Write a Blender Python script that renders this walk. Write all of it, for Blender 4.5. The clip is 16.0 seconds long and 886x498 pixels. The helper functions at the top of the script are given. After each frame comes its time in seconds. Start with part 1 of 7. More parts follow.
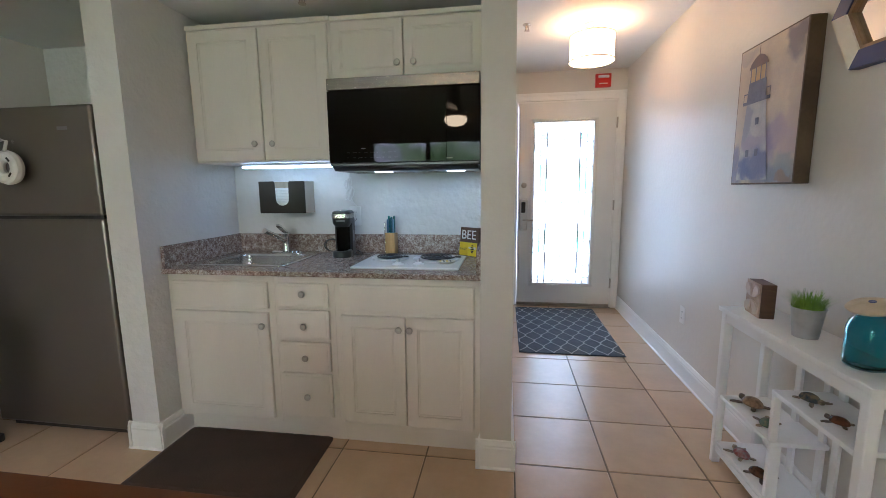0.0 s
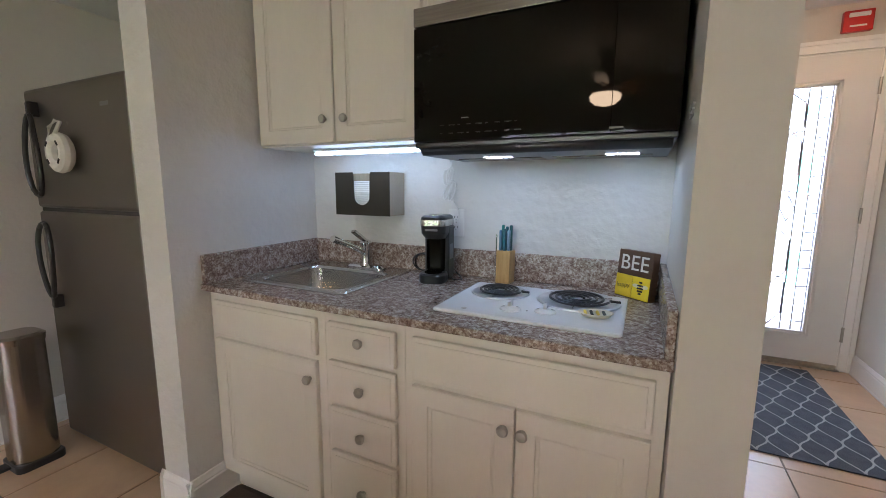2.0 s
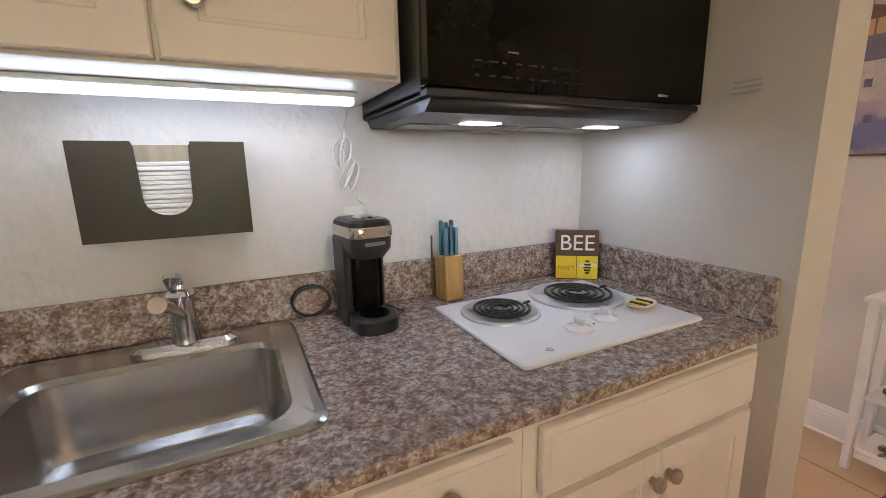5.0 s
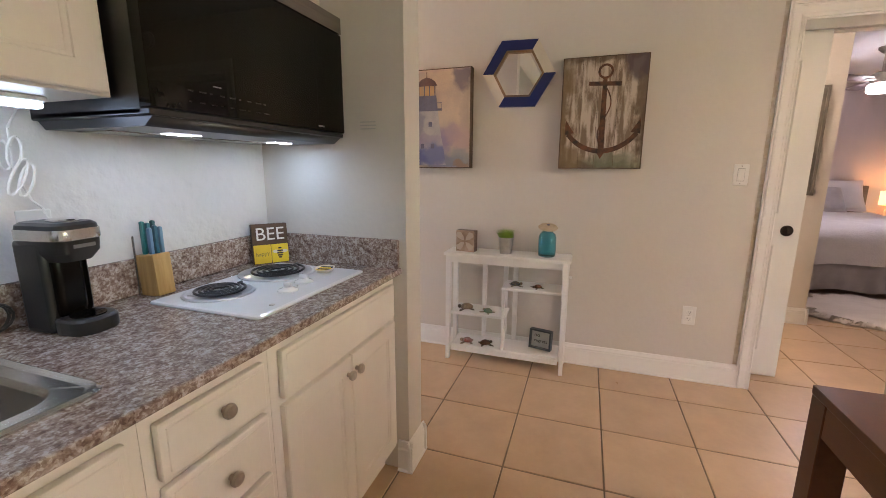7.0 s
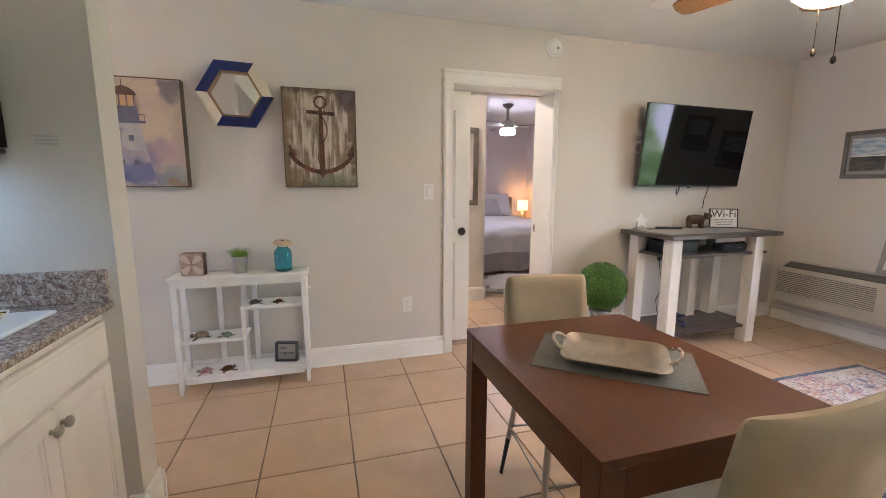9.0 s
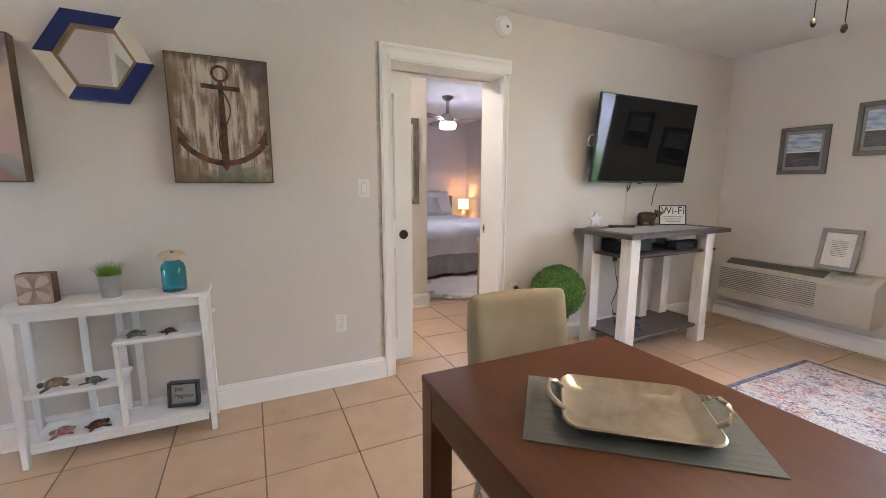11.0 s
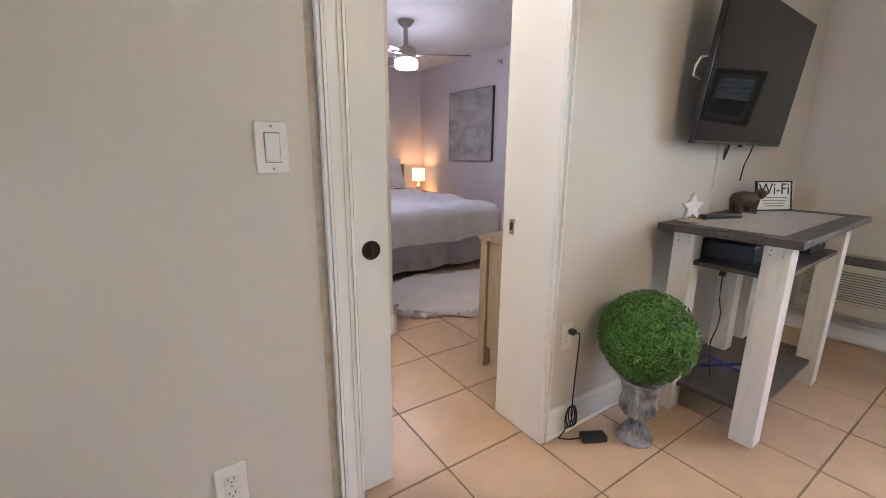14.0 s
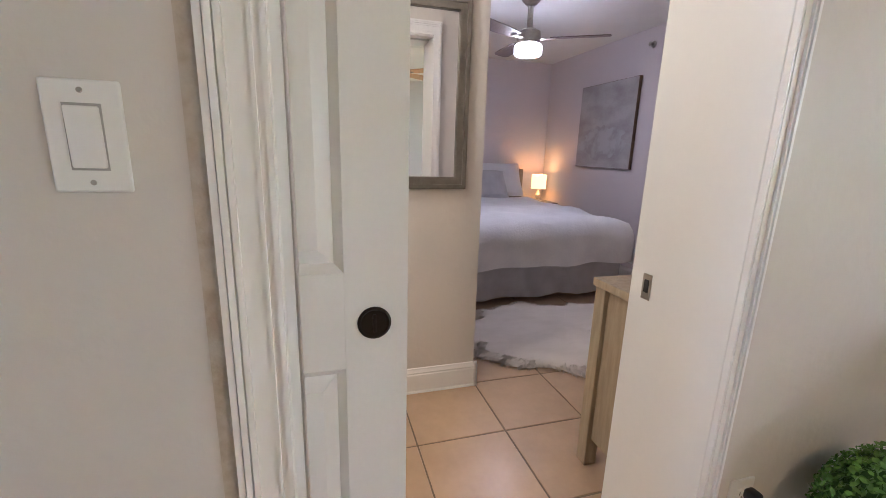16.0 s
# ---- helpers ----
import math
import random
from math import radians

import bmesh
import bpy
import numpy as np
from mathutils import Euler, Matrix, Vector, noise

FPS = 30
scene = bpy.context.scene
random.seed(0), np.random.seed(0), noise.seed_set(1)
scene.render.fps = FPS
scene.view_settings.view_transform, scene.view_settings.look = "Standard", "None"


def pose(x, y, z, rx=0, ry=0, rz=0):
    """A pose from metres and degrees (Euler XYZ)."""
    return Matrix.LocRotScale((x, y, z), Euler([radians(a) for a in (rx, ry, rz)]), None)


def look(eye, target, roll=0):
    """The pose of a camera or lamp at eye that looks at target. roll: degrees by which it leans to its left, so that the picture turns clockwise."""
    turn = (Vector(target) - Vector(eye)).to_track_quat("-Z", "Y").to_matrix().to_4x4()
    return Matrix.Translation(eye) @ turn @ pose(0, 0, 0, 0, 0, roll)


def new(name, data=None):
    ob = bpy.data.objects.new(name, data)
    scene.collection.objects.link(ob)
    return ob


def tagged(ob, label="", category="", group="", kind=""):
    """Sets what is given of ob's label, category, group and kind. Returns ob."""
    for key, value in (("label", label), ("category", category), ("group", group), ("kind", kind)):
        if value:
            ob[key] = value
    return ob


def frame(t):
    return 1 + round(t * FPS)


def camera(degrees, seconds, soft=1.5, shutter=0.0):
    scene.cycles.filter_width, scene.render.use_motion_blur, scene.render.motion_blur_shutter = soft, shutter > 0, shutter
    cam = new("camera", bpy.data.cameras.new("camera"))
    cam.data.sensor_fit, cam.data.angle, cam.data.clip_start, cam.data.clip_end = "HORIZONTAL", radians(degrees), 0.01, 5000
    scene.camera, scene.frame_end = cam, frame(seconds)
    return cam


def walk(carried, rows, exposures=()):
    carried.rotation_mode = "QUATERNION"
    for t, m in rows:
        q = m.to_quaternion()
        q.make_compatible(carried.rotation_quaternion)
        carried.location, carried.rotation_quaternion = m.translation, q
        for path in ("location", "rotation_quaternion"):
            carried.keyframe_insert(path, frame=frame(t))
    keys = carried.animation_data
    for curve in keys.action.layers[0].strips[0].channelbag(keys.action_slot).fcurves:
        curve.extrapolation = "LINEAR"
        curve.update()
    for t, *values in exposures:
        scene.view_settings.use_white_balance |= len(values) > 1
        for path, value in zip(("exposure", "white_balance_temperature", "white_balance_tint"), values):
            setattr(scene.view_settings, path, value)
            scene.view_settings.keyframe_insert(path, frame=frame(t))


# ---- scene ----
cam = camera(94.1, 16.0, soft=0.55)
PATH = [
    (0, (0.03, 0.283, 1.236), (-0.267, 2.24, 0.949), -0.6),
    (0.5, (0.07, 0.487, 1.243), (-0.401, 2.409, 0.957), -0.1),
    (1, (0.037, 0.675, 1.235), (-0.594, 2.552, 0.952), 0.6),
    (1.5, (-0.055, 0.877, 1.228), (-0.809, 2.707, 0.949), 0.6),
    (2, (-0.148, 1.064, 1.228), (-1.016, 2.841, 0.933), 0.3),
    (2.5, (-0.279, 1.233, 1.229), (-1.19, 2.987, 0.921), 0.1),
    (3, (-0.48, 1.313, 1.237), (-1.229, 3.136, 0.895), -0.5),
    (5.5, (-1.199, 1.579, 1.225), (0.03, 3.101, 0.809), -0.7),
    (6, (-1.261, 1.512, 1.208), (0.251, 2.753, 0.794), -0.3),
    (6.5, (-1.368, 1.416, 1.227), (0.347, 2.36, 0.82), 0.1),
    (7, (-1.46, 1.361, 1.243), (0.396, 2.0, 0.858), 0.2),
    (7.5, (-1.571, 1.366, 1.255), (0.372, 1.678, 0.895), 0.2),
    (8, (-1.637, 1.353, 1.263), (0.335, 1.338, 0.928), 0.1),
    (8.5, (-1.664, 1.34, 1.263), (0.286, 1.021, 0.948), 0.1),
    (9, (-1.686, 1.31, 1.261), (0.211, 0.759, 0.954), 0.2),
    (9.5, (-1.692, 1.277, 1.257), (0.161, 0.589, 0.949), 0.2),
    (12, (-0.767, 1.112, 1.219), (1.004, 0.241, 0.894), 0.5),
    (12.5, (-0.512, 1.051, 1.212), (1.228, 0.127, 0.87), 0.8),
    (13, (-0.244, 1.029, 1.217), (1.426, -0.007, 0.845), 0.5),
    (13.5, (-0.026, 0.953, 1.212), (1.589, -0.148, 0.789), 0.2),
    (14, (0.179, 0.799, 1.207), (1.791, -0.292, 0.749), 0.5),
    (14.5, (0.365, 0.668, 1.199), (2.004, -0.376, 0.728), 1.3),
    (15, (0.52, 0.569, 1.197), (2.216, -0.385, 0.732), 1.4),
    (15.5, (0.611, 0.444, 1.201), (2.408, -0.308, 0.744), 1.9),
    (16, (0.652, 0.357, 1.208), (2.519, -0.199, 0.754), 1.7),
]
EXPOSURES = [
    (0.0, -0.34, 5250, 14),
    (1.5, -0.34, 5400, 16),
    (3.0, 0.06, 6350, 29),
    (5.5, -0.02, 6850, 29),
    (7.5, 0.11, 6050, 23),
    (9.5, 0.19, 5450, 18),
    (12.5, 0.19, 5300, 17),
    (16.0, -0.10, 5250, 17),
]
walk(cam, [(t, look(eye, target, roll)) for t, eye, target, roll in PATH], EXPOSURES)

# ---- world, sun and large lights ----
world = bpy.data.worlds.new("world")
scene.world = world
world.use_nodes = True
wn, wl = world.node_tree.nodes, world.node_tree.links
sky = wn.new("ShaderNodeTexSky")
sky.sky_type = "NISHITA"
sky.sun_disc = False
sky.sun_elevation, sky.sun_rotation = radians(51), radians(87)
wl.new(sky.outputs[0], wn["Background"].inputs[0])
wn["Background"].inputs[1].default_value = 0.12


def lamp(name, kind, m, power, color, size=0.1, size_y=None):
    """A lamp at the pose m."""
    data = bpy.data.lights.new(name, kind)
    data.energy, data.color = power, color
    if kind == "AREA":
        data.shape, data.size, data.size_y = "RECTANGLE", size, size_y or size
    elif kind == "SUN":
        data.angle = radians(0.5)
    else:
        data.shadow_soft_size = size
    ob = new(name, data)
    ob.matrix_world = m
    return ob


lamp("sun", "SUN", look((8, 0.4, 10), (0, 0, 0)), 3.0, (1.0, 0.95, 0.88))
YN_DOOR = 4.80
# lamps that the place has
lamp("hall_bulb", "POINT", pose(0.62, 3.48, 2.19), 6, (1.0, 0.74, 0.46), 0.09)
# daylight in the glass of the entrance door
lamp("door_daylight", "AREA", look((0.60, YN_DOOR, 1.07), (0.60, 0.0, 0.75)), 14, (0.70, 0.86, 1.0), 0.60, 1.66)
lamp("strip_light", "AREA", look((-1.155, 2.445, 1.352), (-1.155, 2.44, 0.0)), 0.40, (0.52, 0.77, 1.0), 0.54, 0.025)
lamp("hood_bulb", "AREA", look((-0.60, 2.40, 1.318), (-0.60, 2.42, 0.0)), 0.46, (0.47, 0.74, 1.0), 0.07, 0.04)
lamp("hood_bulb", "AREA", look((-0.22, 2.40, 1.318), (-0.20, 2.42, 0.0)), 0.46, (0.47, 0.74, 1.0), 0.07, 0.04)
lamp("passage_bulb", "POINT", pose(1.98, 0.75, 2.24), 46, (1.0, 0.84, 0.62), 0.09)
lamp("bedside_bulb", "POINT", pose(5.55, -2.38, 0.90), 5, (1.0, 0.63, 0.24), 0.05)


# ---- materials ----
def mat(name, col, rough=0.5, metal=0.0, col2=None, var=3.0, mix=(0.35, 0.65), bump=0.0, bscale=80.0, spec=0.5,
        stretch=(1, 1, 1), coat=0.0, rvar=0.0, piece=0.0, detail=4.0, dist=0.004):
    """A surface with two colours that mix at a large and a small scale, with fine relief."""
    m = bpy.data.materials.new(name)
    m.use_nodes = True
    n, l = m.node_tree.nodes, m.node_tree.links
    p = n["Principled BSDF"]
    p.inputs["Metallic"].default_value = metal
    p.inputs["Roughness"].default_value = rough
    p.inputs["Specular IOR Level"].default_value = spec
    p.inputs["Coat Weight"].default_value = coat
    tc = n.new("ShaderNodeTexCoord")
    mp = n.new("ShaderNodeMapping")
    mp.inputs["Scale"].default_value = stretch
    l.new(tc.outputs["Object"], mp.inputs[0])
    a = n.new("ShaderNodeTexNoise")
    a.inputs["Scale"].default_value, a.inputs["Detail"].default_value = var, detail
    l.new(mp.outputs[0], a.inputs["Vector"])
    b = n.new("ShaderNodeTexNoise")
    b.inputs["Scale"].default_value, b.inputs["Detail"].default_value = bscale, 3.0
    l.new(mp.outputs[0], b.inputs["Vector"])
    add = n.new("ShaderNodeMath")
    add.operation = "MULTIPLY_ADD"
    add.inputs[1].default_value = 0.25
    l.new(b.outputs["Fac"], add.inputs[0])
    l.new(a.outputs["Fac"], add.inputs[2])
    sub = n.new("ShaderNodeMath")
    sub.operation = "SUBTRACT"
    sub.inputs[1].default_value = 0.125
    l.new(add.outputs[0], sub.inputs[0])
    r = n.new("ShaderNodeValToRGB")
    c2 = col2 or tuple(c * 0.9 for c in col)
    r.color_ramp.elements[0].position, r.color_ramp.elements[1].position = mix
    r.color_ramp.elements[0].color, r.color_ramp.elements[1].color = (*c2, 1), (*col, 1)
    l.new(sub.outputs[0], r.inputs[0])
    last = r.outputs[0]
    if piece:
        oi = n.new("ShaderNodeObjectInfo")
        mr = n.new("ShaderNodeMapRange")
        mr.inputs[3].default_value, mr.inputs[4].default_value = 1 - piece, 1 + piece
        l.new(oi.outputs["Random"], mr.inputs[0])
        hs = n.new("ShaderNodeHueSaturation")
        l.new(mr.outputs[0], hs.inputs["Value"])
        l.new(last, hs.inputs["Color"])
        last = hs.outputs[0]
        off = n.new("ShaderNodeVectorMath")
        off.operation = "SCALE"
        cb = n.new("ShaderNodeCombineXYZ")
        for i in range(3):
            l.new(oi.outputs["Random"], cb.inputs[i])
        l.new(cb.outputs[0], off.inputs[0])
        off.inputs["Scale"].default_value = 40
        l.new(off.outputs[0], mp.inputs["Location"])
    l.new(last, p.inputs["Base Color"])
    if rvar:
        mr2 = n.new("ShaderNodeMapRange")
        mr2.inputs[3].default_value, mr2.inputs[4].default_value = rough - rvar, rough + rvar
        l.new(a.outputs["Fac"], mr2.inputs[0])
        l.new(mr2.outputs[0], p.inputs["Roughness"])
    if bump:
        bn = n.new("ShaderNodeBump")
        bn.inputs["Strength"].default_value, bn.inputs["Distance"].default_value = bump, dist
        l.new(b.outputs["Fac"], bn.inputs["Height"])
        l.new(bn.outputs[0], p.inputs["Normal"])
    return m


def glow(name, col, strength):
    m = bpy.data.materials.new(name)
    m.use_nodes = True
    p = m.node_tree.nodes["Principled BSDF"]
    p.inputs["Base Color"].default_value = (*col, 1)
    p.inputs["Emission Color"].default_value = (*col, 1)
    p.inputs["Emission Strength"].default_value = strength
    return m


def glass(name, col, rough=0.0, ior=1.45):
    m = bpy.data.materials.new(name)
    m.use_nodes = True
    p = m.node_tree.nodes["Principled BSDF"]
    p.inputs["Base Color"].default_value = (*col, 1)
    p.inputs["Roughness"].default_value = rough
    p.inputs["IOR"].default_value = ior
    p.inputs["Transmission Weight"].default_value = 1.0
    return m


WALL = mat("wall_paint", (0.665, 0.625, 0.565), 0.42, col2=(0.63, 0.59, 0.535), bump=0.24, bscale=38, var=1.3, dist=0.006)
WALL_K = mat("kitchen_wall_paint", (0.72, 0.70, 0.67), 0.45, col2=(0.68, 0.66, 0.63), bump=0.6, bscale=24, var=1.5, dist=0.011)
WALL_B = mat("bedroom_wall_paint", (0.66, 0.60, 0.61), 0.6, col2=(0.63, 0.57, 0.58), bump=0.2, bscale=40, var=1.2)
CEIL = mat("ceiling_paint", (0.76, 0.75, 0.73), 0.8, col2=(0.72, 0.71, 0.69), bump=0.15, bscale=50)
TRIM = mat("white_trim_paint", (0.86, 0.85, 0.82), 0.3, col2=(0.835, 0.825, 0.795), var=3)
DOORW = mat("white_door_paint", (0.76, 0.75, 0.72), 0.35, col2=(0.72, 0.71, 0.68), var=3, bump=0.05, bscale=90)
CAB = mat("cabinet_paint", (0.76, 0.705, 0.63), 0.38, col2=(0.72, 0.665, 0.59), var=5, bump=0.06, bscale=120, stretch=(1, 1, 0.3))
TILE = mat("beige_tile", (0.57, 0.40, 0.25), 0.30, col2=(0.47, 0.325, 0.20), var=6, mix=(0.25, 0.75), bump=0.05, bscale=35, rvar=0.05, piece=0.05)
GROUT = mat("grout", (0.25, 0.19, 0.125), 0.9, col2=(0.18, 0.135, 0.09), var=9, bump=0.3, bscale=200)
STEEL = mat("brushed_steel", (0.30, 0.275, 0.25), 0.24, 1.0, col2=(0.25, 0.23, 0.21), var=6, stretch=(1, 1, 40), bump=0.05, bscale=60)
STEEL2 = mat("sink_steel", (0.56, 0.55, 0.53), 0.27, 1.0, col2=(0.52, 0.51, 0.49), var=20, stretch=(8, 1, 1))
CHROME = mat("chrome", (0.75, 0.75, 0.75), 0.10, 1.0, col2=(0.68, 0.68, 0.68))
NICKEL = mat("brushed_nickel", (0.50, 0.47, 0.42), 0.30, 1.0, col2=(0.42, 0.39, 0.35), var=30)
BLACK = mat("black_plastic", (0.015, 0.015, 0.016), 0.35, col2=(0.025, 0.025, 0.026), var=10, bump=0.05, bscale=200)
BLACKG = mat("black_glass", (0.005, 0.004, 0.003), 0.02, col2=(0.007, 0.006, 0.005), spec=0.14)
WHITE = mat("white_plastic", (0.80, 0.79, 0.76), 0.35, col2=(0.77, 0.76, 0.73), var=8)
ENAMEL = mat("white_enamel", (0.85, 0.86, 0.87), 0.08, col2=(0.82, 0.83, 0.84), var=4)
SHELFW = mat("white_shelf_paint", (0.82, 0.81, 0.79), 0.35, col2=(0.77, 0.76, 0.74), var=6, bump=0.05, bscale=70)
CHERRY = mat("cherry_wood", (0.115, 0.040, 0.014), 0.36, col2=(0.092, 0.031, 0.011), var=5, spec=0.3, stretch=(1.2, 9, 9), bump=0.05, bscale=60, rvar=0.06)
FABRIC = mat("beige_upholstery", (0.43, 0.345, 0.215), 0.9, col2=(0.37, 0.295, 0.18), var=7, bump=0.5, bscale=420, dist=0.002)
DARKLEG = mat("black_metal", (0.02, 0.02, 0.022), 0.4, 0.4)
GREYWOOD = mat("grey_brown_wood", (0.085, 0.065, 0.052), 0.45, col2=(0.045, 0.034, 0.028), var=6, stretch=(12, 1, 12), bump=0.2, bscale=60)
WHITEWOOD = mat("distressed_white_wood", (0.78, 0.76, 0.71), 0.5, col2=(0.66, 0.63, 0.56), var=7, mix=(0.2, 0.5), stretch=(6, 6, 1), bump=0.15, bscale=70)
LIGHTWOOD = mat("light_oak", (0.41, 0.33, 0.22), 0.45, col2=(0.32, 0.255, 0.165), var=6, stretch=(9, 9, 1), bump=0.1, bscale=70)
DARKMETAL = mat("oil_rubbed_bronze", (0.025, 0.018, 0.014), 0.4, 0.7)
LINEN = mat("white_bed_linen", (0.80, 0.79, 0.80), 0.9, col2=(0.74, 0.73, 0.75), var=6, bump=0.3, bscale=60, dist=0.01)
SKIRT = mat("grey_bed_skirt", (0.54, 0.52, 0.53), 0.9, col2=(0.47, 0.45, 0.46), var=9, bump=0.2, bscale=160)
MIRROR = mat("mirror_silver", (0.88, 0.88, 0.88), 0.01, 1.0, col2=(0.87, 0.87, 0.87))


# ---- mesh helpers ----
class Shape:
    """Gathers rounded boxes, turned and swept bodies into one mesh."""

    def __init__(self):
        self.bm = bmesh.new()

    def box(self, x0, x1, y0, y1, z0, z1, bev=0.0, seg=2, m=None):
        vs = bmesh.ops.create_cube(self.bm, size=1)["verts"]
        for v in vs:
            v.co = Vector(((x0 + x1) / 2 + v.co.x * (x1 - x0), (y0 + y1) / 2 + v.co.y * (y1 - y0), (z0 + z1) / 2 + v.co.z * (z1 - z0)))
        if bev:
            es = list({e for v in vs for e in v.link_edges})
            out = bmesh.ops.bevel(self.bm, geom=es, offset=bev, segments=seg, affect="EDGES", profile=0.5)
            vs = list({v for f in out["faces"] for v in f.verts} | {v for v in vs if v.is_valid})
        if m is not None:
            for v in vs:
                v.co = m @ v.co
        return self

    def lathe(self, profile, seg=28, at=(0, 0, 0), m=None, close=True):
        rows = []
        for r, z in profile:
            row = []
            for i in range(seg):
                a = 2 * math.pi * i / seg
                co = Vector((r * math.cos(a), r * math.sin(a), z))
                co = (m @ co if m is not None else co) + Vector(at)
                row.append(self.bm.verts.new(co))
            rows.append(row)
        for a, b in zip(rows, rows[1:]):
            for i in range(seg):
                self.bm.faces.new((a[i], a[(i + 1) % seg], b[(i + 1) % seg], b[i]))
        if close:
            self.bm.faces.new(list(reversed(rows[0])))
            self.bm.faces.new(rows[-1])
        return self

    def cyl(self, a, b, r0, r1=None, seg=20):
        a, b = Vector(a), Vector(b)
        d = b - a
        q = d.to_track_quat("Z", "Y").to_matrix()
        return self.lathe([(r0, 0), (r1 if r1 is not None else r0, d.length)], seg, a, q)

    def tube(self, pts, r, seg=8):
        pts = [Vector(p) for p in pts]
        rows = []
        for i, p in enumerate(pts):
            d = (pts[min(i + 1, len(pts) - 1)] - pts[max(i - 1, 0)]).normalized()
            q = d.to_track_quat("Z", "Y").to_matrix()
            rows.append([self.bm.verts.new(p + q @ Vector((r * math.cos(2 * math.pi * k / seg), r * math.sin(2 * math.pi * k / seg), 0))) for k in range(seg)])
        for a, b in zip(rows, rows[1:]):
            best = min(range(seg), key=lambda s: (a[0].co - b[s].co).length)
            for i in range(seg):
                self.bm.faces.new((a[i], a[(i + 1) % seg], b[(i + 1 + best) % seg], b[(i + best) % seg]))
        self.bm.faces.new(rows[0])
        self.bm.faces.new(list(reversed(rows[-1])))
        return self

    def prism(self, poly, lo, hi, m=None):
        """A flat outline (x, y) raised from lo to hi in z, then moved by m."""
        rows = [[self.bm.verts.new((m @ Vector((x, y, z))) if m is not None else Vector((x, y, z))) for x, y in poly] for z in (lo, hi)]
        k = len(poly)
        for i in range(k):
            self.bm.faces.new((rows[0][i], rows[0][(i + 1) % k], rows[1][(i + 1) % k], rows[1][i]))
        self.bm.faces.new(list(reversed(rows[0])))
        self.bm.faces.new(rows[1])
        return self

    def mesh(self, name, material, sharp=0.6):
        bmesh.ops.recalc_face_normals(self.bm, faces=self.bm.faces)
        self.bm.normal_update()
        for f in self.bm.faces:
            # broad flat faces stay flat, so that they mirror truly
            f.smooth = not (max(abs(c) for c in f.normal) > 0.99999 and f.calc_area() > 0.0004)
        for e in self.bm.edges:
            if len(e.link_faces) == 2 and e.calc_face_angle(0) > sharp:
                e.smooth = False
        me = bpy.data.meshes.new(name)
        self.bm.to_mesh(me)
        self.bm.free()
        me.materials.append(material)
        return me


def thing(name, m, label, category, group="", kind=""):
    """An Empty at the base of a thing."""
    ob = new(name)
    ob.empty_display_size = 0.05
    ob.matrix_world = m
    return tagged(ob, label, category, group, kind)


def part(name, shape, material, parent=None, label="", m=None):
    """One mesh, under its thing or under a part of it."""
    ob = new(name, shape.mesh(name, material))
    if parent is not None:
        ob.parent = parent
    if m is not None:
        ob.matrix_local = m
    return tagged(ob, label)


def solid(name, shape, material, label, category, m=None, group="", kind=""):
    """A thing that is one mesh."""
    return tagged(part(name, shape, material, None, "", m), label, category, group, kind)


def struct(name, shape, material, label, category="wall"):
    return solid(name, shape, material, label, category, kind="structure")


# ---- the large structure ----
H, HK = 2.37, 2.13          # ceilings: room and hall; kitchen recess
XW, YN, YB = 1.180, 4.65, 2.62  # art wall, entrance wall, back of the kitchen
XL, YS = -2.85, -2.87       # far side wall, air conditioner wall
T = 0.29                    # the wall to the bedroom

LEAN = 0.032                # how far the wall falls back across the bedroom doorway

struct("wall_east_1", Shape().box(XW, XW + T, 0.424, YN, 0, H), WALL, "cream textured plaster wall hung with paintings")
struct("wall_east_2", Shape().box(XW + LEAN, XW + T, YS, -0.412, 0, H), WALL, "cream textured plaster wall behind the television")
struct("wall_east_3", Shape().box(XW, XW + T, -0.412, 0.424, 1.976, H), WALL, "cream plaster wall above the bedroom doorway")
struct("wall_north_1", Shape().box(1.11, XW, YN, YN + 0.15, 0, H).box(0.0, 0.13, YN, YN + 0.15, 0, H).box(0.13, 1.11, YN, YN + 0.15, 2.085, H), WALL, "cream plaster wall round the entrance door")
struct("wall_partition", Shape().box(-0.07, 0.066, 1.985, YN, 0, H), WALL, "off-white plaster partition between kitchen and hall")
struct("wall_stub", Shape().box(-1.755, -1.605, 1.905, YB, 0, H), WALL_K, "off-white plaster stub wall beside the refrigerator")
struct("wall_kitchen_back", Shape().box(XL, -0.07, YB, YB + 0.12, 0, H), WALL_K, "off-white plaster wall behind the counter")
struct("wall_header", Shape().box(-1.605, -0.07, 1.985, 2.10, HK, H).box(XL, -1.755, 1.905, 2.05, HK, H), WALL_K, "off-white header over the kitchen recess")
struct("ceiling_kitchen", Shape().box(XL, -1.755, 2.05, YB, HK, HK + 0.06).box(-1.605, -0.07, 2.10, YB, HK, HK + 0.06), CEIL, "low white ceiling over the kitchen recess", "ceiling")
struct("wall_west", Shape().box(XL - 0.12, XL, YS, YB + 0.12, 0, H), WALL, "plain cream plaster wall")
WX0, WX1, WZ0, WZ1 = -2.3, -0.28, 0.75, 2.08
struct("wall_south", Shape().box(XL, WX0, YS - 0.15, YS, 0, H).box(WX1, XW + T, YS - 0.15, YS, 0, H).box(WX0, WX1, YS - 0.15, YS, 0, WZ0).box(WX0, WX1, YS - 0.15, YS, WZ1, H), WALL, "cream plaster wall with a window and an air conditioner")
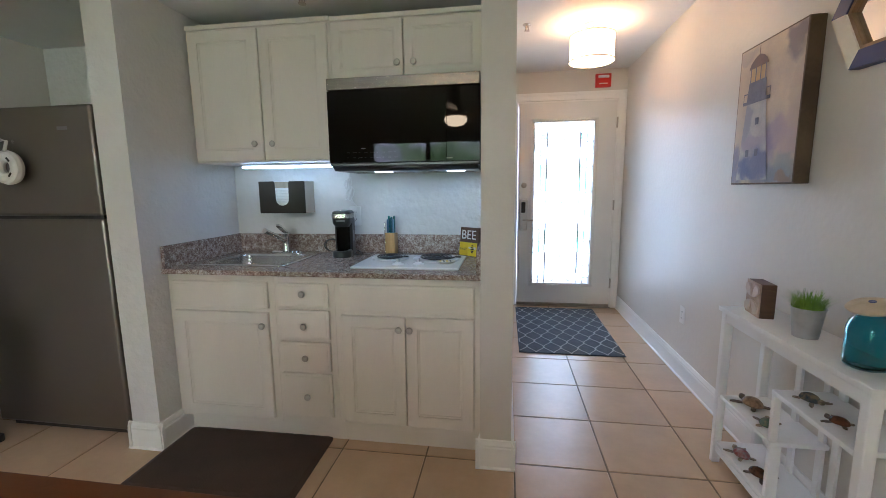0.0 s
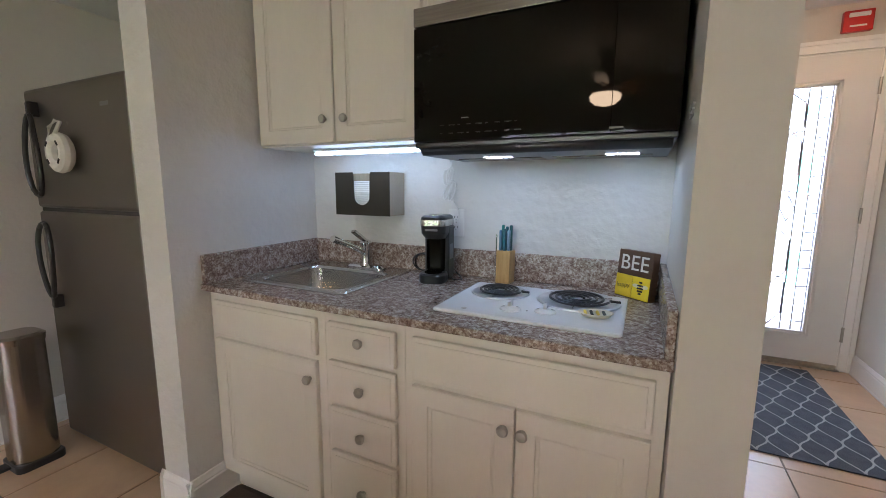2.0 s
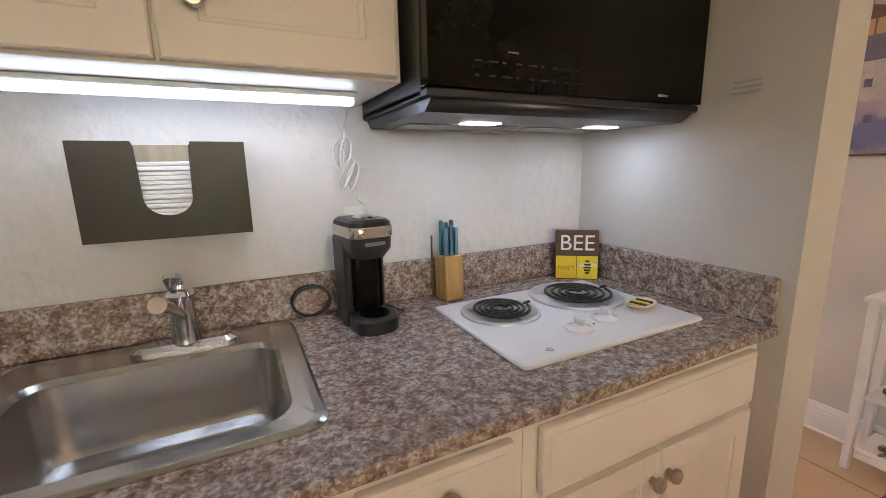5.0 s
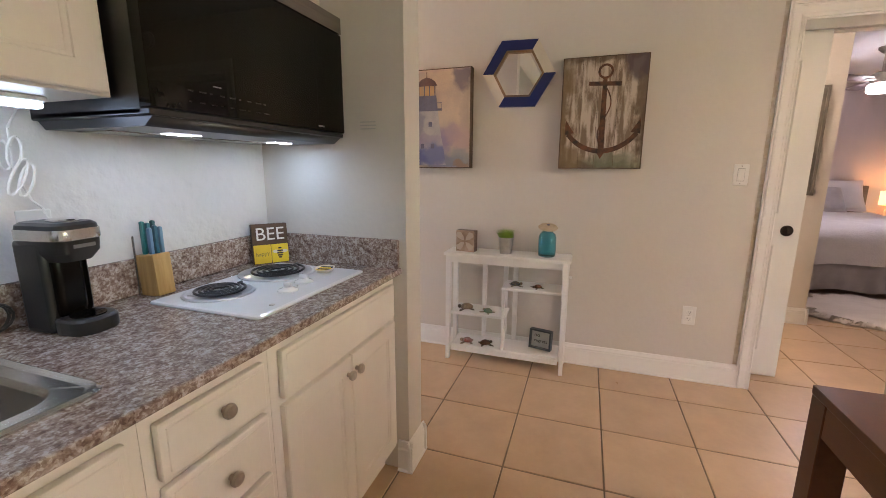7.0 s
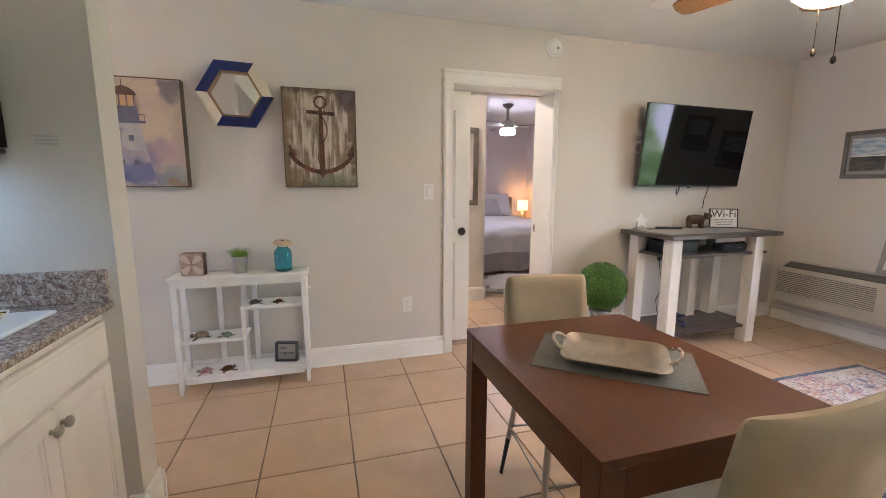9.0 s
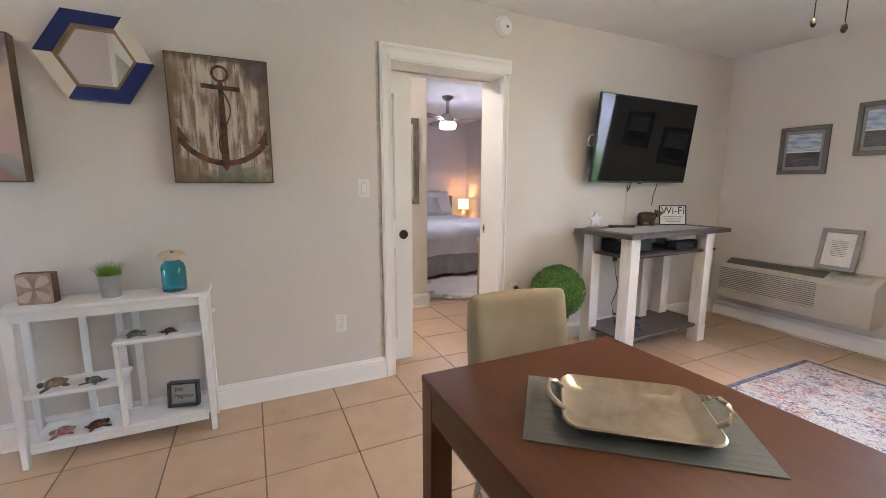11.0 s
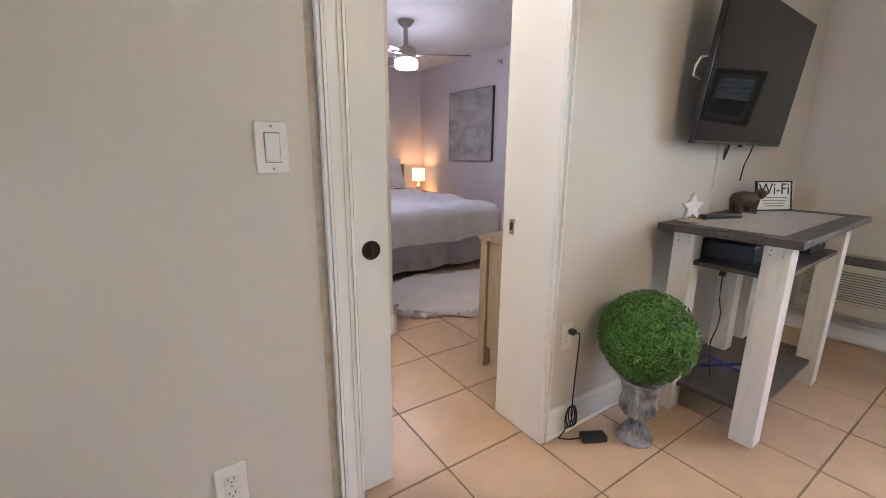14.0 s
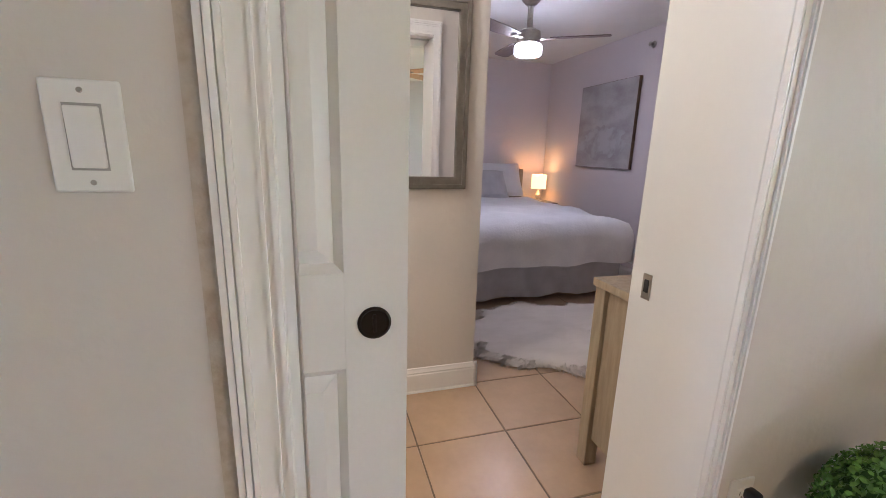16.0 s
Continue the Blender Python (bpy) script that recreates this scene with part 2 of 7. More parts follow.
struct("ceiling", Shape().box(XL, 6.0, YS - 0.1, YN + 0.1, H, H + 0.1), CEIL, "flat white plaster ceiling", "ceiling")
# bedroom
XB = XW + T
struct("wall_bedroom_closet", Shape().box(2.52, 2.64, -0.385, 1.7, 0, H).box(2.64, 5.8, -0.385, -0.265, 0, H), WALL, "cream wall corner with a mirror, in the bedroom")
struct("wall_bedroom_east", Shape().box(5.8, 5.92, -2.7, -0.265, 0, H), WALL_B, "pale lilac wall behind the bed")
struct("wall_bedroom_south", Shape().box(XB, 5.8, -2.70, -2.58, 0, H), WALL_B, "pale lilac wall with a canvas")
struct("wall_bedroom_north", Shape().box(XB, 2.52, 1.7, 1.8, 0, H), WALL, "plain wall closing the bedroom passage")
# floor
floor = struct("floor", Shape().box(XL, 6.0, YS - 0.1, YN + 0.1, -0.08, -0.003), GROUT, "large beige ceramic floor tiles with dark grout", "floor")


# ---- trim ----
def baseboard(name, a, b, side):
    """A moulded baseboard from a to b; side: the unit way from the wall into the room."""
    a, b, s = Vector((*a, 0)), Vector((*b, 0)), Vector((*side, 0))
    d = (b - a)
    prof = [(0, 0), (0.020, 0), (0.020, 0.006), (0.014, 0.012), (0.014, 0.098), (0.011, 0.104), (0.013, 0.112), (0.007, 0.124), (0.006, 0.132), (0, 0.135)]
    sh = Shape()
    rows = [[sh.bm.verts.new(p + s * u + Vector((0, 0, z))) for u, z in prof] for p in (a, b)]
    k = len(prof)
    for i in range(k):
        sh.bm.faces.new((rows[0][i], rows[0][(i + 1) % k], rows[1][(i + 1) % k], rows[1][i]))
    sh.bm.faces.new(rows[0])
    sh.bm.faces.new(list(reversed(rows[1])))
    return struct(name, sh, TRIM, "tall white moulded baseboard", "baseboard")


baseboard("baseboard_1", (XW, 0.475), (XW, YN - 0.02), (-1, 0))
baseboard("baseboard_2", (XW + LEAN, YS), (XW + LEAN, -0.438), (-1, 0))
baseboard("baseboard_3", (XL, YS), (XW - 0.02, YS), (0, 1))
baseboard("baseboard_4", (-0.09, 1.985), (0.086, 1.985), (0, -1))
baseboard("baseboard_5", (0.066, 1.965), (0.066, YN), (1, 0))
baseboard("baseboard_6", (-0.07, 1.965), (-0.07, 2.03), (-1, 0))
baseboard("baseboard_7", (-1.775, 1.905), (-1.585, 1.905), (0, -1))
baseboard("baseboard_8", (-1.605, 1.886), (-1.605, 2.10), (1, 0))
baseboard("baseboard_9", (-1.755, 1.886), (-1.755, 2.3), (-1, 0))
baseboard("baseboard_10", (XL, YS + 0.02), (XL, YB), (1, 0))
baseboard("baseboard_11", (2.52, -0.405), (2.52, 1.7), (-1, 0))
baseboard("baseboard_12", (2.50, -0.385), (5.8, -0.385), (0, -1))
baseboard("baseboard_13", (XB, -2.58), (5.8, -2.58), (0, 1))


def casing(name, yo0, yo1, yi0, yi1, zt, zi, x, d, way):
    """A stepped door casing on the face x, towards way, round an opening along y."""
    sh = Shape()
    for k, (a, b, p) in enumerate(((0.0, 1.0, 0.012), (0.003, 0.12, 0.0175), (0.145, 0.255, 0.0205), (0.28, 0.38, 0.0175), (0.72, 0.79, 0.0145), (0.90, 0.997, 0.016))):
        w0, w1, h = yi0 - yo0, yo1 - yi1, zt - zi
        x0, x1 = sorted((x, x + way * p * d))
        back = LEAN if way < 0 else 0.0
        sh.box(x0 + back, x1 + back, yo0 + a * w0, yo0 + b * w0, 0, zt - b * h)
        sh.box(x0, x1, yo1 - b * w1, yo1 - a * w1, 0, zt - b * h)
        sh.box(x0, x1, yo0 + a * w0, yo1 - a * w1, zt - b * h, zt - a * h)
    return struct(name, sh, TRIM, "white stepped door casing", "door casing")


casing("trim_bedroom_door", -0.437, 0.476, -0.397, 0.407, 2.05, 1.965, XW, 1.0, -1)
casing("trim_bedroom_door_back", -0.452, 0.476, -0.397, 0.407, 2.05, 1.965, XB, 1.0, 1)
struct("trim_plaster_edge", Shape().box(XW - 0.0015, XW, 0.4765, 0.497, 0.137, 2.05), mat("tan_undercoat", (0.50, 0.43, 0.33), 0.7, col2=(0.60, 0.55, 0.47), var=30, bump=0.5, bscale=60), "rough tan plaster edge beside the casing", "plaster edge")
# jamb lining and the slot of the sliding door
struct("jamb_1", Shape().box(XW + LEAN - 0.004, XB + 0.004, -0.412, -0.395, 0, 1.975, 0.002, 1), TRIM, "white painted jamb board", "door jamb")
struct("jamb_2", Shape().box(XW - 0.004, 1.355, 0.405, 0.424, 0, 1.975, 0.002, 1).box(1.415, XB + 0.004, 0.405, 0.424, 0, 1.975, 0.002, 1), TRIM, "white split jamb of a sliding door", "door jamb")
struct("jamb_3", Shape().box(XW - 0.004, 1.362, -0.395, 0.405, 1.955, 1.974, 0.002, 1).box(1.408, XB + 0.004, -0.395, 0.405, 1.955, 1.974, 0.002, 1), TRIM, "white head jamb with a sliding track", "door jamb")

# sliding bedroom door, mostly pushed into the wall
pd = thing("door_1", pose(1.367, 0.21, 0.012), "white two-panel sliding door, nearly pushed into the wall", "sliding door", kind="structure")
sh = Shape().box(0, 0.036, 0, 0.115, 0, 1.935, 0.0004, 1).box(0, 0.036, 0.115, 0.19, 0, 0.16).box(0, 0.036, 0.115, 0.19, 0.80, 0.985).box(0, 0.036, 0.115, 0.19, 1.80, 1.935)
sh.box(0.015, 0.026, 0.115, 0.19, 0.16, 0.80).box(0.015, 0.026, 0.115, 0.19, 0.985, 1.80)
part("slab", sh, DOORW, pd)
for z0, z1 in ((0.16, 0.80), (0.985, 1.80)):
    swap = Matrix(((0, 0, 1, 0), (1, 0, 0, 0), (0, 1, 0, 0), (0, 0, 0, 1)))
    rect = lambda a, g: [(0.1152 + a, z0 + g), (0.189, z0 + g), (0.189, z1 - g), (0.1152 + a, z1 - g)]
    sh = Shape()
    rings = [[swap @ Vector((u, v, d)) for u, v in rect(a, a)] for a, d in ((0.0, 0.0005), (0.016, 0.0145), (0.042, 0.0))]
    # each slope has corners of its own, so that its edges stay crisp
    for ra, rb in zip(rings, rings[1:]):
        for k in range(4):
            n = (k + 1) % 4
            sh.bm.faces.new([sh.bm.verts.new(c) for c in (ra[k], rb[k], rb[n], ra[n])])
    sh.bm.faces.new([sh.bm.verts.new(c) for c in reversed(rings[-1])])
    for f in sh.bm.faces:
        f.normal_update()
        if f.normal.x > 0:
            f.normal_flip()
    part("raised_panel", sh, DOORW, pd)
pull = part("door_pull", Shape().lathe([(0.031, 0), (0.031, 0.003), (0.027, 0.005), (0.024, 0.002), (0.0, 0.0015)][:4], 28, (0, 0, 0), pose(0, 0, 0, 0, -90, 0).to_3x3()), DARKMETAL, pd, "round dark bronze privacy pull", pose(-0.0005, 0.062, 0.888))
part("thumb_turn", Shape().box(-0.007, -0.002, -0.003, 0.003, -0.017, 0.017, 0.001, 1), DARKMETAL, pull)
part("edge_latch", Shape().box(0.010, 0.026, -0.002, 0.004, 0.86, 0.92, 0.001, 1), DARKMETAL, pd)
st = thing("strike_plate", pose(1.43, -0.395, 0.905), "small dark metal strike plate on the jamb", "strike plate")
part("plate", Shape().box(-0.014, 0.014, 0, 0.002, -0.032, 0.032, 0.0006, 1), NICKEL, st)
part("keeper", Shape().box(-0.007, 0.007, 0.001, 0.003, -0.014, 0.018), BLACK, st)

# entrance door with a tall leaded pane
ed = thing("door_2", pose(0.155, 4.632, 0.012), "white entrance door with a tall leaded glass pane", "door", kind="structure")
W2, H2 = 0.935, 2.06
sh = Shape().box(0, 0.13, 0, 0.045, 0, H2).box(W2 - 0.175, W2, 0, 0.045, 0, H2).box(0.13, W2 - 0.175, 0, 0.045, 0, 0.215).box(0.13, W2 - 0.175, 0, 0.045, 1.895, H2)
part("slab", sh, DOORW, ed)
sh = Shape()
for (a, b, p) in ((0.0, 0.035, 0.008), (0.006, 0.02, 0.014)):
    x0, x1, z0, z1 = 0.122, W2 - 0.167, 0.207, 1.903
    sh.box(x0 + a, x0 + b, -p, 0.004, z0 + a, z1 - a, 0.002, 1).box(x1 - b, x1 - a, -p, 0.004, z0 + a, z1 - a, 0.002, 1)
    sh.box(x0 + a, x1 - a, -p, 0.004, z0 + a, z0 + b, 0.002, 1).box(x0 + a, x1 - a, -p, 0.004, z1 - b, z1 - a, 0.002, 1)
part("glazing_frame", sh, DOORW, ed)
CAME = mat("lead_came", (0.42, 0.42, 0.42), 0.5, 0.2)
DGLASS = glass("textured_clear_glass", (0.97, 0.98, 0.98), 0.12)
pane = part("pane", Shape().box(0.13, W2 - 0.175, 0.018, 0.024, 0.215, 1.895), DGLASS, ed)
pane.visible_shadow = False
GREENG = glass("green_bevel_glass", (0.25, 0.55, 0.38), 0.1)
cx = (0.13 + W2 - 0.175) / 2
sh = Shape()
lines = []
for x in (-0.285, -0.225, -0.165, 0.165, 0.225, 0.285):
    lines.append(((x, 0.24), (x, 1.87)))
for k in range(13):
    z = 0.30 + 0.125 * k
    for s in (-1, 1):
        lines.append(((s * 0.225, z), (s * 0.310, z + 0.010)))
# interlaced long hexagons down the middle, small lozenges at mid height
for zc, hh in ((0.46, 0.20), (0.76, 0.20), (1.42, 0.20), (1.70, 0.14)):
    for xc in (-0.082, 0.082):
        hexa = [(xc, zc - hh), (xc + 0.075, zc - hh * 0.55), (xc + 0.075, zc + hh * 0.55), (xc, zc + hh), (xc - 0.075, zc + hh * 0.55), (xc - 0.075, zc - hh * 0.55)]
        lines += list(zip(hexa, hexa[1:] + hexa[:1]))
for k in range(4):
    xc = -0.124 + 0.0827 * k
    loz = [(xc, 1.00), (xc + 0.041, 1.085), (xc, 1.17), (xc - 0.041, 1.085)]
    lines += list(zip(loz, loz[1:] + loz[:1]))
for s in (-1, 1):
    lines += [((s * 0.165, 0.62), (0, 0.58)), ((s * 0.165, 1.19), (0, 1.235)), ((s * 0.165, 1.60), (0, 1.56))]
for (x0, z0), (x1, z1) in lines:
    sh.cyl((cx + x0, 0.017, z0), (cx + x1, 0.017, z1), 0.0042, None, 6)
part("leaded_pattern", sh, CAME, ed, "lead lines in a pattern of long hexagons")
for x in (-0.195, 0.195):
    for z0, z1 in ((0.56, 0.79), (1.19, 1.46), (1.70, 1.76)):
        part("green_bevel", Shape().box(cx + x - 0.027, cx + x + 0.027, 0.012, 0.017, z0, z1, 0.002, 1), GREENG, ed, "narrow green bevelled glass strip")
part("kick_sweep", Shape().box(0.0, W2, -0.006, 0.0, 0.0, 0.03, 0.002, 1), NICKEL, ed)
lk = part("lock_case", Shape().box(0.014, 0.100, -0.024, 0, 0.79, 1.12, 0.018, 4), mat("satin_nickel", (0.66, 0.64, 0.60), 0.35, 0.8, col2=(0.60, 0.58, 0.54), var=20), ed, "satin nickel keypad lock")
part("keypad", Shape().box(0.036, 0.078, -0.028, -0.020, 0.975, 1.085, 0.006, 2), BLACK, lk)
part("lever", Shape().cyl((0.058, -0.02, 0.90), (0.058, -0.055, 0.90), 0.010).box(0.05, 0.165, -0.064, -0.048, 0.890, 0.910, 0.006, 2), NICKEL, lk)
part("deadbolt", Shape().lathe([(0.028, 0), (0.028, 0.012), (0.018, 0.018)], 24, (0.060, 0, 1.255), pose(0, 0, 0, 90, 0, 0).to_3x3()), NICKEL, ed)
for z in (0.25, 1.05, 1.85):
    part("hinge", Shape().cyl((W2 + 0.006, -0.006, z - 0.05), (W2 + 0.006, -0.006, z + 0.05), 0.008), NICKEL, ed)
sh = Shape()
for (a, b, p) in ((0.0, 1.0, 0.012), (0.003, 0.35, 0.020), (0.8, 0.997, 0.016)):
    sh.box(1.10 + 0.075 * (1 - b), 1.10 + 0.075 * (1 - a), YN - p, YN, 0, 2.165 - 0.075 * b)
    sh.box(0.068 + 0.075 * a, 0.068 + 0.075 * b, YN - p, YN, 0, 2.165 - 0.075 * b)
    sh.box(0.068 + 0.075 * a, 1.175 - 0.075 * a, YN - p, YN, 2.165 - 0.075 * b, 2.165 - 0.075 * a)
struct("trim_entrance", sh, TRIM, "white casing round the entrance door", "door casing")
struct("jamb_entrance", Shape().box(1.093, 1.112, YN - 0.004, YN + 0.15, 0, 2.086).box(0.128, 0.150, YN - 0.004, YN + 0.15, 0, 2.086).box(0.15, 1.093, YN - 0.004, YN + 0.15, 2.074, 2.088), TRIM, "white entrance door jamb", "door jamb")
struct("threshold", Shape().box(0.13, 1.11, YN - 0.03, YN + 0.15, 0.0, 0.011, 0.003, 1), NICKEL, "low metal door threshold", "threshold")

# living room window
wd = thing("window_1", pose(WX0, YS - 0.15, WZ0), "wide white-framed living room window", "window", kind="structure")
ww, wh = WX1 - WX0, WZ1 - WZ0
part("window_frame", Shape().box(0, 0.05, 0.03, 0.10, 0, wh).box(ww - 0.05, ww, 0.03, 0.10, 0, wh).box(0.05, ww - 0.05, 0.03, 0.10, 0, 0.05).box(0.05, ww - 0.05, 0.03, 0.10, wh - 0.05, wh).box(ww / 2 - 0.03, ww / 2 + 0.03, 0.03, 0.10, 0.05, wh - 0.05), TRIM, wd)
part("window_sill", Shape().box(-0.04, ww + 0.04, 0.10, 0.19, -0.03, -0.001, 0.005, 2), TRIM, wd)
CLEAR = glass("clear_glass", (1, 1, 1), 0.0)
for x0, x1 in ((0.05, ww / 2 - 0.03), (ww / 2 + 0.03, ww - 0.05)):
    p = part("pane", Shape().box(x0, x1, 0.06, 0.066, 0.05, wh - 0.05), CLEAR, wd)
    p.visible_shadow = False
# outside
GRASS = mat("lawn", (0.07, 0.12, 0.03), 0.95, col2=(0.05, 0.08, 0.02), var=1.5, bump=0.6, bscale=30)
PAVE = mat("pale_concrete", (0.62, 0.60, 0.56), 0.9, col2=(0.52, 0.50, 0.46), var=2, bump=0.2, bscale=60)
struct("ground", Shape().box(-400, 400, -400, 400, -0.3, -0.1), GRASS, "open lawn round the building", "ground")
struct("pavement", Shape().box(-3, 4, YN + 0.15, YN + 4.5, -0.12, -0.02), PAVE, "pale concrete walk outside the entrance", "pavement")


# ---- kitchen ----
def knob(parent, x, y, z):
    """A round cabinet knob on a front that faces -y."""
    part("knob", Shape().lathe([(0.007, 0), (0.006, 0.010), (0.015, 0.014), (0.016, 0.020), (0.013, 0.025), (0.005, 0.026)], 20, (0, 0, 0), pose(0, 0, 0, 90, 0, 0).to_3x3()), NICKEL, parent, "brushed nickel knob", pose(x, y, z))


def shaker(x0, x1, z0, z1, y, t=0.018, rail=0.052):
    """A framed door leaf with a recessed panel, its face at y."""
    sh = Shape()
    rows = []
    for inset, depth in ((0, t), (0, 0.003), (0.003, 0), (rail, 0), (rail + 0.002, 0.003), (rail + 0.008, 0.0045), (rail + 0.011, 0.0075)):
        rows.append([sh.bm.verts.new((x, y + depth, z)) for x, z in ((x0 + inset, z0 + inset), (x1 - inset, z0 + inset), (x1 - inset, z1 - inset), (x0 + inset, z1 - inset))])
    for p, q in zip(rows, rows[1:]):
        for i in range(4):
            sh.bm.faces.new((p[i], p[(i + 1) % 4], q[(i + 1) % 4], q[i]))
    sh.bm.faces.new(rows[-1])
    sh.bm.faces.new(list(reversed(rows[0])))
    return sh


def slab(x0, x1, z0, z1, y):
    return Shape().box(x0, x1, y, y + 0.018, z0, z1, 0.005, 2).box(x0 + 0.014, x1 - 0.014, y - 0.0015, y + 0.01, z0 + 0.014, z1 - 0.014, 0.0012, 1)


FY = 2.042   # face frames of the base cabinets
base_labels = ("painted sink base cabinet with one panelled door", "painted cabinet with a stack of four drawers", "painted cooktop base cabinet with two panelled doors")
for i, (x0, x1) in enumerate(((-1.603, -1.045), (-1.044, -0.746), (-0.745, -0.074))):
    c = thing("base_cabinet", pose(0, 0, 0), base_labels[i], "cabinet", "base cabinets")
    part("body", Shape().box(x0, x1, FY, FY + 0.08, 0.105, 0.847).box(x0, x1, FY + 0.08, FY + 0.56, 0.105, 0.847 if i else 0.70), CAB, c)
    part("toe_kick", Shape().box(x0, x1, FY + 0.055, FY + 0.075, 0.001, 0.106), CAB, c)
    y = FY - 0.018
    if i == 0:
        part("false_front", slab(-1.572, -1.073, 0.684, 0.812, y), CAB, c)
        d = part("door", shaker(-1.572, -1.078, 0.128, 0.664, y), CAB, c)
        knob(d, -1.102, y, 0.604)
    elif i == 1:
        for z0, z1, zk in ((0.698, 0.812, 0.764), (0.541, 0.684, 0.609), (0.385, 0.528, 0.455), (0.150, 0.372, 0.261)):
            d = part("drawer", slab(-1.024, -0.772, z0, z1, y), CAB, c)
            knob(d, -0.892, y, zk)
    else:
        part("false_front", slab(-0.716, -0.100, 0.684, 0.812, y), CAB, c)
        for a, b, k in ((-0.716, -0.4125, -0.438), (-0.4085, -0.100, -0.388)):
            d = part("door", shaker(a, b, 0.140, 0.666, y), CAB, c)
            knob(d, k, y, 0.612)

UY = 2.318
for (x0, x1, z0, z1, split, kn, lab) in ((-1.603, -0.826, 1.386, 2.05, -1.201, ((-1.243, 1.476), (-1.146, 1.474)), "tall painted wall cabinet with two panelled doors"),
                                        (-0.825, -0.074, 1.765, 2.045, -0.457, ((-0.485, 1.832), (-0.405, 1.832)), "short painted wall cabinet above the microwave")):
    c = thing("wall_cabinet", pose(0, 0, 0), lab, "cabinet", "wall cabinets")
    part("body", Shape().box(x0, x1, UY, YB, z0, z1, 0.001, 1), CAB, c)
    part("top_moulding", Shape().box(x0, x1, UY - 0.012, UY + 0.01, z1 - 0.001, z1 + 0.022, 0.004, 2), CAB, c)
    for a, b, (kx, kz) in ((x0 + 0.012, split - 0.003, kn[0]), (split + 0.003, x1 - 0.012, kn[1])):
        d = part("door", shaker(a, b, z0 + 0.006, z1 - 0.012, UY - 0.019, rail=0.055 if z1 - z0 > 0.4 else 0.04), CAB, c)
        knob(d, kx, UY - 0.019, kz)

# speckled laminate worktop with a cut-out for the sink
def speckle():
    m = bpy.data.materials.new("speckled_laminate")
    m.use_nodes = True
    n, l = m.node_tree.nodes, m.node_tree.links
    p = n["Principled BSDF"]
    p.inputs["Roughness"].default_value = 0.22
    tc = n.new("ShaderNodeTexCoord")
    ns = n.new("ShaderNodeTexNoise")
    ns.inputs["Scale"].default_value, ns.inputs["Detail"].default_value, ns.inputs["Roughness"].default_value = 120, 5, 0.7
    l.new(tc.outputs["Object"], ns.inputs["Vector"])
    # chips of stone: every cell takes one shade
    vo = n.new("ShaderNodeTexVoronoi")
    vo.inputs["Scale"].default_value, vo.inputs["Randomness"].default_value = 190, 1.0
    l.new(tc.outputs["Object"], vo.inputs["Vector"])
    patch = n.new("ShaderNodeTexNoise")
    patch.inputs["Scale"].default_value, patch.inputs["Detail"].default_value = 46, 4
    l.new(tc.outputs["Object"], patch.inputs["Vector"])
    chip = n.new("ShaderNodeSeparateColor")
    l.new(vo.outputs["Color"], chip.inputs[0])
    m1 = n.new("ShaderNodeMath")
    m1.operation = "MULTIPLY_ADD"
    m1.inputs[1].default_value = 0.20
    m1.inputs[2].default_value = 0.0
    l.new(chip.outputs[0], m1.inputs[0])
    m2 = n.new("ShaderNodeMath")
    m2.operation = "MULTIPLY_ADD"
    m2.inputs[1].default_value = 0.55
    l.new(ns.outputs["Fac"], m2.inputs[0])
    l.new(m1.outputs[0], m2.inputs[2])
    m3 = n.new("ShaderNodeMath")
    m3.operation = "MULTIPLY_ADD"
    m3.inputs[1].default_value = 0.55
    l.new(patch.outputs["Fac"], m3.inputs[0])
    l.new(m2.outputs[0], m3.inputs[2])
    m4 = n.new("ShaderNodeMath")
    m4.operation = "SUBTRACT"
    m4.inputs[1].default_value = 0.145
    l.new(m3.outputs[0], m4.inputs[0])
    r = n.new("ShaderNodeValToRGB")
    e = r.color_ramp.elements
    e[0].position, e[0].color = 0.33, (0.125, 0.080, 0.064, 1)
    e[1].position, e[1].color = 0.68, (0.53, 0.48, 0.44, 1)
    for pos, col in ((0.42, (0.20, 0.138, 0.110, 1)), (0.50, (0.285, 0.215, 0.18, 1)), (0.56, (0.36, 0.295, 0.255, 1)), (0.61, (0.45, 0.395, 0.355, 1))):
        q = e.new(pos)
        q.color = col
    l.new(m4.outputs[0], r.inputs[0])
    n2 = n.new("ShaderNodeTexNoise")
    n2.inputs["Scale"].default_value, n2.inputs["Detail"].default_value = 11, 3
    l.new(tc.outputs["Object"], n2.inputs["Vector"])
    mr = n.new("ShaderNodeMapRange")
    mr.inputs[3].default_value, mr.inputs[4].default_value = 0.85, 1.25
    l.new(n2.outputs["Fac"], mr.inputs[0])
    hs = n.new("ShaderNodeHueSaturation")
    l.new(r.outputs[0], hs.inputs["Color"])
    l.new(mr.outputs[0], hs.inputs["Value"])
    l.new(hs.outputs[0], p.inputs["Base Color"])
    return m


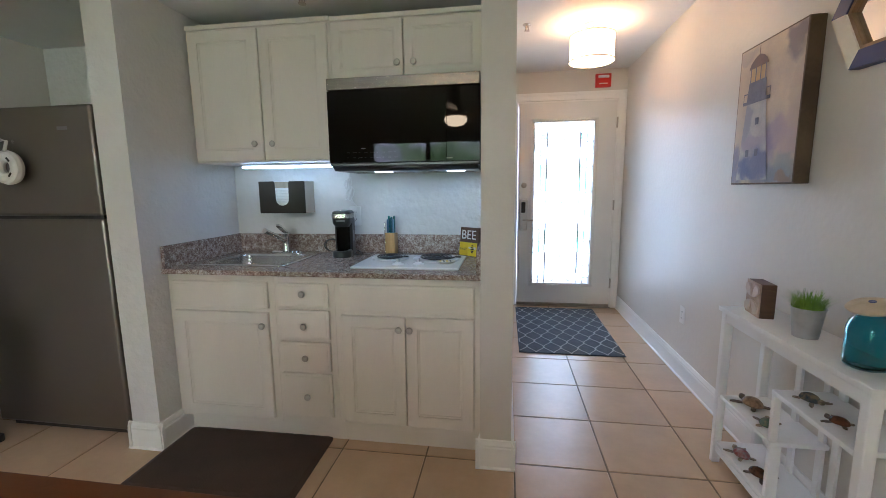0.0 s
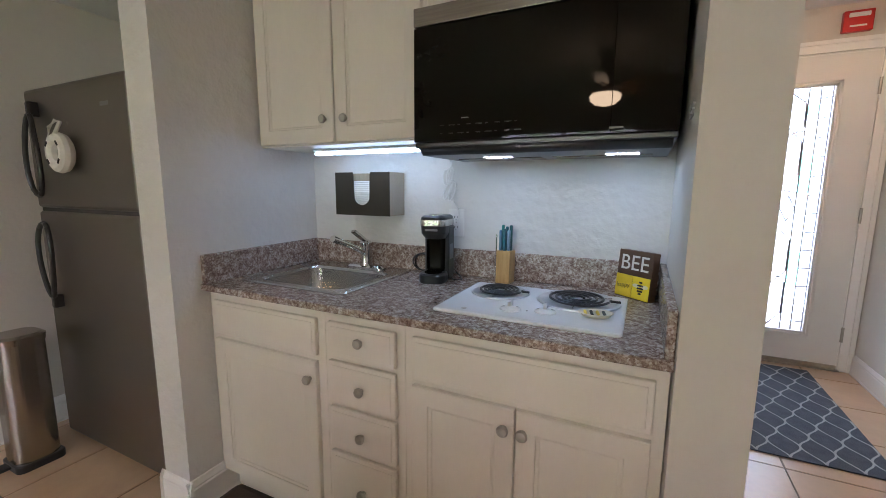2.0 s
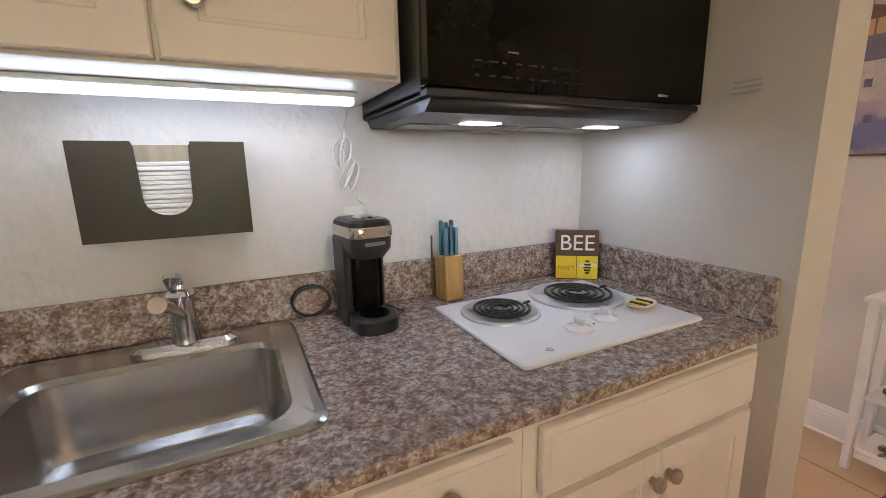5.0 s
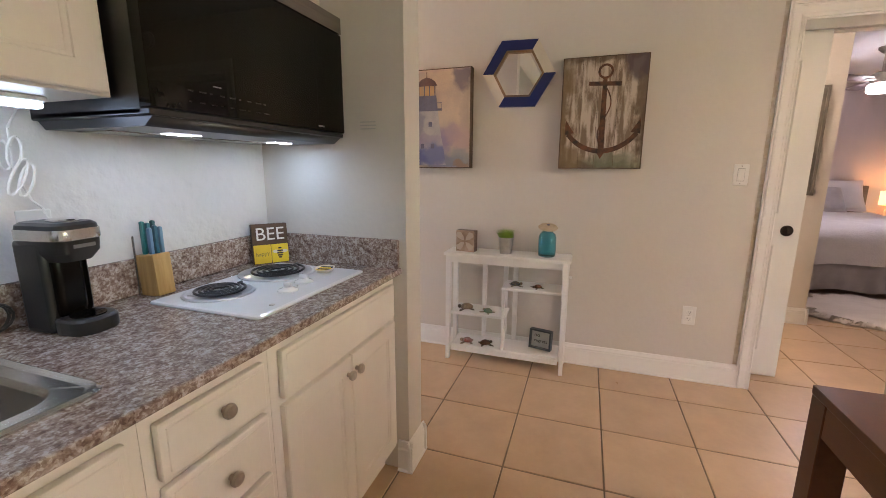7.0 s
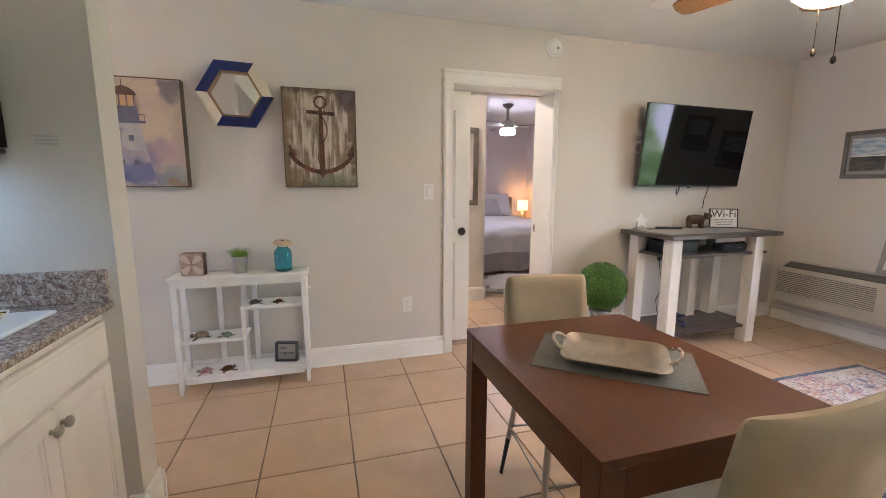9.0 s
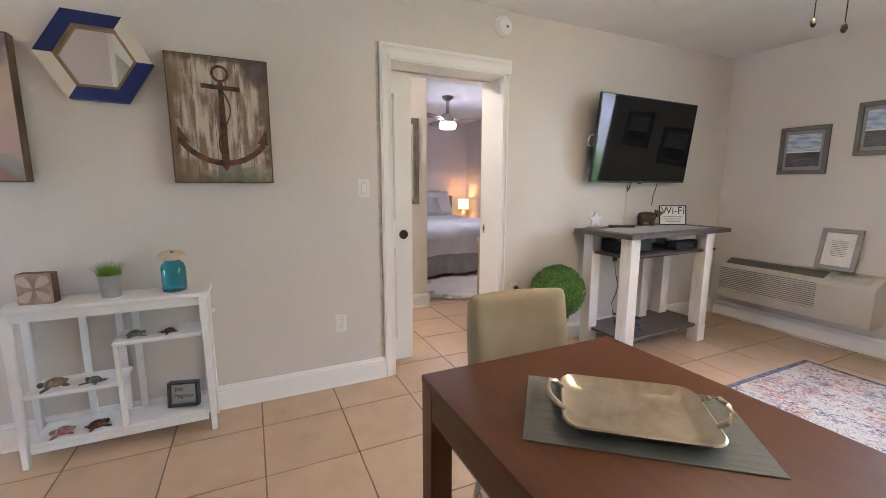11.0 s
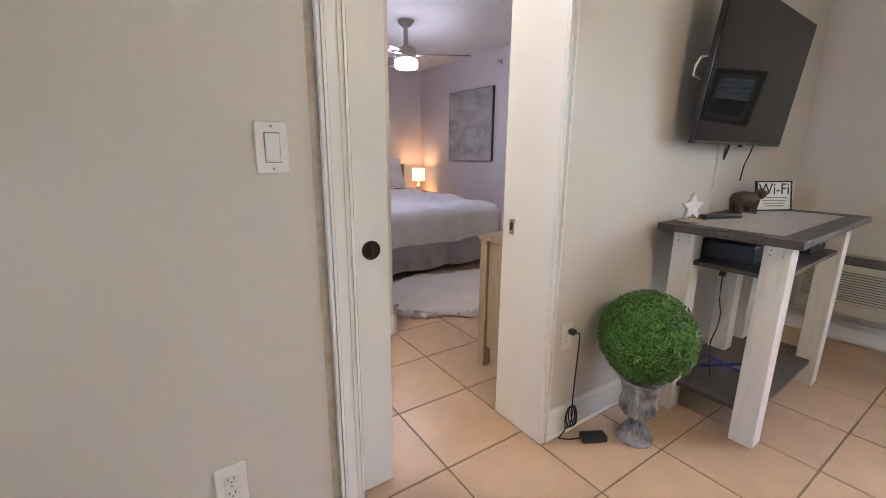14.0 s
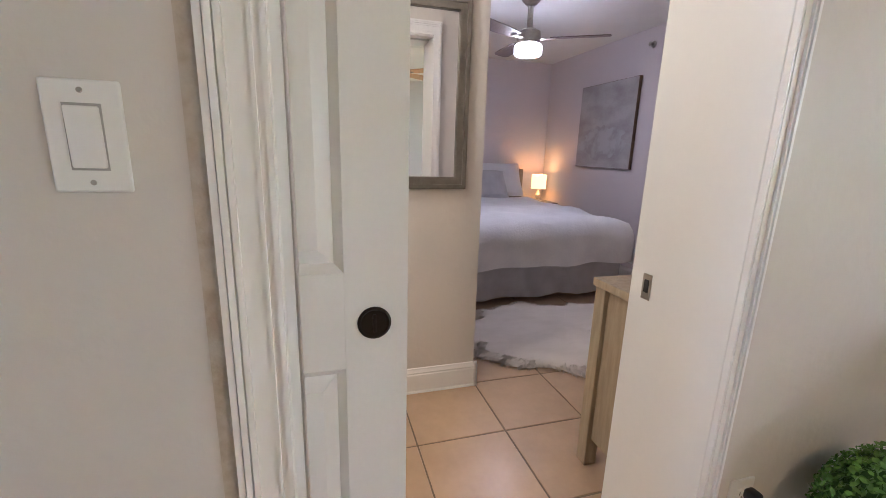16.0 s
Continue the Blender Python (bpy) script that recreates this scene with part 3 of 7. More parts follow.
LAMINATE = speckle()
CZ = 0.870
SX0, SX1, SY0, SY1 = -1.515, -1.052, 2.132, 2.560
wt = thing("worktop", pose(0, 0, 0), "brown speckled laminate worktop with raised backsplash", "worktop")
CF = 2.008
sh = Shape().box(-1.604, SX0, CF, YB, CZ - 0.022, CZ).box(SX1, -0.071, CF, YB, CZ - 0.022, CZ).box(SX0, SX1, CF, SY0, CZ - 0.022, CZ).box(SX0, SX1, SY1, YB, CZ - 0.022, CZ)
bmesh.ops.remove_doubles(sh.bm, verts=sh.bm.verts, dist=0.0004)
part("counter_slab", sh, LAMINATE, wt)
part("front_edge", Shape().box(-1.604, -0.071, CF - 0.004, CF + 0.012, CZ - 0.023, CZ + 0.001, 0.004, 3), LAMINATE, wt)
part("backsplash", Shape().box(-1.585, -0.091, YB - 0.019, YB - 0.001, CZ, CZ + 0.108, 0.004, 2), LAMINATE, wt)
part("side_splash", Shape().box(-1.604, -1.585, CF + 0.004, YB - 0.001, CZ, CZ + 0.109, 0.004, 2), LAMINATE, wt)
part("side_splash", Shape().box(-0.091, -0.071, CF + 0.004, YB - 0.001, CZ, CZ + 0.109, 0.004, 2), LAMINATE, wt)


def rounded(x0, x1, y0, y1, r, n=6):
    pts = []
    for cx_, cy_, a0 in ((x1 - r, y1 - r, 0), (x0 + r, y1 - r, 90), (x0 + r, y0 + r, 180), (x1 - r, y0 + r, 270)):
        for k in range(n + 1):
            a = radians(a0 + 90 * k / n)
            pts.append((cx_ + r * math.cos(a), cy_ + r * math.sin(a)))
    return pts


def loft(sh, rings, cap=True, m=None):
    """Skins a row of closed outlines, each a list of points and a height."""
    rows = [[sh.bm.verts.new((m @ Vector((x, y, z))) if m is not None else Vector((x, y, z))) for x, y in pts] for pts, z in rings]
    for a, b in zip(rows, rows[1:]):
        k = len(a)
        for i in range(k):
            sh.bm.faces.new((a[i], a[(i + 1) % k], b[(i + 1) % k], b[i]))
    if cap:
        sh.bm.faces.new(rows[-1])
    return sh


sk = thing("sink", pose(0, 0, CZ), "stainless steel drop-in kitchen sink with one bowl", "sink")
o = 0.022
bx0, bx1, by0, by1 = SX0 + 0.03, SX1 - 0.03, SY0 + 0.03, SY1 - 0.085
sh = Shape()
loft(sh, [(rounded(SX0 - o, SX1 + o, SY0 - o, SY1 + o, 0.035), 0.0005), (rounded(SX0 - o, SX1 + o, SY0 - o, SY1 + o, 0.035), 0.004), (rounded(SX0 - o + 0.006, SX1 + o - 0.006, SY0 - o + 0.006, SY1 + o - 0.006, 0.032), 0.008),
          (rounded(SX0 - o + 0.018, SX1 + o - 0.018, SY0 - o + 0.018, SY1 + o - 0.018, 0.03), 0.004), (rounded(bx0 - 0.008, bx1 + 0.008, by0 - 0.008, by1 + 0.008, 0.055), 0.004),
          (rounded(bx0, bx1, by0, by1, 0.05), -0.006), (rounded(bx0 + 0.008, bx1 - 0.008, by0 + 0.008, by1 - 0.008, 0.05), -0.125), (rounded(bx0 + 0.02, bx1 - 0.02, by0 + 0.02, by1 - 0.02, 0.045), -0.145),
          (rounded(bx0 + 0.045, bx1 - 0.045, by0 + 0.045, by1 - 0.045, 0.04), -0.152)])
part("basin", sh, STEEL2, sk)
part("drain", Shape().lathe([(0.043, -0.1515), (0.040, -0.148), (0.030, -0.150), (0.012, -0.150), (0.010, -0.147)], 28, ((bx0 + bx1) / 2, (by0 + by1) / 2, 0)), CHROME, sk, "chrome drain strainer")
fc = thing("faucet", pose(-1.245, 2.535, CZ + 0.004), "chrome single-lever kitchen faucet behind the sink", "faucet")
part("deck_plate", loft(Shape(), [(rounded(-0.10, 0.10, -0.026, 0.026, 0.025), 0), (rounded(-0.10, 0.10, -0.026, 0.026, 0.025), 0.006), (rounded(-0.085, 0.085, -0.018, 0.018, 0.017), 0.014)]), CHROME, fc)
part("body", Shape().lathe([(0.028, 0.012), (0.025, 0.03), (0.023, 0.10), (0.026, 0.112), (0.022, 0.120), (0.010, 0.126)], 28), CHROME, fc)
part("spout", Shape().tube([(0, 0, 0.062), (-0.001, -0.04, 0.082), (-0.003, -0.105, 0.112), (-0.005, -0.165, 0.135)], 0.0115, 16).cyl((-0.005, -0.160, 0.133), (-0.006, -0.208, 0.151), 0.0125, 0.0138, 20), CHROME, fc)
part("lever", Shape().prism([(-0.012, 0.0), (0.012, 0.0), (0.015, 0.035), (0.014, 0.088), (0.008, 0.098), (-0.008, 0.098), (-0.014, 0.088), (-0.015, 0.035)], -0.005, 0.005, pose(0.0, -0.004, 0.120, 148, 0, 0)), CHROME, fc)

# cooktop
ck = thing("cooktop", pose(-0.4355, 2.297, CZ), "white enamel two-burner electric coil cooktop", "cooktop")
part("enamel_top", loft(Shape(), [(rounded(-0.257, 0.257, -0.190, 0.190, 0.012), 0.0), (rounded(-0.259, 0.259, -0.192, 0.192, 0.012), 0.003), (rounded(-0.257, 0.257, -0.190, 0.190, 0.012), 0.0075), (rounded(-0.250, 0.250, -0.183, 0.183, 0.012), 0.0095)]), ENAMEL, ck)
DRIP = mat("chrome_drip_pan", (0.66, 0.66, 0.67), 0.42, 0.75, col2=(0.56, 0.56, 0.57), var=25)
COIL = mat("black_coil", (0.03, 0.03, 0.032), 0.32, 0.5, col2=(0.055, 0.053, 0.052), var=40)
for bx, by, r in ((-0.132, 0.070, 0.098), (0.118, 0.075, 0.126)):
    b = part("burner", Shape().lathe([(r, 0.009), (r - 0.001, 0.0135), (r - 0.008, 0.0150), (r - 0.014, 0.0125), (r - 0.026, 0.0105), (0.03, 0.0100)], 44, (0, 0, 0)), DRIP, ck, "chrome drip pan", pose(bx, by, 0))
    pts = []
    turns = 4
    for k in range(turns * 28 + 1):
        a = 2 * math.pi * k / 28
        rr = 0.018 + (0.74 * r - 0.018) * k / (turns * 28)
        pts.append((rr * math.cos(a), rr * math.sin(a), 0.0205))
    pts.append((0.97 * r, 0.010, 0.0175))
    part("coil", Shape().tube(pts, 0.0040, 7), COIL, b, "black spiral heating coil")
    for q in range(3):
        part("coil_support", Shape().box(0.012, r - 0.016, -0.0015, 0.0015, 0.0105, 0.0165, 0, 1, pose(0, 0, 0, 0, 0, 30 + 120 * q)), CHROME, b)
for kx, ky in ((-0.045, -0.105), (0.052, -0.088)):
    k = part("dial", Shape().lathe([(0.031, 0.009), (0.030, 0.013), (0.018, 0.017), (0.014, 0.022)], 28), ENAMEL, ck, "", pose(kx, ky, 0))
    part("grip", Shape().box(-0.0055, 0.0055, -0.014, 0.014, 0.019, 0.036, 0.004, 2), ENAMEL, k)
part("badge", Shape().lathe([(0.008, 0.0092), (0.008, 0.0106)], 18, (-0.17, -0.155, 0)), NICKEL, ck, "small round grey badge")
part("indicator", Shape().lathe([(0.003, 0.0092), (0.003, 0.0102)], 10, (0.003, -0.10, 0)), BLACK, ck)

YELLOW = mat("yellow_paint", (0.80, 0.58, 0.02), 0.45, col2=(0.72, 0.51, 0.02), var=12)
INK = mat("black_ink", (0.02, 0.018, 0.015), 0.5)
CREAM = mat("cream_paint", (0.75, 0.70, 0.58), 0.45, col2=(0.68, 0.63, 0.50), var=20)
sr = thing("spoon_rest", pose(-0.250, 2.222, CZ + 0.0100, 0, 0, 12) @ Matrix.Scale(0.9, 4), "bee-striped ceramic spoon rest on the cooktop", "spoon rest")
part("dish", Shape().lathe([(0.022, 0), (0.040, 0.005), (0.052, 0.016), (0.049, 0.017), (0.036, 0.009), (0.01, 0.006)], 28, (0, 0, 0), Matrix.Diagonal((1.0, 0.72, 1.0))), CREAM, sr)
for i in range(4):
    part("stripe", Shape().box(-0.034 + 0.018 * i, -0.025 + 0.018 * i, -0.024, 0.024, 0.0095, 0.0155, 0.002, 1), INK if i % 2 else YELLOW, sr)

# microwave with hood
mw = thing("microwave", pose(0, 0, 0), "black glass over-the-range microwave with a steel top strip", "microwave")
MX0, MX1, MY = -0.815, -0.088, 2.22
part("case", Shape().box(MX0, MX1, MY + 0.03, YB, 1.352, 1.757, 0.003, 1), BLACK, mw)
part("door_glass", Shape().box(MX0, MX1 - 0.1543, MY, MY + 0.032, 1.367, 1.700, 0.0006, 1), BLACKG, mw, "glossy black door glass")
part("control_panel", Shape().box(MX1 - 0.1537, MX1, MY, MY + 0.032, 1.367, 1.700, 0.0006, 1), BLACKG, mw, "glossy black control panel")
part("vent_strip", Shape().box(MX0, MX1, MY - 0.003, MY + 0.032, 1.703, 1.757, 0.003, 2), STEEL, mw, "brushed steel vent strip")
sh = Shape().box(MX0, MX1, MY + 0.005, YB, 1.350, 1.366, 0.003, 1).prism([(0, 0), (0.385, 0), (0.36, -0.022), (0.03, -0.022)], MX0 + 0.01, MX1 - 0.01, Matrix(((0, 0, 1, 0), (1, 0, 0, MY + 0.01), (0, 1, 0, 1.351), (0, 0, 0, 1))))
part("hood_underside", sh, mat("grey_hood_steel", (0.07, 0.07, 0.075), 0.35, 0.8), mw)
HOODGLOW = glow("hood_lens", (0.90, 0.96, 1.0), 9.0)
for x in (-0.60, -0.22):
    part("hood_light", Shape().box(x - 0.045, x + 0.045, 2.385, 2.425, 1.3265, 1.3305, 0.001, 1), HOODGLOW, mw, "bright hood lamp lens")
for x0, x1 in ((-0.76, -0.47), (-0.43, -0.14)):
    part("grease_filter", Shape().box(x0, x1, 2.44, 2.56, 1.3262, 1.332, 0.002, 1), STEEL, mw)
KEYGREY = mat("dim_key_print", (0.035, 0.032, 0.030), 0.3, spec=0.2)
LABELGREY = mat("grey_print", (0.25, 0.25, 0.25), 0.5)
for row in range(2):
    for c in range(9):
        x = -0.725 + 0.029 * c
        part("key_mark", Shape().box(x, x + 0.008 + 0.006 * ((c + row) % 3), MY - 0.0008, MY + 0.001, 1.388 + row * 0.024, 1.391 + row * 0.024), KEYGREY, mw)
part("key_mark", Shape().box(-0.655, -0.632, MY - 0.0008, MY + 0.001, 1.431, 1.4335), LABELGREY, mw)
part("brand_mark", Shape().box(-0.245, -0.212, MY - 0.0008, MY + 0.001, 1.378, 1.383), LABELGREY, mw)
for i in range(3):
    solid("vent_slot", Shape().box(-0.0745, -0.0695, 2.10, 2.16, 1.405 - 0.012 * i, 1.409 - 0.012 * i), mat("wall_mark_print", (0.50, 0.49, 0.47), 0.5), "thin printed mark on the partition wall", "wall mark", group="wall marks")

# light strip under the wall cabinet, and its plug cord
ls = thing("under_cabinet_light", pose(-1.155, 2.445, 1.386), "white LED light strip under the wall cabinet", "light strip")
part("housing", Shape().box(-0.278, 0.278, -0.016, 0.016, -0.012, 0.0, 0.003, 1), WHITE, ls)
part("diffuser", Shape().box(-0.272, 0.272, -0.012, 0.012, -0.026, -0.0115, 0.006, 3), glow("led_diffuser", (0.62, 0.82, 1.0), 13.0), ls, "glowing white diffuser")
cord = [(-0.885, 2.445, 1.375), (-0.872, 2.55, 1.368), (-0.868, 2.605, 1.33), (-0.868, 2.606, 1.29)]
sh = Shape().tube(cord, 0.003, 8)
for k, (dx, zt, zb) in enumerate(((-0.018, 1.30, 1.235), (0.0, 1.31, 1.24), (0.012, 1.25, 1.175), (-0.004, 1.26, 1.18))):
    pts = []
    for i in range(17):
        a = 2 * math.pi * i / 16
        pts.append((-0.868 + dx + 0.013 * math.sin(a) + 0.006 * k * math.cos(a), 2.600 - 0.003 * k, (zt + zb) / 2 + (zt - zb) / 2 * math.cos(a)))
    sh.tube(pts, 0.003, 7)
sh.tube([(-0.862, 2.602, 1.20), (-0.85, 2.603, 1.165), (-0.832, 2.603, 1.145), (-0.826, 2.598, 1.12), (-0.83, 2.595, 1.10)], 0.003, 8)
part("cord", sh, WHITE, ls, "white cord tied in loops", pose(-1.155, 2.445, 1.386).inverted())


def wall_plate(name, m, kind, label, group="wall plates"):
    """An outlet or a switch; its face looks along local -y."""
    p = thing(name, m, label, "outlet" if kind == "outlet" else "light switch", group)
    part("plate", Shape().box(-0.035, 0.035, -0.006, 0, -0.0565, 0.0565, 0.003, 2), WHITE, p)
    for z in (-0.046, 0.046) if kind == "switch" else (0,):
        part("screw", Shape().lathe([(0.003, 0), (0.0025, 0.001)], 10, (0, -0.006, z), pose(0, 0, 0, 90, 0, 0).to_3x3()), NICKEL, p)
    if kind == "switch":
        # grey sheet behind the rocker: shade of the seam put in as colour
        part("rocker_gap_shade", Shape().box(-0.0168, 0.0168, -0.0066, -0.005, -0.0335, 0.0335), mat("rocker_shade_grey", (0.38, 0.37, 0.35), 0.7), p)
        part("rocker", Shape().box(-0.0155, 0.0155, -0.0095, -0.006, -0.031, 0.031, 0.002, 2, pose(0, 0, 0, 2, 0, 0)), WHITE, p)
    else:
        for z in (-0.02, 0.02):
            r = part("receptacle", Shape().box(-0.0165, 0.0165, -0.0075, -0.005, z - 0.0145, z + 0.0145, 0.0025, 2), WHITE, p)
            part("slot", Shape().box(-0.0075, -0.0055, -0.0079, -0.007, z - 0.002, z + 0.006).box(0.0055, 0.0075, -0.0079, -0.007, z - 0.002, z + 0.006).box(-0.0015, 0.0015, -0.0079, -0.007, z - 0.0095, z - 0.006), INK, r)
    return p


wall_plate("outlet", pose(-0.845, YB, 1.085), "outlet", "white wall outlet behind the coffee maker")
EAST = lambda y, z: pose(XW, y, z, 0, 0, -90)
wall_plate("light_switch", EAST(0.586, 1.213), "switch", "white rocker light switch beside the bedroom doorway")
wall_plate("outlet", EAST(0.747, 0.402), "outlet", "white duplex outlet low on the cream wall")
wall_plate("outlet", EAST(3.08, 0.41), "outlet", "white duplex outlet low on the hall wall")
wall_plate("outlet", EAST(-0.524, 0.462) @ pose(0, LEAN, 0), "outlet", "white duplex outlet with a plugged-in black cord")

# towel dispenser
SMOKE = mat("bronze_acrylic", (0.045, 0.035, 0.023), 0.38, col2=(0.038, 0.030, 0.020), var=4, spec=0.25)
# same acrylic for the sides, light shining through put into a paler opaque colour
SMOKE_BACKLIT = mat("bronze_acrylic_painted_backlit", (0.46, 0.40, 0.31), 0.35, col2=(0.40, 0.345, 0.265), var=4)
td = thing("towel_dispenser", pose(-1.236, 2.5, 1.108), "bronze acrylic paper towel dispenser on the kitchen wall", "towel dispenser")
arch = [(-0.14, 0), (0.14, 0), (0.14, 0.182), (0.047, 0.182), (0.043, 0.172)] + [(0.040 * math.cos(radians(a)), 0.078 + 0.034 * math.sin(radians(a))) for a in range(0, -181, -15)] + [(-0.043, 0.172), (-0.047, 0.182), (-0.14, 0.182)]
part("front_panel", Shape().prism(arch, 0, 0.004, pose(0, 0.004, 0, 90, 0, 0)), SMOKE, td)
# opaque sides, their pale colour stands in for light through the acrylic
part("side_panel", Shape().box(-0.14, -0.136, 0.0041, 0.118, 0, 0.182), SMOKE_BACKLIT, td, "bronze acrylic side panel, coloured pale as if lit through")
part("side_panel", Shape().box(0.136, 0.14, 0.0041, 0.118, 0, 0.182), SMOKE_BACKLIT, td, "bronze acrylic side panel, coloured pale as if lit through")
part("base_panel", Shape().box(-0.1359, 0.1359, 0.0041, 0.118, 0.0, 0.004), SMOKE, td)
part("back_panel", Shape().box(-0.1359, 0.1359, 0.112, 0.118, 0.004, 0.181), LIGHTWOOD, td)
PAPER = mat("white_paper", (0.82, 0.80, 0.76), 0.9, col2=(0.72, 0.70, 0.66), var=9)
for i in range(16):
    solid("paper_towel", Shape().box(-0.126 + 0.001 * (i % 3), 0.126, 0.010 + 0.001 * (i % 2), 0.108, 0.0045 + 0.0088 * i, 0.0130 + 0.0088 * i, 0.002, 1), PAPER, "folded white paper towels in the dispenser", "paper towel", pose(-1.236, 2.5, 1.108), group="folded paper towels")

# coffee maker
cm = thing("coffee_maker", pose(-0.868, 2.48, CZ, 0, 0, 8) @ Matrix.Diagonal((0.80, 0.84, 1.0, 1.0)), "black single-cup coffee maker with a silver band", "coffee maker")
part("tank", Shape().box(-0.062, 0.062, 0.0, 0.095, 0.0, 0.215, 0.012, 3), BLACK, cm)
part("drip_base", loft(Shape(), [(rounded(-0.062, 0.062, -0.10, 0.02, 0.045), 0.0), (rounded(-0.064, 0.064, -0.102, 0.02, 0.046), 0.006), (rounded(-0.064, 0.064, -0.102, 0.02, 0.046), 0.03), (rounded(-0.058, 0.058, -0.096, 0.02, 0.043), 0.036)]), BLACK, cm)
part("drip_grate", Shape().lathe([(0.042, 0.035), (0.042, 0.039), (0.036, 0.0385), (0.01, 0.037)], 28, (0, -0.045, 0)), BLACKG, cm)
part("brew_head", loft(Shape(), [(rounded(-0.045, 0.045, -0.055, 0.06, 0.03), 0.165), (rounded(-0.060, 0.060, -0.068, 0.095, 0.03), 0.185), (rounded(-0.062, 0.062, -0.070, 0.096, 0.03), 0.215)]), BLACK, cm)
part("silver_band", loft(Shape(), [(rounded(-0.063, 0.063, -0.072, 0.097, 0.031), 0.214), (rounded(-0.064, 0.064, -0.073, 0.098, 0.031), 0.216), (rounded(-0.064, 0.064, -0.073, 0.098, 0.031), 0.236), (rounded(-0.063, 0.063, -0.072, 0.097, 0.031), 0.238)]), STEEL2, cm, "brushed silver band")
part("lid", loft(Shape(), [(rounded(-0.062, 0.062, -0.071, 0.096, 0.031), 0.237), (rounded(-0.060, 0.060, -0.069, 0.094, 0.03), 0.247), (rounded(-0.05, 0.05, -0.06, 0.085, 0.025), 0.253)]), BLACK, cm)
part("lid_button", Shape().lathe([(0.032, 0.250), (0.032, 0.256), (0.027, 0.259)], 28, (0, -0.01, 0), Matrix.Diagonal((1, 1.3, 1))), CHROME, cm, "oval silver lid button")
part("brand_mark", Shape().box(-0.03, 0.03, -0.0725, -0.069, 0.196, 0.204, 0.001, 1), LABELGREY, cm, "small grey nameplate")
part("side_mark", Shape().box(0.0615, 0.0628, 0.02, 0.07, 0.08, 0.14), LABELGREY, cm)
part("drip_column", Shape().box(-0.045, 0.045, -0.012, 0.01, 0.03, 0.18, 0.02, 3), BLACKG, cm)
pts = [(-0.80, 2.55, CZ + 0.02), (-0.775, 2.53, CZ + 0.012), (-0.755, 2.50, CZ + 0.006), (-0.775, 2.475, CZ + 0.006), (-0.80, 2.50, CZ + 0.006)]
part("cord", Shape().tube(pts, 0.0035, 8), BLACK, cm, "", cm.matrix_world.inverted())
part("cord", Shape().tube([(-0.955 + 0.045 * math.cos(a / 3) - 0.01, 2.575 - 0.012 * math.sin(a / 5), CZ + 0.045 + 0.036 * math.sin(a / 3)) for a in range(0, 46)], 0.0032, 7), BLACK, cm, "coiled black cord", cm.matrix_world.inverted())

# knife block
BAMBOO = mat("bamboo", (0.52, 0.33, 0.12), 0.45, col2=(0.42, 0.25, 0.08), var=7, stretch=(10, 10, 1), bump=0.05, bscale=60)
kb = thing("knife_block", pose(-0.612, 2.553, CZ) @ Matrix.Diagonal((0.74, 0.80, 0.95, 1.0)), "small bamboo block holding blue and green knives", "knife block")
part("block", Shape().box(-0.036, 0.036, -0.045, 0.045, 0.0, 0.130, 0.004, 2, pose(0, 0, 0, -4, 0, 0)), BAMBOO, kb)
for i, c in enumerate(((0.10, 0.22, 0.34), (0.02, 0.12, 0.16), (0.16, 0.30, 0.42), (0.01, 0.20, 0.18), (0.02, 0.16, 0.20), (0.01, 0.10, 0.10))):
    x, y = -0.021 + 0.021 * (i % 3), -0.016 + 0.034 * (i // 3)
    hm = mat("knife_handle", c, 0.3)
    part("knife", Shape().box(x - 0.007, x + 0.007, y - 0.009, y + 0.009, 0.128, 0.225 + 0.006 * (i % 2) - 0.012 * (i // 3 == 0), 0.005, 2), hm, kb, "coloured plastic knife handle")
part("scissor_tip", Shape().box(-0.062, -0.054, 0.02, 0.028, 0.0, 0.19, 0.003, 1), STEEL2, kb)


def text(name, body, size, material, parent, m, align="CENTER"):
    """Lettering, as a thin mesh, in the built-in font."""
    cu = bpy.data.curves.new(name, "FONT")
    cu.body, cu.size, cu.align_x, cu.align_y, cu.extrude = body, size, align, "CENTER", 0.0006
    tmp = new(name + "_source", cu)
    me = bpy.data.meshes.new_from_object(tmp.evaluated_get(bpy.context.evaluated_depsgraph_get()))
    bpy.data.objects.remove(tmp)
    me.materials.clear()
    me.materials.append(material)
    ob = new(name, me)
    ob.parent = parent
    ob.matrix_local = m
    return ob


BROWN = mat("brown_painted_wood", (0.11, 0.055, 0.028), 0.5, col2=(0.075, 0.036, 0.018), var=8, stretch=(2, 1, 8))
LETTER = mat("off_white_letters", (0.82, 0.80, 0.74), 0.5)
bs = thing("block_sign", pose(-0.172, 2.520, CZ, -5, 0, -38) @ Matrix.Scale(0.90, 4), "wooden block sign reading BEE happy with a bee", "sign")
part("block", Shape().box(-0.073, 0.073, 0.0, 0.035, 0.0, 0.175, 0.002, 1), BROWN, bs)
part("yellow_panel", Shape().box(-0.071, -0.001, -0.003, 0.001, 0.003, 0.084, 0.001, 1), YELLOW, bs)
part("yellow_panel", Shape().box(0.001, 0.071, -0.003, 0.001, 0.003, 0.084, 0.001, 1), mat("bright_yellow_paint", (0.85, 0.66, 0.02), 0.45), bs)
text("lettering", "BEE", 0.078, LETTER, bs, pose(0, -0.0015, 0.128, 90, 0, 0))
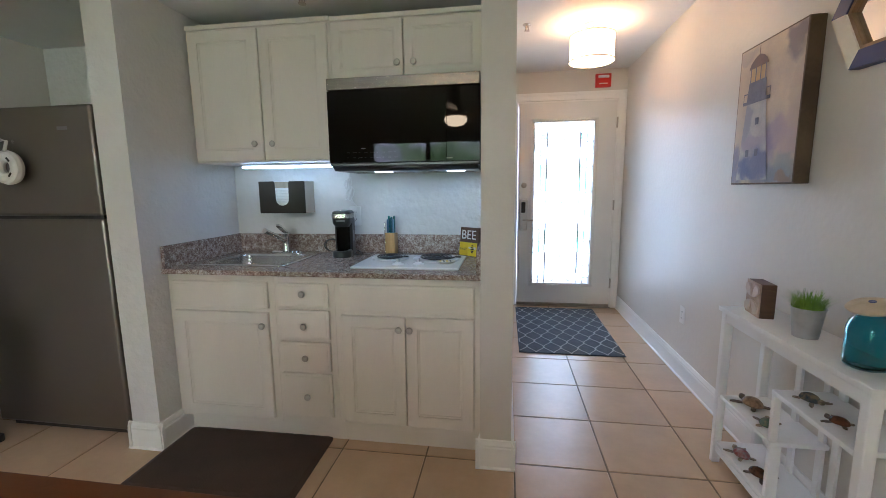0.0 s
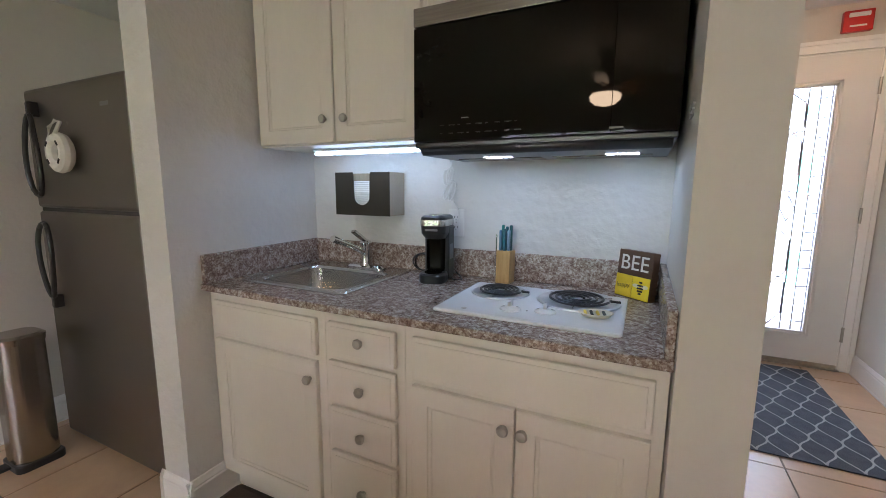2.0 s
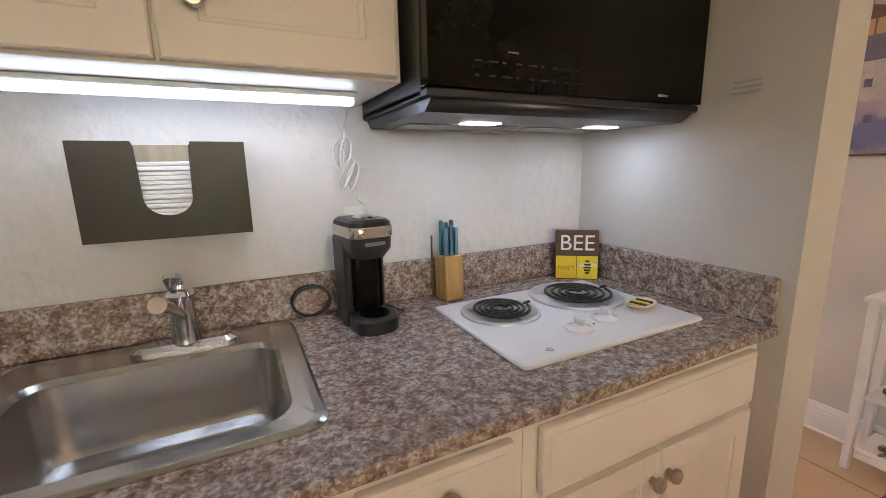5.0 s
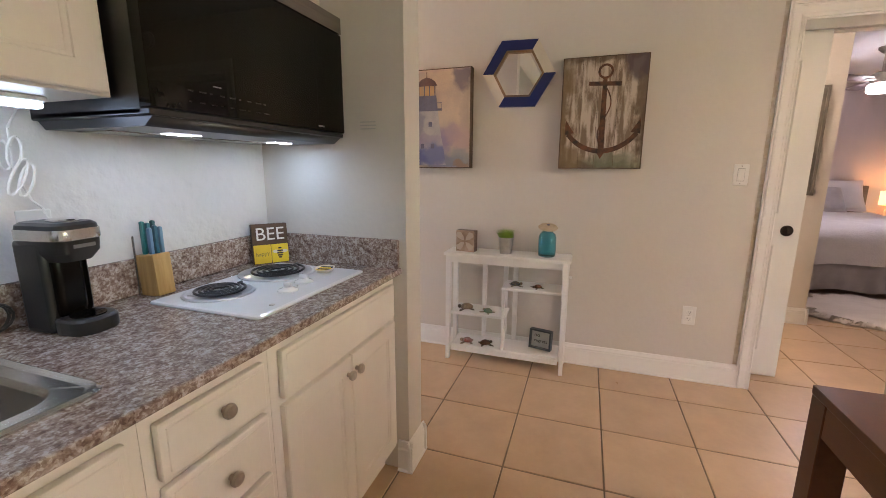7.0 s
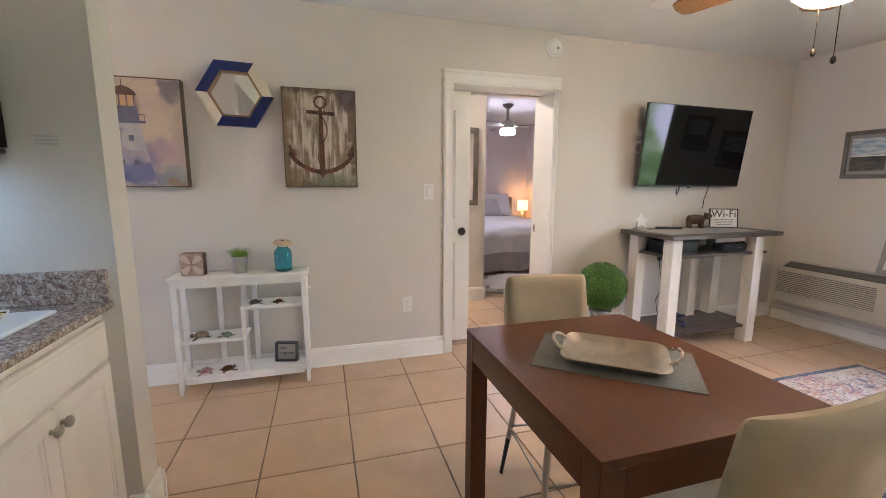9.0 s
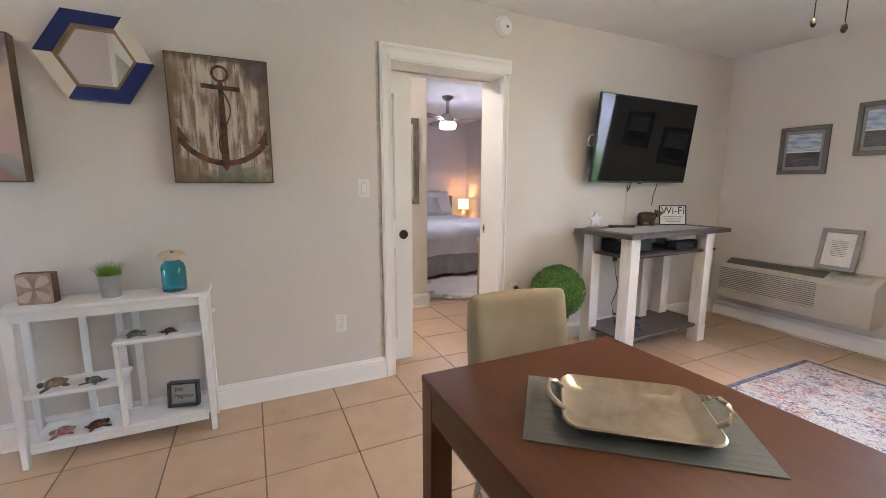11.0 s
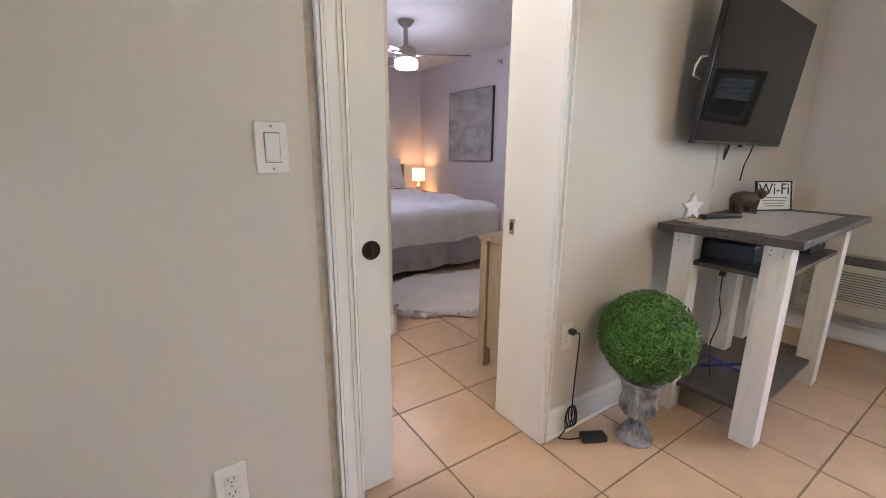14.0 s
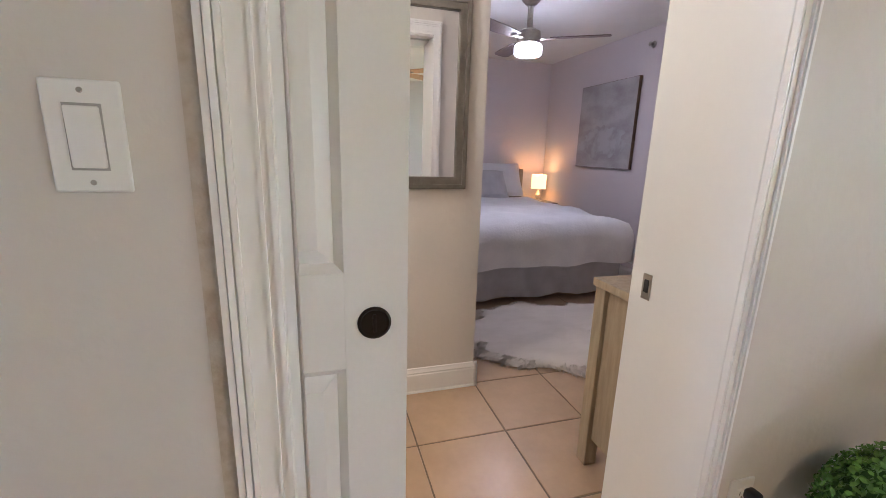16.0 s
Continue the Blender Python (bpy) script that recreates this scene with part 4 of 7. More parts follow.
text("lettering", "happy", 0.024, mat("dark_yellow_print", (0.30, 0.22, 0.03), 0.5), bs, pose(-0.036, -0.0045, 0.045, 90, -6, 0))
bee = Shape()
for k, (w, z) in enumerate(((0.007, 0.066), (0.0125, 0.054), (0.013, 0.044), (0.011, 0.034), (0.006, 0.025))):
    bee.box(0.036 - w, 0.036 + w, -0.0044, -0.0028, z - 0.0033, z + 0.0033, 0.0007, 1)
part("bee_print", bee, INK, bs, "striped black bee")
wings = Shape()
for s in (-1, 1):
    wings.lathe([(0.011, 0), (0.011, 0.001)], 16, (0.036 + s * 0.018, -0.0032, 0.052), pose(0, 0, 0, 90, 0, 0).to_3x3() @ Matrix.Diagonal((1.25, 0.62, 1)))
part("bee_wings", wings, CREAM, bs)

# pendant sprinkler heads
def sprinkler(m, label):
    s = thing("sprinkler_head", m, label, "sprinkler", "sprinkler heads")
    part("escutcheon", Shape().lathe([(0.030, 0), (0.028, -0.005), (0.012, -0.008)], 24), NICKEL, s)
    part("frame_arm", Shape().cyl((0, 0, -0.005), (0, 0, -0.02), 0.010).box(-0.013, -0.009, -0.003, 0.003, -0.042, -0.015).box(0.009, 0.013, -0.003, 0.003, -0.042, -0.015), NICKEL, s)
    part("deflector", Shape().lathe([(0.019, -0.044), (0.019, -0.042)], 20).cyl((0, 0, -0.043), (0, 0, -0.02), 0.003), NICKEL, s)


sprinkler(pose(-0.905, 2.205, HK), "dark pendant sprinkler head under the kitchen ceiling")
sprinkler(pose(0.165, 3.42, H), "pendant sprinkler head under the hall ceiling")
sprinkler(pose(4.02, -2.58, 2.22, 90, 0, 0), "sidewall sprinkler head in the bedroom")

# floor mat
MATT = mat("dark_brown_foam_mat", (0.060, 0.036, 0.026), 0.75, col2=(0.046, 0.028, 0.020), var=6, bump=0.4, bscale=110)
solid("kitchen_mat", loft(Shape(), [(rounded(-0.39, 0.39, -0.23, 0.23, 0.03), 0.0), (rounded(-0.39, 0.39, -0.23, 0.23, 0.03), 0.005), (rounded(-0.365, 0.365, -0.205, 0.205, 0.025), 0.014)]), MATT, "dark brown foam mat on the tiles before the sink", "floor mat", pose(-1.195, 1.87, 0.0006, 0, 0, 1))

# refrigerator
FX0, FX1, FYF, FZ = -2.585, -1.80, 1.93, 1.63
fr = thing("refrigerator", pose(FX0, FYF, 0), "stainless top-freezer refrigerator with black looped handles", "refrigerator")
fw = FX1 - FX0
FSTEEL = mat("fridge_steel", (0.215, 0.193, 0.170), 0.38, 1.0, col2=(0.208, 0.187, 0.164), var=3, stretch=(1, 1, 1), bump=0.02, bscale=900)
part("cabinet", Shape().box(0.005, fw - 0.005, 0.075, 0.67, 0.03, FZ - 0.008, 0.004, 1), BLACK, fr)
part("grille", Shape().box(0.02, fw - 0.02, 0.05, 0.08, 0.012, 0.06, 0.004, 1), BLACK, fr)
part("fridge_door", Shape().box(0, fw, 0, 0.07, 0.06, 1.117, 0.016, 4), FSTEEL, fr)
part("freezer_door", Shape().box(0, fw, 0, 0.07, 1.131, FZ, 0.016, 4), FSTEEL, fr)
part("door_gap", Shape().box(0.01, fw - 0.01, 0.012, 0.07, 1.112, 1.136), BLACK, fr)
for z0, z1 in ((1.145, 1.56), (0.70, 1.108)):
    up = z0 > 1.1
    pts = []
    for i in range(25):
        a = 2 * math.pi * i / 24
        t = (1 - math.cos(a)) / 2
        zz = z0 + 0.04 + (z1 - z0 - 0.08) * (t if up else 1 - t)
        pts.append((0.115 + 0.072 * math.sin(a) * (0.55 + 0.45 * math.cos(a / 2) ** 2), -0.028 - 0.010 * abs(math.sin(a)), zz))
    h = part("handle_cover", Shape().tube(pts, 0.0098, 10), BLACK, fr, "black looped handle cover")
    part("handle_tab", Shape().box(0.10, 0.13, -0.036, 0.004, (z1 - 0.05 if up else z0 - 0.01), (z1 + 0.012 if up else z0 + 0.05), 0.008, 2), BLACK, h)
part("nameplate", Shape().box(0.60, 0.655, -0.0012, 0.002, 1.52, 1.535, 0.0008, 1), LABELGREY, fr, "small grey nameplate")
lr = thing("life_ring", pose(-2.235, 1.895, 1.355, 90, 0, 0), "small white life ring hung on the freezer door", "wall ornament")
def torus(R, r, n=36, k=10):
    sh = Shape()
    rows = [[sh.bm.verts.new(((R + r * math.cos(2 * math.pi * j / k)) * math.cos(2 * math.pi * i / n), (R + r * math.cos(2 * math.pi * j / k)) * math.sin(2 * math.pi * i / n), r * math.sin(2 * math.pi * j / k))) for j in range(k)] for i in range(n)]
    for i in range(n):
        a, b = rows[i], rows[(i + 1) % n]
        for j in range(k):
            sh.bm.faces.new((a[j], a[(j + 1) % k], b[(j + 1) % k], b[j]))
    return sh
ROPE = mat("white_rope", (0.72, 0.69, 0.62), 0.8, bump=0.4, bscale=200)
part("ring", torus(0.053, 0.026), mat("white_ring_paint", (0.74, 0.72, 0.66), 0.55, col2=(0.66, 0.63, 0.56), var=12), lr)
part("rope", Shape().tube([(-0.045, 0.05, 0.015), (-0.04, 0.10, 0.01), (-0.012, 0.125, 0.0), (0.0, 0.12, -0.01), (0.02, 0.07, 0.018)], 0.007, 8), ROPE, lr)
for a in (40, 140, 220, 320):
    part("mark", Shape().box(-0.011, 0.011, -0.004, 0.004, 0.0235, 0.0275, 0.001, 1, pose(0.053 * math.cos(radians(a)), 0.053 * math.sin(radians(a)), 0, 0, 0, a + 90)), INK, lr)
hk = solid("hook", Shape().lathe([(0.008, 0), (0.011, -0.012), (0.006, -0.02)], 16, (0, 0, 0), pose(0, 0, 0, -90, 0, 0).to_3x3()), NICKEL, "small magnetic hook on the freezer door", "hook", pose(-2.235, 1.930, 1.475, 0, 0, 180))

# pedal bin
tb = thing("trash_can", pose(-2.565, 1.79, 0), "slim stainless pedal bin beside the refrigerator", "trash can")
part("base", loft(Shape(), [(rounded(-0.075, 0.10, -0.085, 0.085, 0.03), 0.0), (rounded(-0.075, 0.10, -0.085, 0.085, 0.03), 0.028), (rounded(-0.07, 0.095, -0.08, 0.08, 0.03), 0.032)]), BLACK, tb)
BINST = mat("polished_bin_steel", (0.40, 0.37, 0.33), 0.22, 1.0, col2=(0.36, 0.335, 0.30), var=4)
part("bin_body", loft(Shape(), [(rounded(-0.07, 0.09, -0.08, 0.08, 0.055, 10), 0.032), (rounded(-0.07, 0.09, -0.08, 0.08, 0.055, 10), 0.56)]), BINST, tb)
part("lid", loft(Shape(), [(rounded(-0.073, 0.093, -0.083, 0.083, 0.057, 10), 0.561), (rounded(-0.075, 0.095, -0.085, 0.085, 0.058, 10), 0.588), (rounded(-0.06, 0.08, -0.07, 0.07, 0.05, 10), 0.597)]), BINST, tb)
part("pedal", Shape().box(-0.03, 0.03, -0.125, -0.08, 0.010, 0.022, 0.004, 2), BLACK, tb)


# ---- hall ----
dl = thing("drum_ceiling_light", pose(0.62, 3.48, H), "glowing white drum ceiling light with a metal rim", "ceiling light")
part("canopy", Shape().lathe([(0.062, 0), (0.060, -0.014), (0.02, -0.024)], 32), NICKEL, dl)
part("stem", Shape().cyl((0, 0, -0.02), (0, 0, -0.10), 0.008), NICKEL, dl)
SHADE = glow("lit_drum_shade", (1.0, 0.63, 0.30), 15.0)
part("shade", Shape().lathe([(0.150, -0.085), (0.150, -0.255), (0.146, -0.255), (0.146, -0.085)], 48, close=False), SHADE, dl, "glowing pleated fabric shade")
part("diffuser", Shape().lathe([(0.144, -0.252), (0.144, -0.247)], 48), glow("lit_diffuser", (1.0, 0.90, 0.75), 2.2), dl, "glowing white diffuser disc")
for z in (-0.083, -0.25):
    part("rim", torus(0.152, 0.0045, 48, 8), NICKEL, dl, "thin satin metal rim", pose(0, 0, z))
for i in range(16):
    a = 2 * math.pi * i / 16
    part("rib", Shape().cyl((0.151 * math.cos(a), 0.151 * math.sin(a), -0.25), (0.151 * math.cos(a), 0.151 * math.sin(a), -0.085), 0.0016, None, 6), NICKEL, dl)
RED = mat("red_alarm_plastic", (0.55, 0.02, 0.015), 0.35, col2=(0.48, 0.02, 0.015))
fa = thing("fire_alarm", pose(0.947, YN, 2.255), "square red fire alarm on the wall above the door", "fire alarm")
part("housing", Shape().box(-0.072, 0.072, -0.04, 0, -0.062, 0.062, 0.006, 2), RED, fa)
part("strobe", Shape().box(-0.05, 0.05, -0.052, -0.039, 0.02, 0.045, 0.005, 2), WHITE, fa, "clear strobe lens")
part("lettering_bar", Shape().box(-0.04, 0.04, -0.0412, -0.039, -0.035, -0.025), WHITE, fa)

RUGB = mat("slate_blue_pile", (0.075, 0.09, 0.11), 0.95, col2=(0.055, 0.066, 0.085), var=20, bump=0.6, bscale=300)
RUGW = mat("pale_grey_pile", (0.42, 0.44, 0.45), 0.95, bump=0.5, bscale=300)
hr = thing("hall_rug", pose(0.145, 3.325, 0.001), "slate blue doormat rug with a pale trellis pattern", "rug")
part("rug_body", Shape().box(0, 0.775, 0, 1.22, 0, 0.007, 0.003, 1), RUGB, hr)
sh = Shape()
nx, ny = 6, 10
cxs, cys = 0.775 / nx, 1.22 / ny
for i in range(nx + 1):
    for s in (-1, 1):
        pts = []
        for k in range(ny * 8 + 1):
            y = k * cys / 8
            x = i * cxs + s * 0.5 * cxs * (0.5 - 0.5 * math.cos(math.pi * y / cys))
            if 0.008 < x < 0.767:
                pts.append((x, y))
        for (xa, ya), (xb, yb) in zip(pts, pts[1:]):
            if abs(yb - ya) < cys and abs(xb - xa) < 0.03:
                v = [sh.bm.verts.new((xx, max(0.004, min(1.216, yy)), 0.0078)) for xx, yy in ((xa - 0.005, ya), (xa + 0.005, ya), (xb + 0.005, yb), (xb - 0.005, yb))]
                sh.bm.faces.new(v)
part("trellis", sh, RUGW, hr, "pale wavy trellis lines")

# ---- art wall ----
def canvas(y, z, w, h, d, edge, label, name="painting"):
    p = thing(name, pose(XW - 0.004, y, z, 0, 0, -90), label, "painting")
    part("canvas", Shape().box(-w / 2, w / 2, -d, 0, -h / 2, h / 2, 0.003, 2), edge, p)
    return p


EDGE = mat("dark_canvas_edge", (0.075, 0.045, 0.025), 0.6, col2=(0.13, 0.08, 0.045), var=7)


def paint(name, base, base2, fields, var=6, edge=None, stretch=(1, 1, 1), piece=0.0, bump=0.25):
    """Brushed paint on canvas: a mottled ground with soft-edged fields (x, z, half width, half height, colour)."""
    m = mat(name, base, 0.55, col2=base2, var=var, bump=bump, bscale=110, stretch=stretch, piece=piece)
    n, l = m.node_tree.nodes, m.node_tree.links
    p = n["Principled BSDF"]
    last = p.inputs["Base Color"].links[0].from_socket
    tc = n.new("ShaderNodeTexCoord")
    nz = n.new("ShaderNodeTexNoise")
    nz.inputs["Scale"].default_value, nz.inputs["Detail"].default_value = 16, 6
    l.new(tc.outputs["Object"], nz.inputs["Vector"])
    wob = n.new("ShaderNodeVectorMath")
    wob.operation = "MULTIPLY_ADD"
    wob.inputs[1].default_value = (0.12, 0.12, 0.12)
    l.new(nz.outputs["Color"], wob.inputs[0])
    l.new(tc.outputs["Object"], wob.inputs[2])
    for cx_, cz_, rx_, rz_, col, amount in fields:
        mp = n.new("ShaderNodeMapping")
        mp.inputs["Location"].default_value = (-(cx_ + 0.06) / rx_, 0, -(cz_ + 0.06) / rz_)
        mp.inputs["Scale"].default_value = (1 / rx_, 0, 1 / rz_)
        l.new(wob.outputs[0], mp.inputs[0])
        ln = n.new("ShaderNodeVectorMath")
        ln.operation = "LENGTH"
        l.new(mp.outputs[0], ln.inputs[0])
        mr = n.new("ShaderNodeMapRange")
        mr.interpolation_type = "SMOOTHSTEP"
        mr.inputs[1].default_value, mr.inputs[2].default_value = 1.25, 0.55
        mr.inputs[3].default_value, mr.inputs[4].default_value = 0, amount
        l.new(ln.outputs["Value"], mr.inputs[0])
        mx = n.new("ShaderNodeMix")
        mx.data_type = "RGBA"
        mx.inputs[7].default_value = (*col, 1)
        l.new(mr.outputs[0], mx.inputs[0])
        l.new(last, mx.inputs[6])
        last = mx.outputs[2]
    l.new(last, p.inputs["Base Color"])
    return m


SKYP = paint("painted_sky", (0.58, 0.46, 0.33), (0.47, 0.37, 0.29), (
    (0.17, 0.24, 0.075, 0.075, (0.16, 0.13, 0.17), 0.85), (-0.18, 0.27, 0.10, 0.035, (0.33, 0.27, 0.27), 0.6),
    (0.20, 0.05, 0.05, 0.16, (0.40, 0.31, 0.25), 0.5), (0.09, -0.10, 0.085, 0.065, (0.34, 0.24, 0.31), 0.7),
    (0.16, -0.13, 0.07, 0.10, (0.45, 0.32, 0.31), 0.7), (0.05, -0.27, 0.20, 0.05, (0.17, 0.20, 0.26), 0.85),
    (0.15, -0.23, 0.08, 0.05, (0.24, 0.27, 0.27), 0.7), (0.17, -0.28, 0.06, 0.025, (0.30, 0.17, 0.09), 0.7),
    (-0.20, -0.22, 0.06, 0.10, (0.14, 0.15, 0.26), 0.8), (0.01, -0.17, 0.08, 0.10, (0.22, 0.19, 0.32), 0.7)), 9)
TOWERP = paint("painted_tower", (0.50, 0.46, 0.43), (0.40, 0.37, 0.37), (
    (-0.13, -0.02, 0.04, 0.10, (0.24, 0.23, 0.29), 0.75), (-0.07, -0.12, 0.12, 0.035, (0.33, 0.26, 0.34), 0.7),
    (-0.02, -0.22, 0.16, 0.075, (0.11, 0.12, 0.28), 0.85), (-0.11, -0.25, 0.06, 0.06, (0.09, 0.10, 0.24), 0.8)), 14)
NAVYP = mat("painted_navy", (0.085, 0.085, 0.135), 0.55, col2=(0.15, 0.14, 0.20), var=9)
ROOFP = mat("painted_roof", (0.16, 0.085, 0.07), 0.55, col2=(0.10, 0.06, 0.06), var=10)
LAMPP = mat("painted_lantern", (0.55, 0.33, 0.13), 0.55, col2=(0.42, 0.32, 0.20), var=12)



def blot(cx_, cz_, rx_, rz_, seed, n=22):
    rnd = random.Random(seed)
    return [(cx_ + rx_ * (0.8 + 0.35 * rnd.random()) * math.cos(2 * math.pi * i / n), cz_ + rz_ * (0.8 + 0.35 * rnd.random()) * math.sin(2 * math.pi * i / n)) for i in range(n)]


def daub(parent, name, poly, material, layer, d):
    """A flat painted field on a canvas."""
    return part(name, Shape().prism(poly, 0, 0.0006, pose(0, -d - 0.0006 * layer, 0, 90, 0, 0)), material, parent)


D1 = 0.056
lh = canvas(2.292, 1.548, 0.447, 0.61, D1, EDGE, "canvas painting of a blue and white lighthouse")
daub(lh, "sky_field", [(-0.216, -0.298), (0.216, -0.298), (0.216, 0.298), (-0.216, 0.298)], SKYP, 0, D1)
daub(lh, "tower", [(-0.175, -0.285), (0.06, -0.285), (0.045, -0.19), (0.02, -0.06), (0.005, 0.06), (-0.135, 0.06), (-0.15, -0.06)], TOWERP, 4, D1)
daub(lh, "watch_room", [(-0.14, 0.06), (0.005, 0.06), (-0.005, 0.145), (-0.13, 0.145)], NAVYP, 5, D1)
daub(lh, "gallery", [(-0.165, 0.052), (0.032, 0.052), (0.034, 0.066), (-0.167, 0.066)], NAVYP, 6, D1)
for k in range(7):
    x = -0.163 + 0.032 * k
    daub(lh, "rail_post", [(x - 0.0015, 0.066), (x + 0.0015, 0.066), (x + 0.0015, 0.10), (x - 0.0015, 0.10)], NAVYP, 6, D1)
daub(lh, "gallery_rail", [(-0.165, 0.098), (0.032, 0.098), (0.032, 0.102), (-0.165, 0.102)], NAVYP, 7, D1)
daub(lh, "lantern", [(-0.125, 0.145), (-0.01, 0.145), (-0.015, 0.205), (-0.12, 0.205)], LAMPP, 5, D1)
for x in (-0.122, -0.085, -0.05, -0.014):
    daub(lh, "lantern_bar", [(x - 0.003, 0.145), (x + 0.003, 0.145), (x + 0.003, 0.207), (x - 0.003, 0.207)], NAVYP, 6, D1)
daub(lh, "dome", [(-0.14, 0.203), (0.003, 0.203), (-0.01, 0.225), (-0.035, 0.245), (-0.068, 0.256), (-0.1, 0.245), (-0.127, 0.225)], ROOFP, 6, D1)
daub(lh, "finial", [(-0.07, 0.255), (-0.066, 0.255), (-0.066, 0.29), (-0.07, 0.29)], ROOFP, 6, D1)
for x, z in ((-0.045, -0.03), (-0.03, -0.165), (-0.10, -0.165)):
    daub(lh, "window", [(x - 0.012, z - 0.015), (x + 0.012, z - 0.015), (x + 0.012, z + 0.015), (x - 0.012, z + 0.015)], NAVYP, 7, D1)

BROWNS = (0.085, 0.052, 0.026)
PLANK = paint("weathered_plank", (0.50, 0.41, 0.31), (0.20, 0.145, 0.095), (
    (-0.225, 0.0, 0.045, 0.40, (0.15, 0.095, 0.04), 0.85), (0.225, 0.0, 0.05, 0.40, BROWNS, 0.85), (0.0, 0.31, 0.30, 0.045, BROWNS, 0.8),
    (0.19, 0.25, 0.10, 0.085, (0.085, 0.06, 0.065), 0.9), (0.20, 0.11, 0.04, 0.10, (0.16, 0.11, 0.07), 0.8), (0.0, -0.31, 0.30, 0.05, BROWNS, 0.85),
    (0.06, -0.26, 0.15, 0.05, (0.17, 0.19, 0.13), 0.8), (-0.15, -0.25, 0.09, 0.07, (0.20, 0.14, 0.07), 0.8), (-0.19, 0.20, 0.04, 0.09, (0.20, 0.13, 0.06), 0.7)),
    8, stretch=(5, 5, 0.8), bump=0.5)
for nd in PLANK.node_tree.nodes:
    if nd.type == "VALTORGB":
        nd.color_ramp.elements[0].position, nd.color_ramp.elements[1].position = 0.40, 0.58
        nd.color_ramp.elements[1].color = (0.56, 0.48, 0.39, 1)
        nd.color_ramp.elements[0].color = (0.21, 0.15, 0.10, 1)
RUST = mat("rusty_iron", (0.17, 0.065, 0.03), 0.6, 0.1, col2=(0.03, 0.021, 0.018), var=18, bump=0.4, bscale=90)
an = canvas(1.307, 1.548, 0.447, 0.61, D1, EDGE, "canvas painting of a rusty anchor on planks")
xs = (-0.218, -0.115, -0.028, 0.075, 0.218)
for a, b in zip(xs, xs[1:]):
    part("painted_plank", Shape().box(a + 0.001, b - 0.001, -D1 - 0.002, -D1 + 0.001, -0.30, 0.30, 0.001, 1), PLANK, an)
D2 = D1 + 0.0022
arc = lambda r, a0, a1, n=24: [(r * math.cos(radians(a0 + (a1 - a0) * k / n)), r * math.sin(radians(a0 + (a1 - a0) * k / n))) for k in range(n + 1)]
ax, az = 0.005, 0.0
daub(an, "shank", [(ax - 0.016, -0.22), (ax + 0.018, -0.22), (ax + 0.011, 0.19), (ax - 0.011, 0.19)], RUST, 2, D2)
daub(an, "stock", [(ax - 0.085, 0.150), (ax + 0.085, 0.142), (ax + 0.086, 0.165), (ax - 0.084, 0.172)], RUST, 3, D2)
ring = [(ax + x, 0.222 + z) for x, z in arc(0.040, 90, 449.9, 28)] + [(ax + x, 0.222 + z) for x, z in arc(0.028, 449.9, 90, 28)]
daub(an, "ring", ring, RUST, 3, D2)
arms = [(ax + 1.0 * x, 0.045 + z) for x, z in arc(0.265, 218, 322)] + [(ax + 1.0 * x, 0.045 + z) for x, z in arc(0.238, 322, 218)]
daub(an, "curved_arm", [(x * 0.92, z) for x, z in arms], RUST, 3, D2)
daub(an, "crown_tip", [(ax - 0.03, -0.20), (ax + 0.03, -0.20), (ax + 0.0, -0.25)], RUST, 4, D2)
for s in (-1, 1):
    daub(an, "fluke", [(ax + s * 0.198, -0.03), (ax + s * 0.200, -0.115), (ax + s * 0.150, -0.105)][::s], RUST, 4, D2)
pts = [(0.012 + 0.03 * math.sin(k / 3), 0.14 - 0.018 * k) for k in range(18)]
part("rope", Shape().tube([(x, -D2 - 0.003, z) for x, z in pts], 0.0035, 6), RUST, an)

# hexagonal mirror
hm = thing("hexagon_mirror", pose(XW, 1.79, 1.795, 0, 1.5, -90), "hexagonal mirror with navy and white wooden frame", "mirror")
NAVY = mat("navy_paint", (0.012, 0.022, 0.12), 0.4, col2=(0.010, 0.018, 0.10), var=9)
OFFW = mat("ivory_paint", (0.72, 0.66, 0.54), 0.45, col2=(0.66, 0.60, 0.48), var=9)
BRASSW = mat("tan_wood_lip", (0.30, 0.19, 0.10), 0.4, col2=(0.22, 0.14, 0.07), var=9)
hexp = lambda r, k: (r * math.cos(radians(60 * k)), r * math.sin(radians(60 * k)))
for k in range(6):
    o0, o1, i0, i1 = hexp(0.215, k), hexp(0.215, k + 1), hexp(0.152, k), hexp(0.152, k + 1)
    part("frame_side", Shape().prism([i0, o0, o1, i1], 0.0, 0.034, pose(0, 0, 0, 90, 0, 0)), OFFW if k in (0, 3) else NAVY, hm, "ivory frame side" if k in (0, 3) else "navy frame side")
    p0, p1 = hexp(0.138, k), hexp(0.138, k + 1)
    part("lip", Shape().prism([p0, i0, i1, p1], 0.0, 0.028, pose(0, 0, 0, 90, 0, 0)), BRASSW, hm, "tan wooden lip")
part("glass", Shape().prism([hexp(0.139, k) for k in range(6)], 0.002, 0.012, pose(0, 0, 0, 90, 0, 0)), MIRROR, hm, "silvered mirror glass")

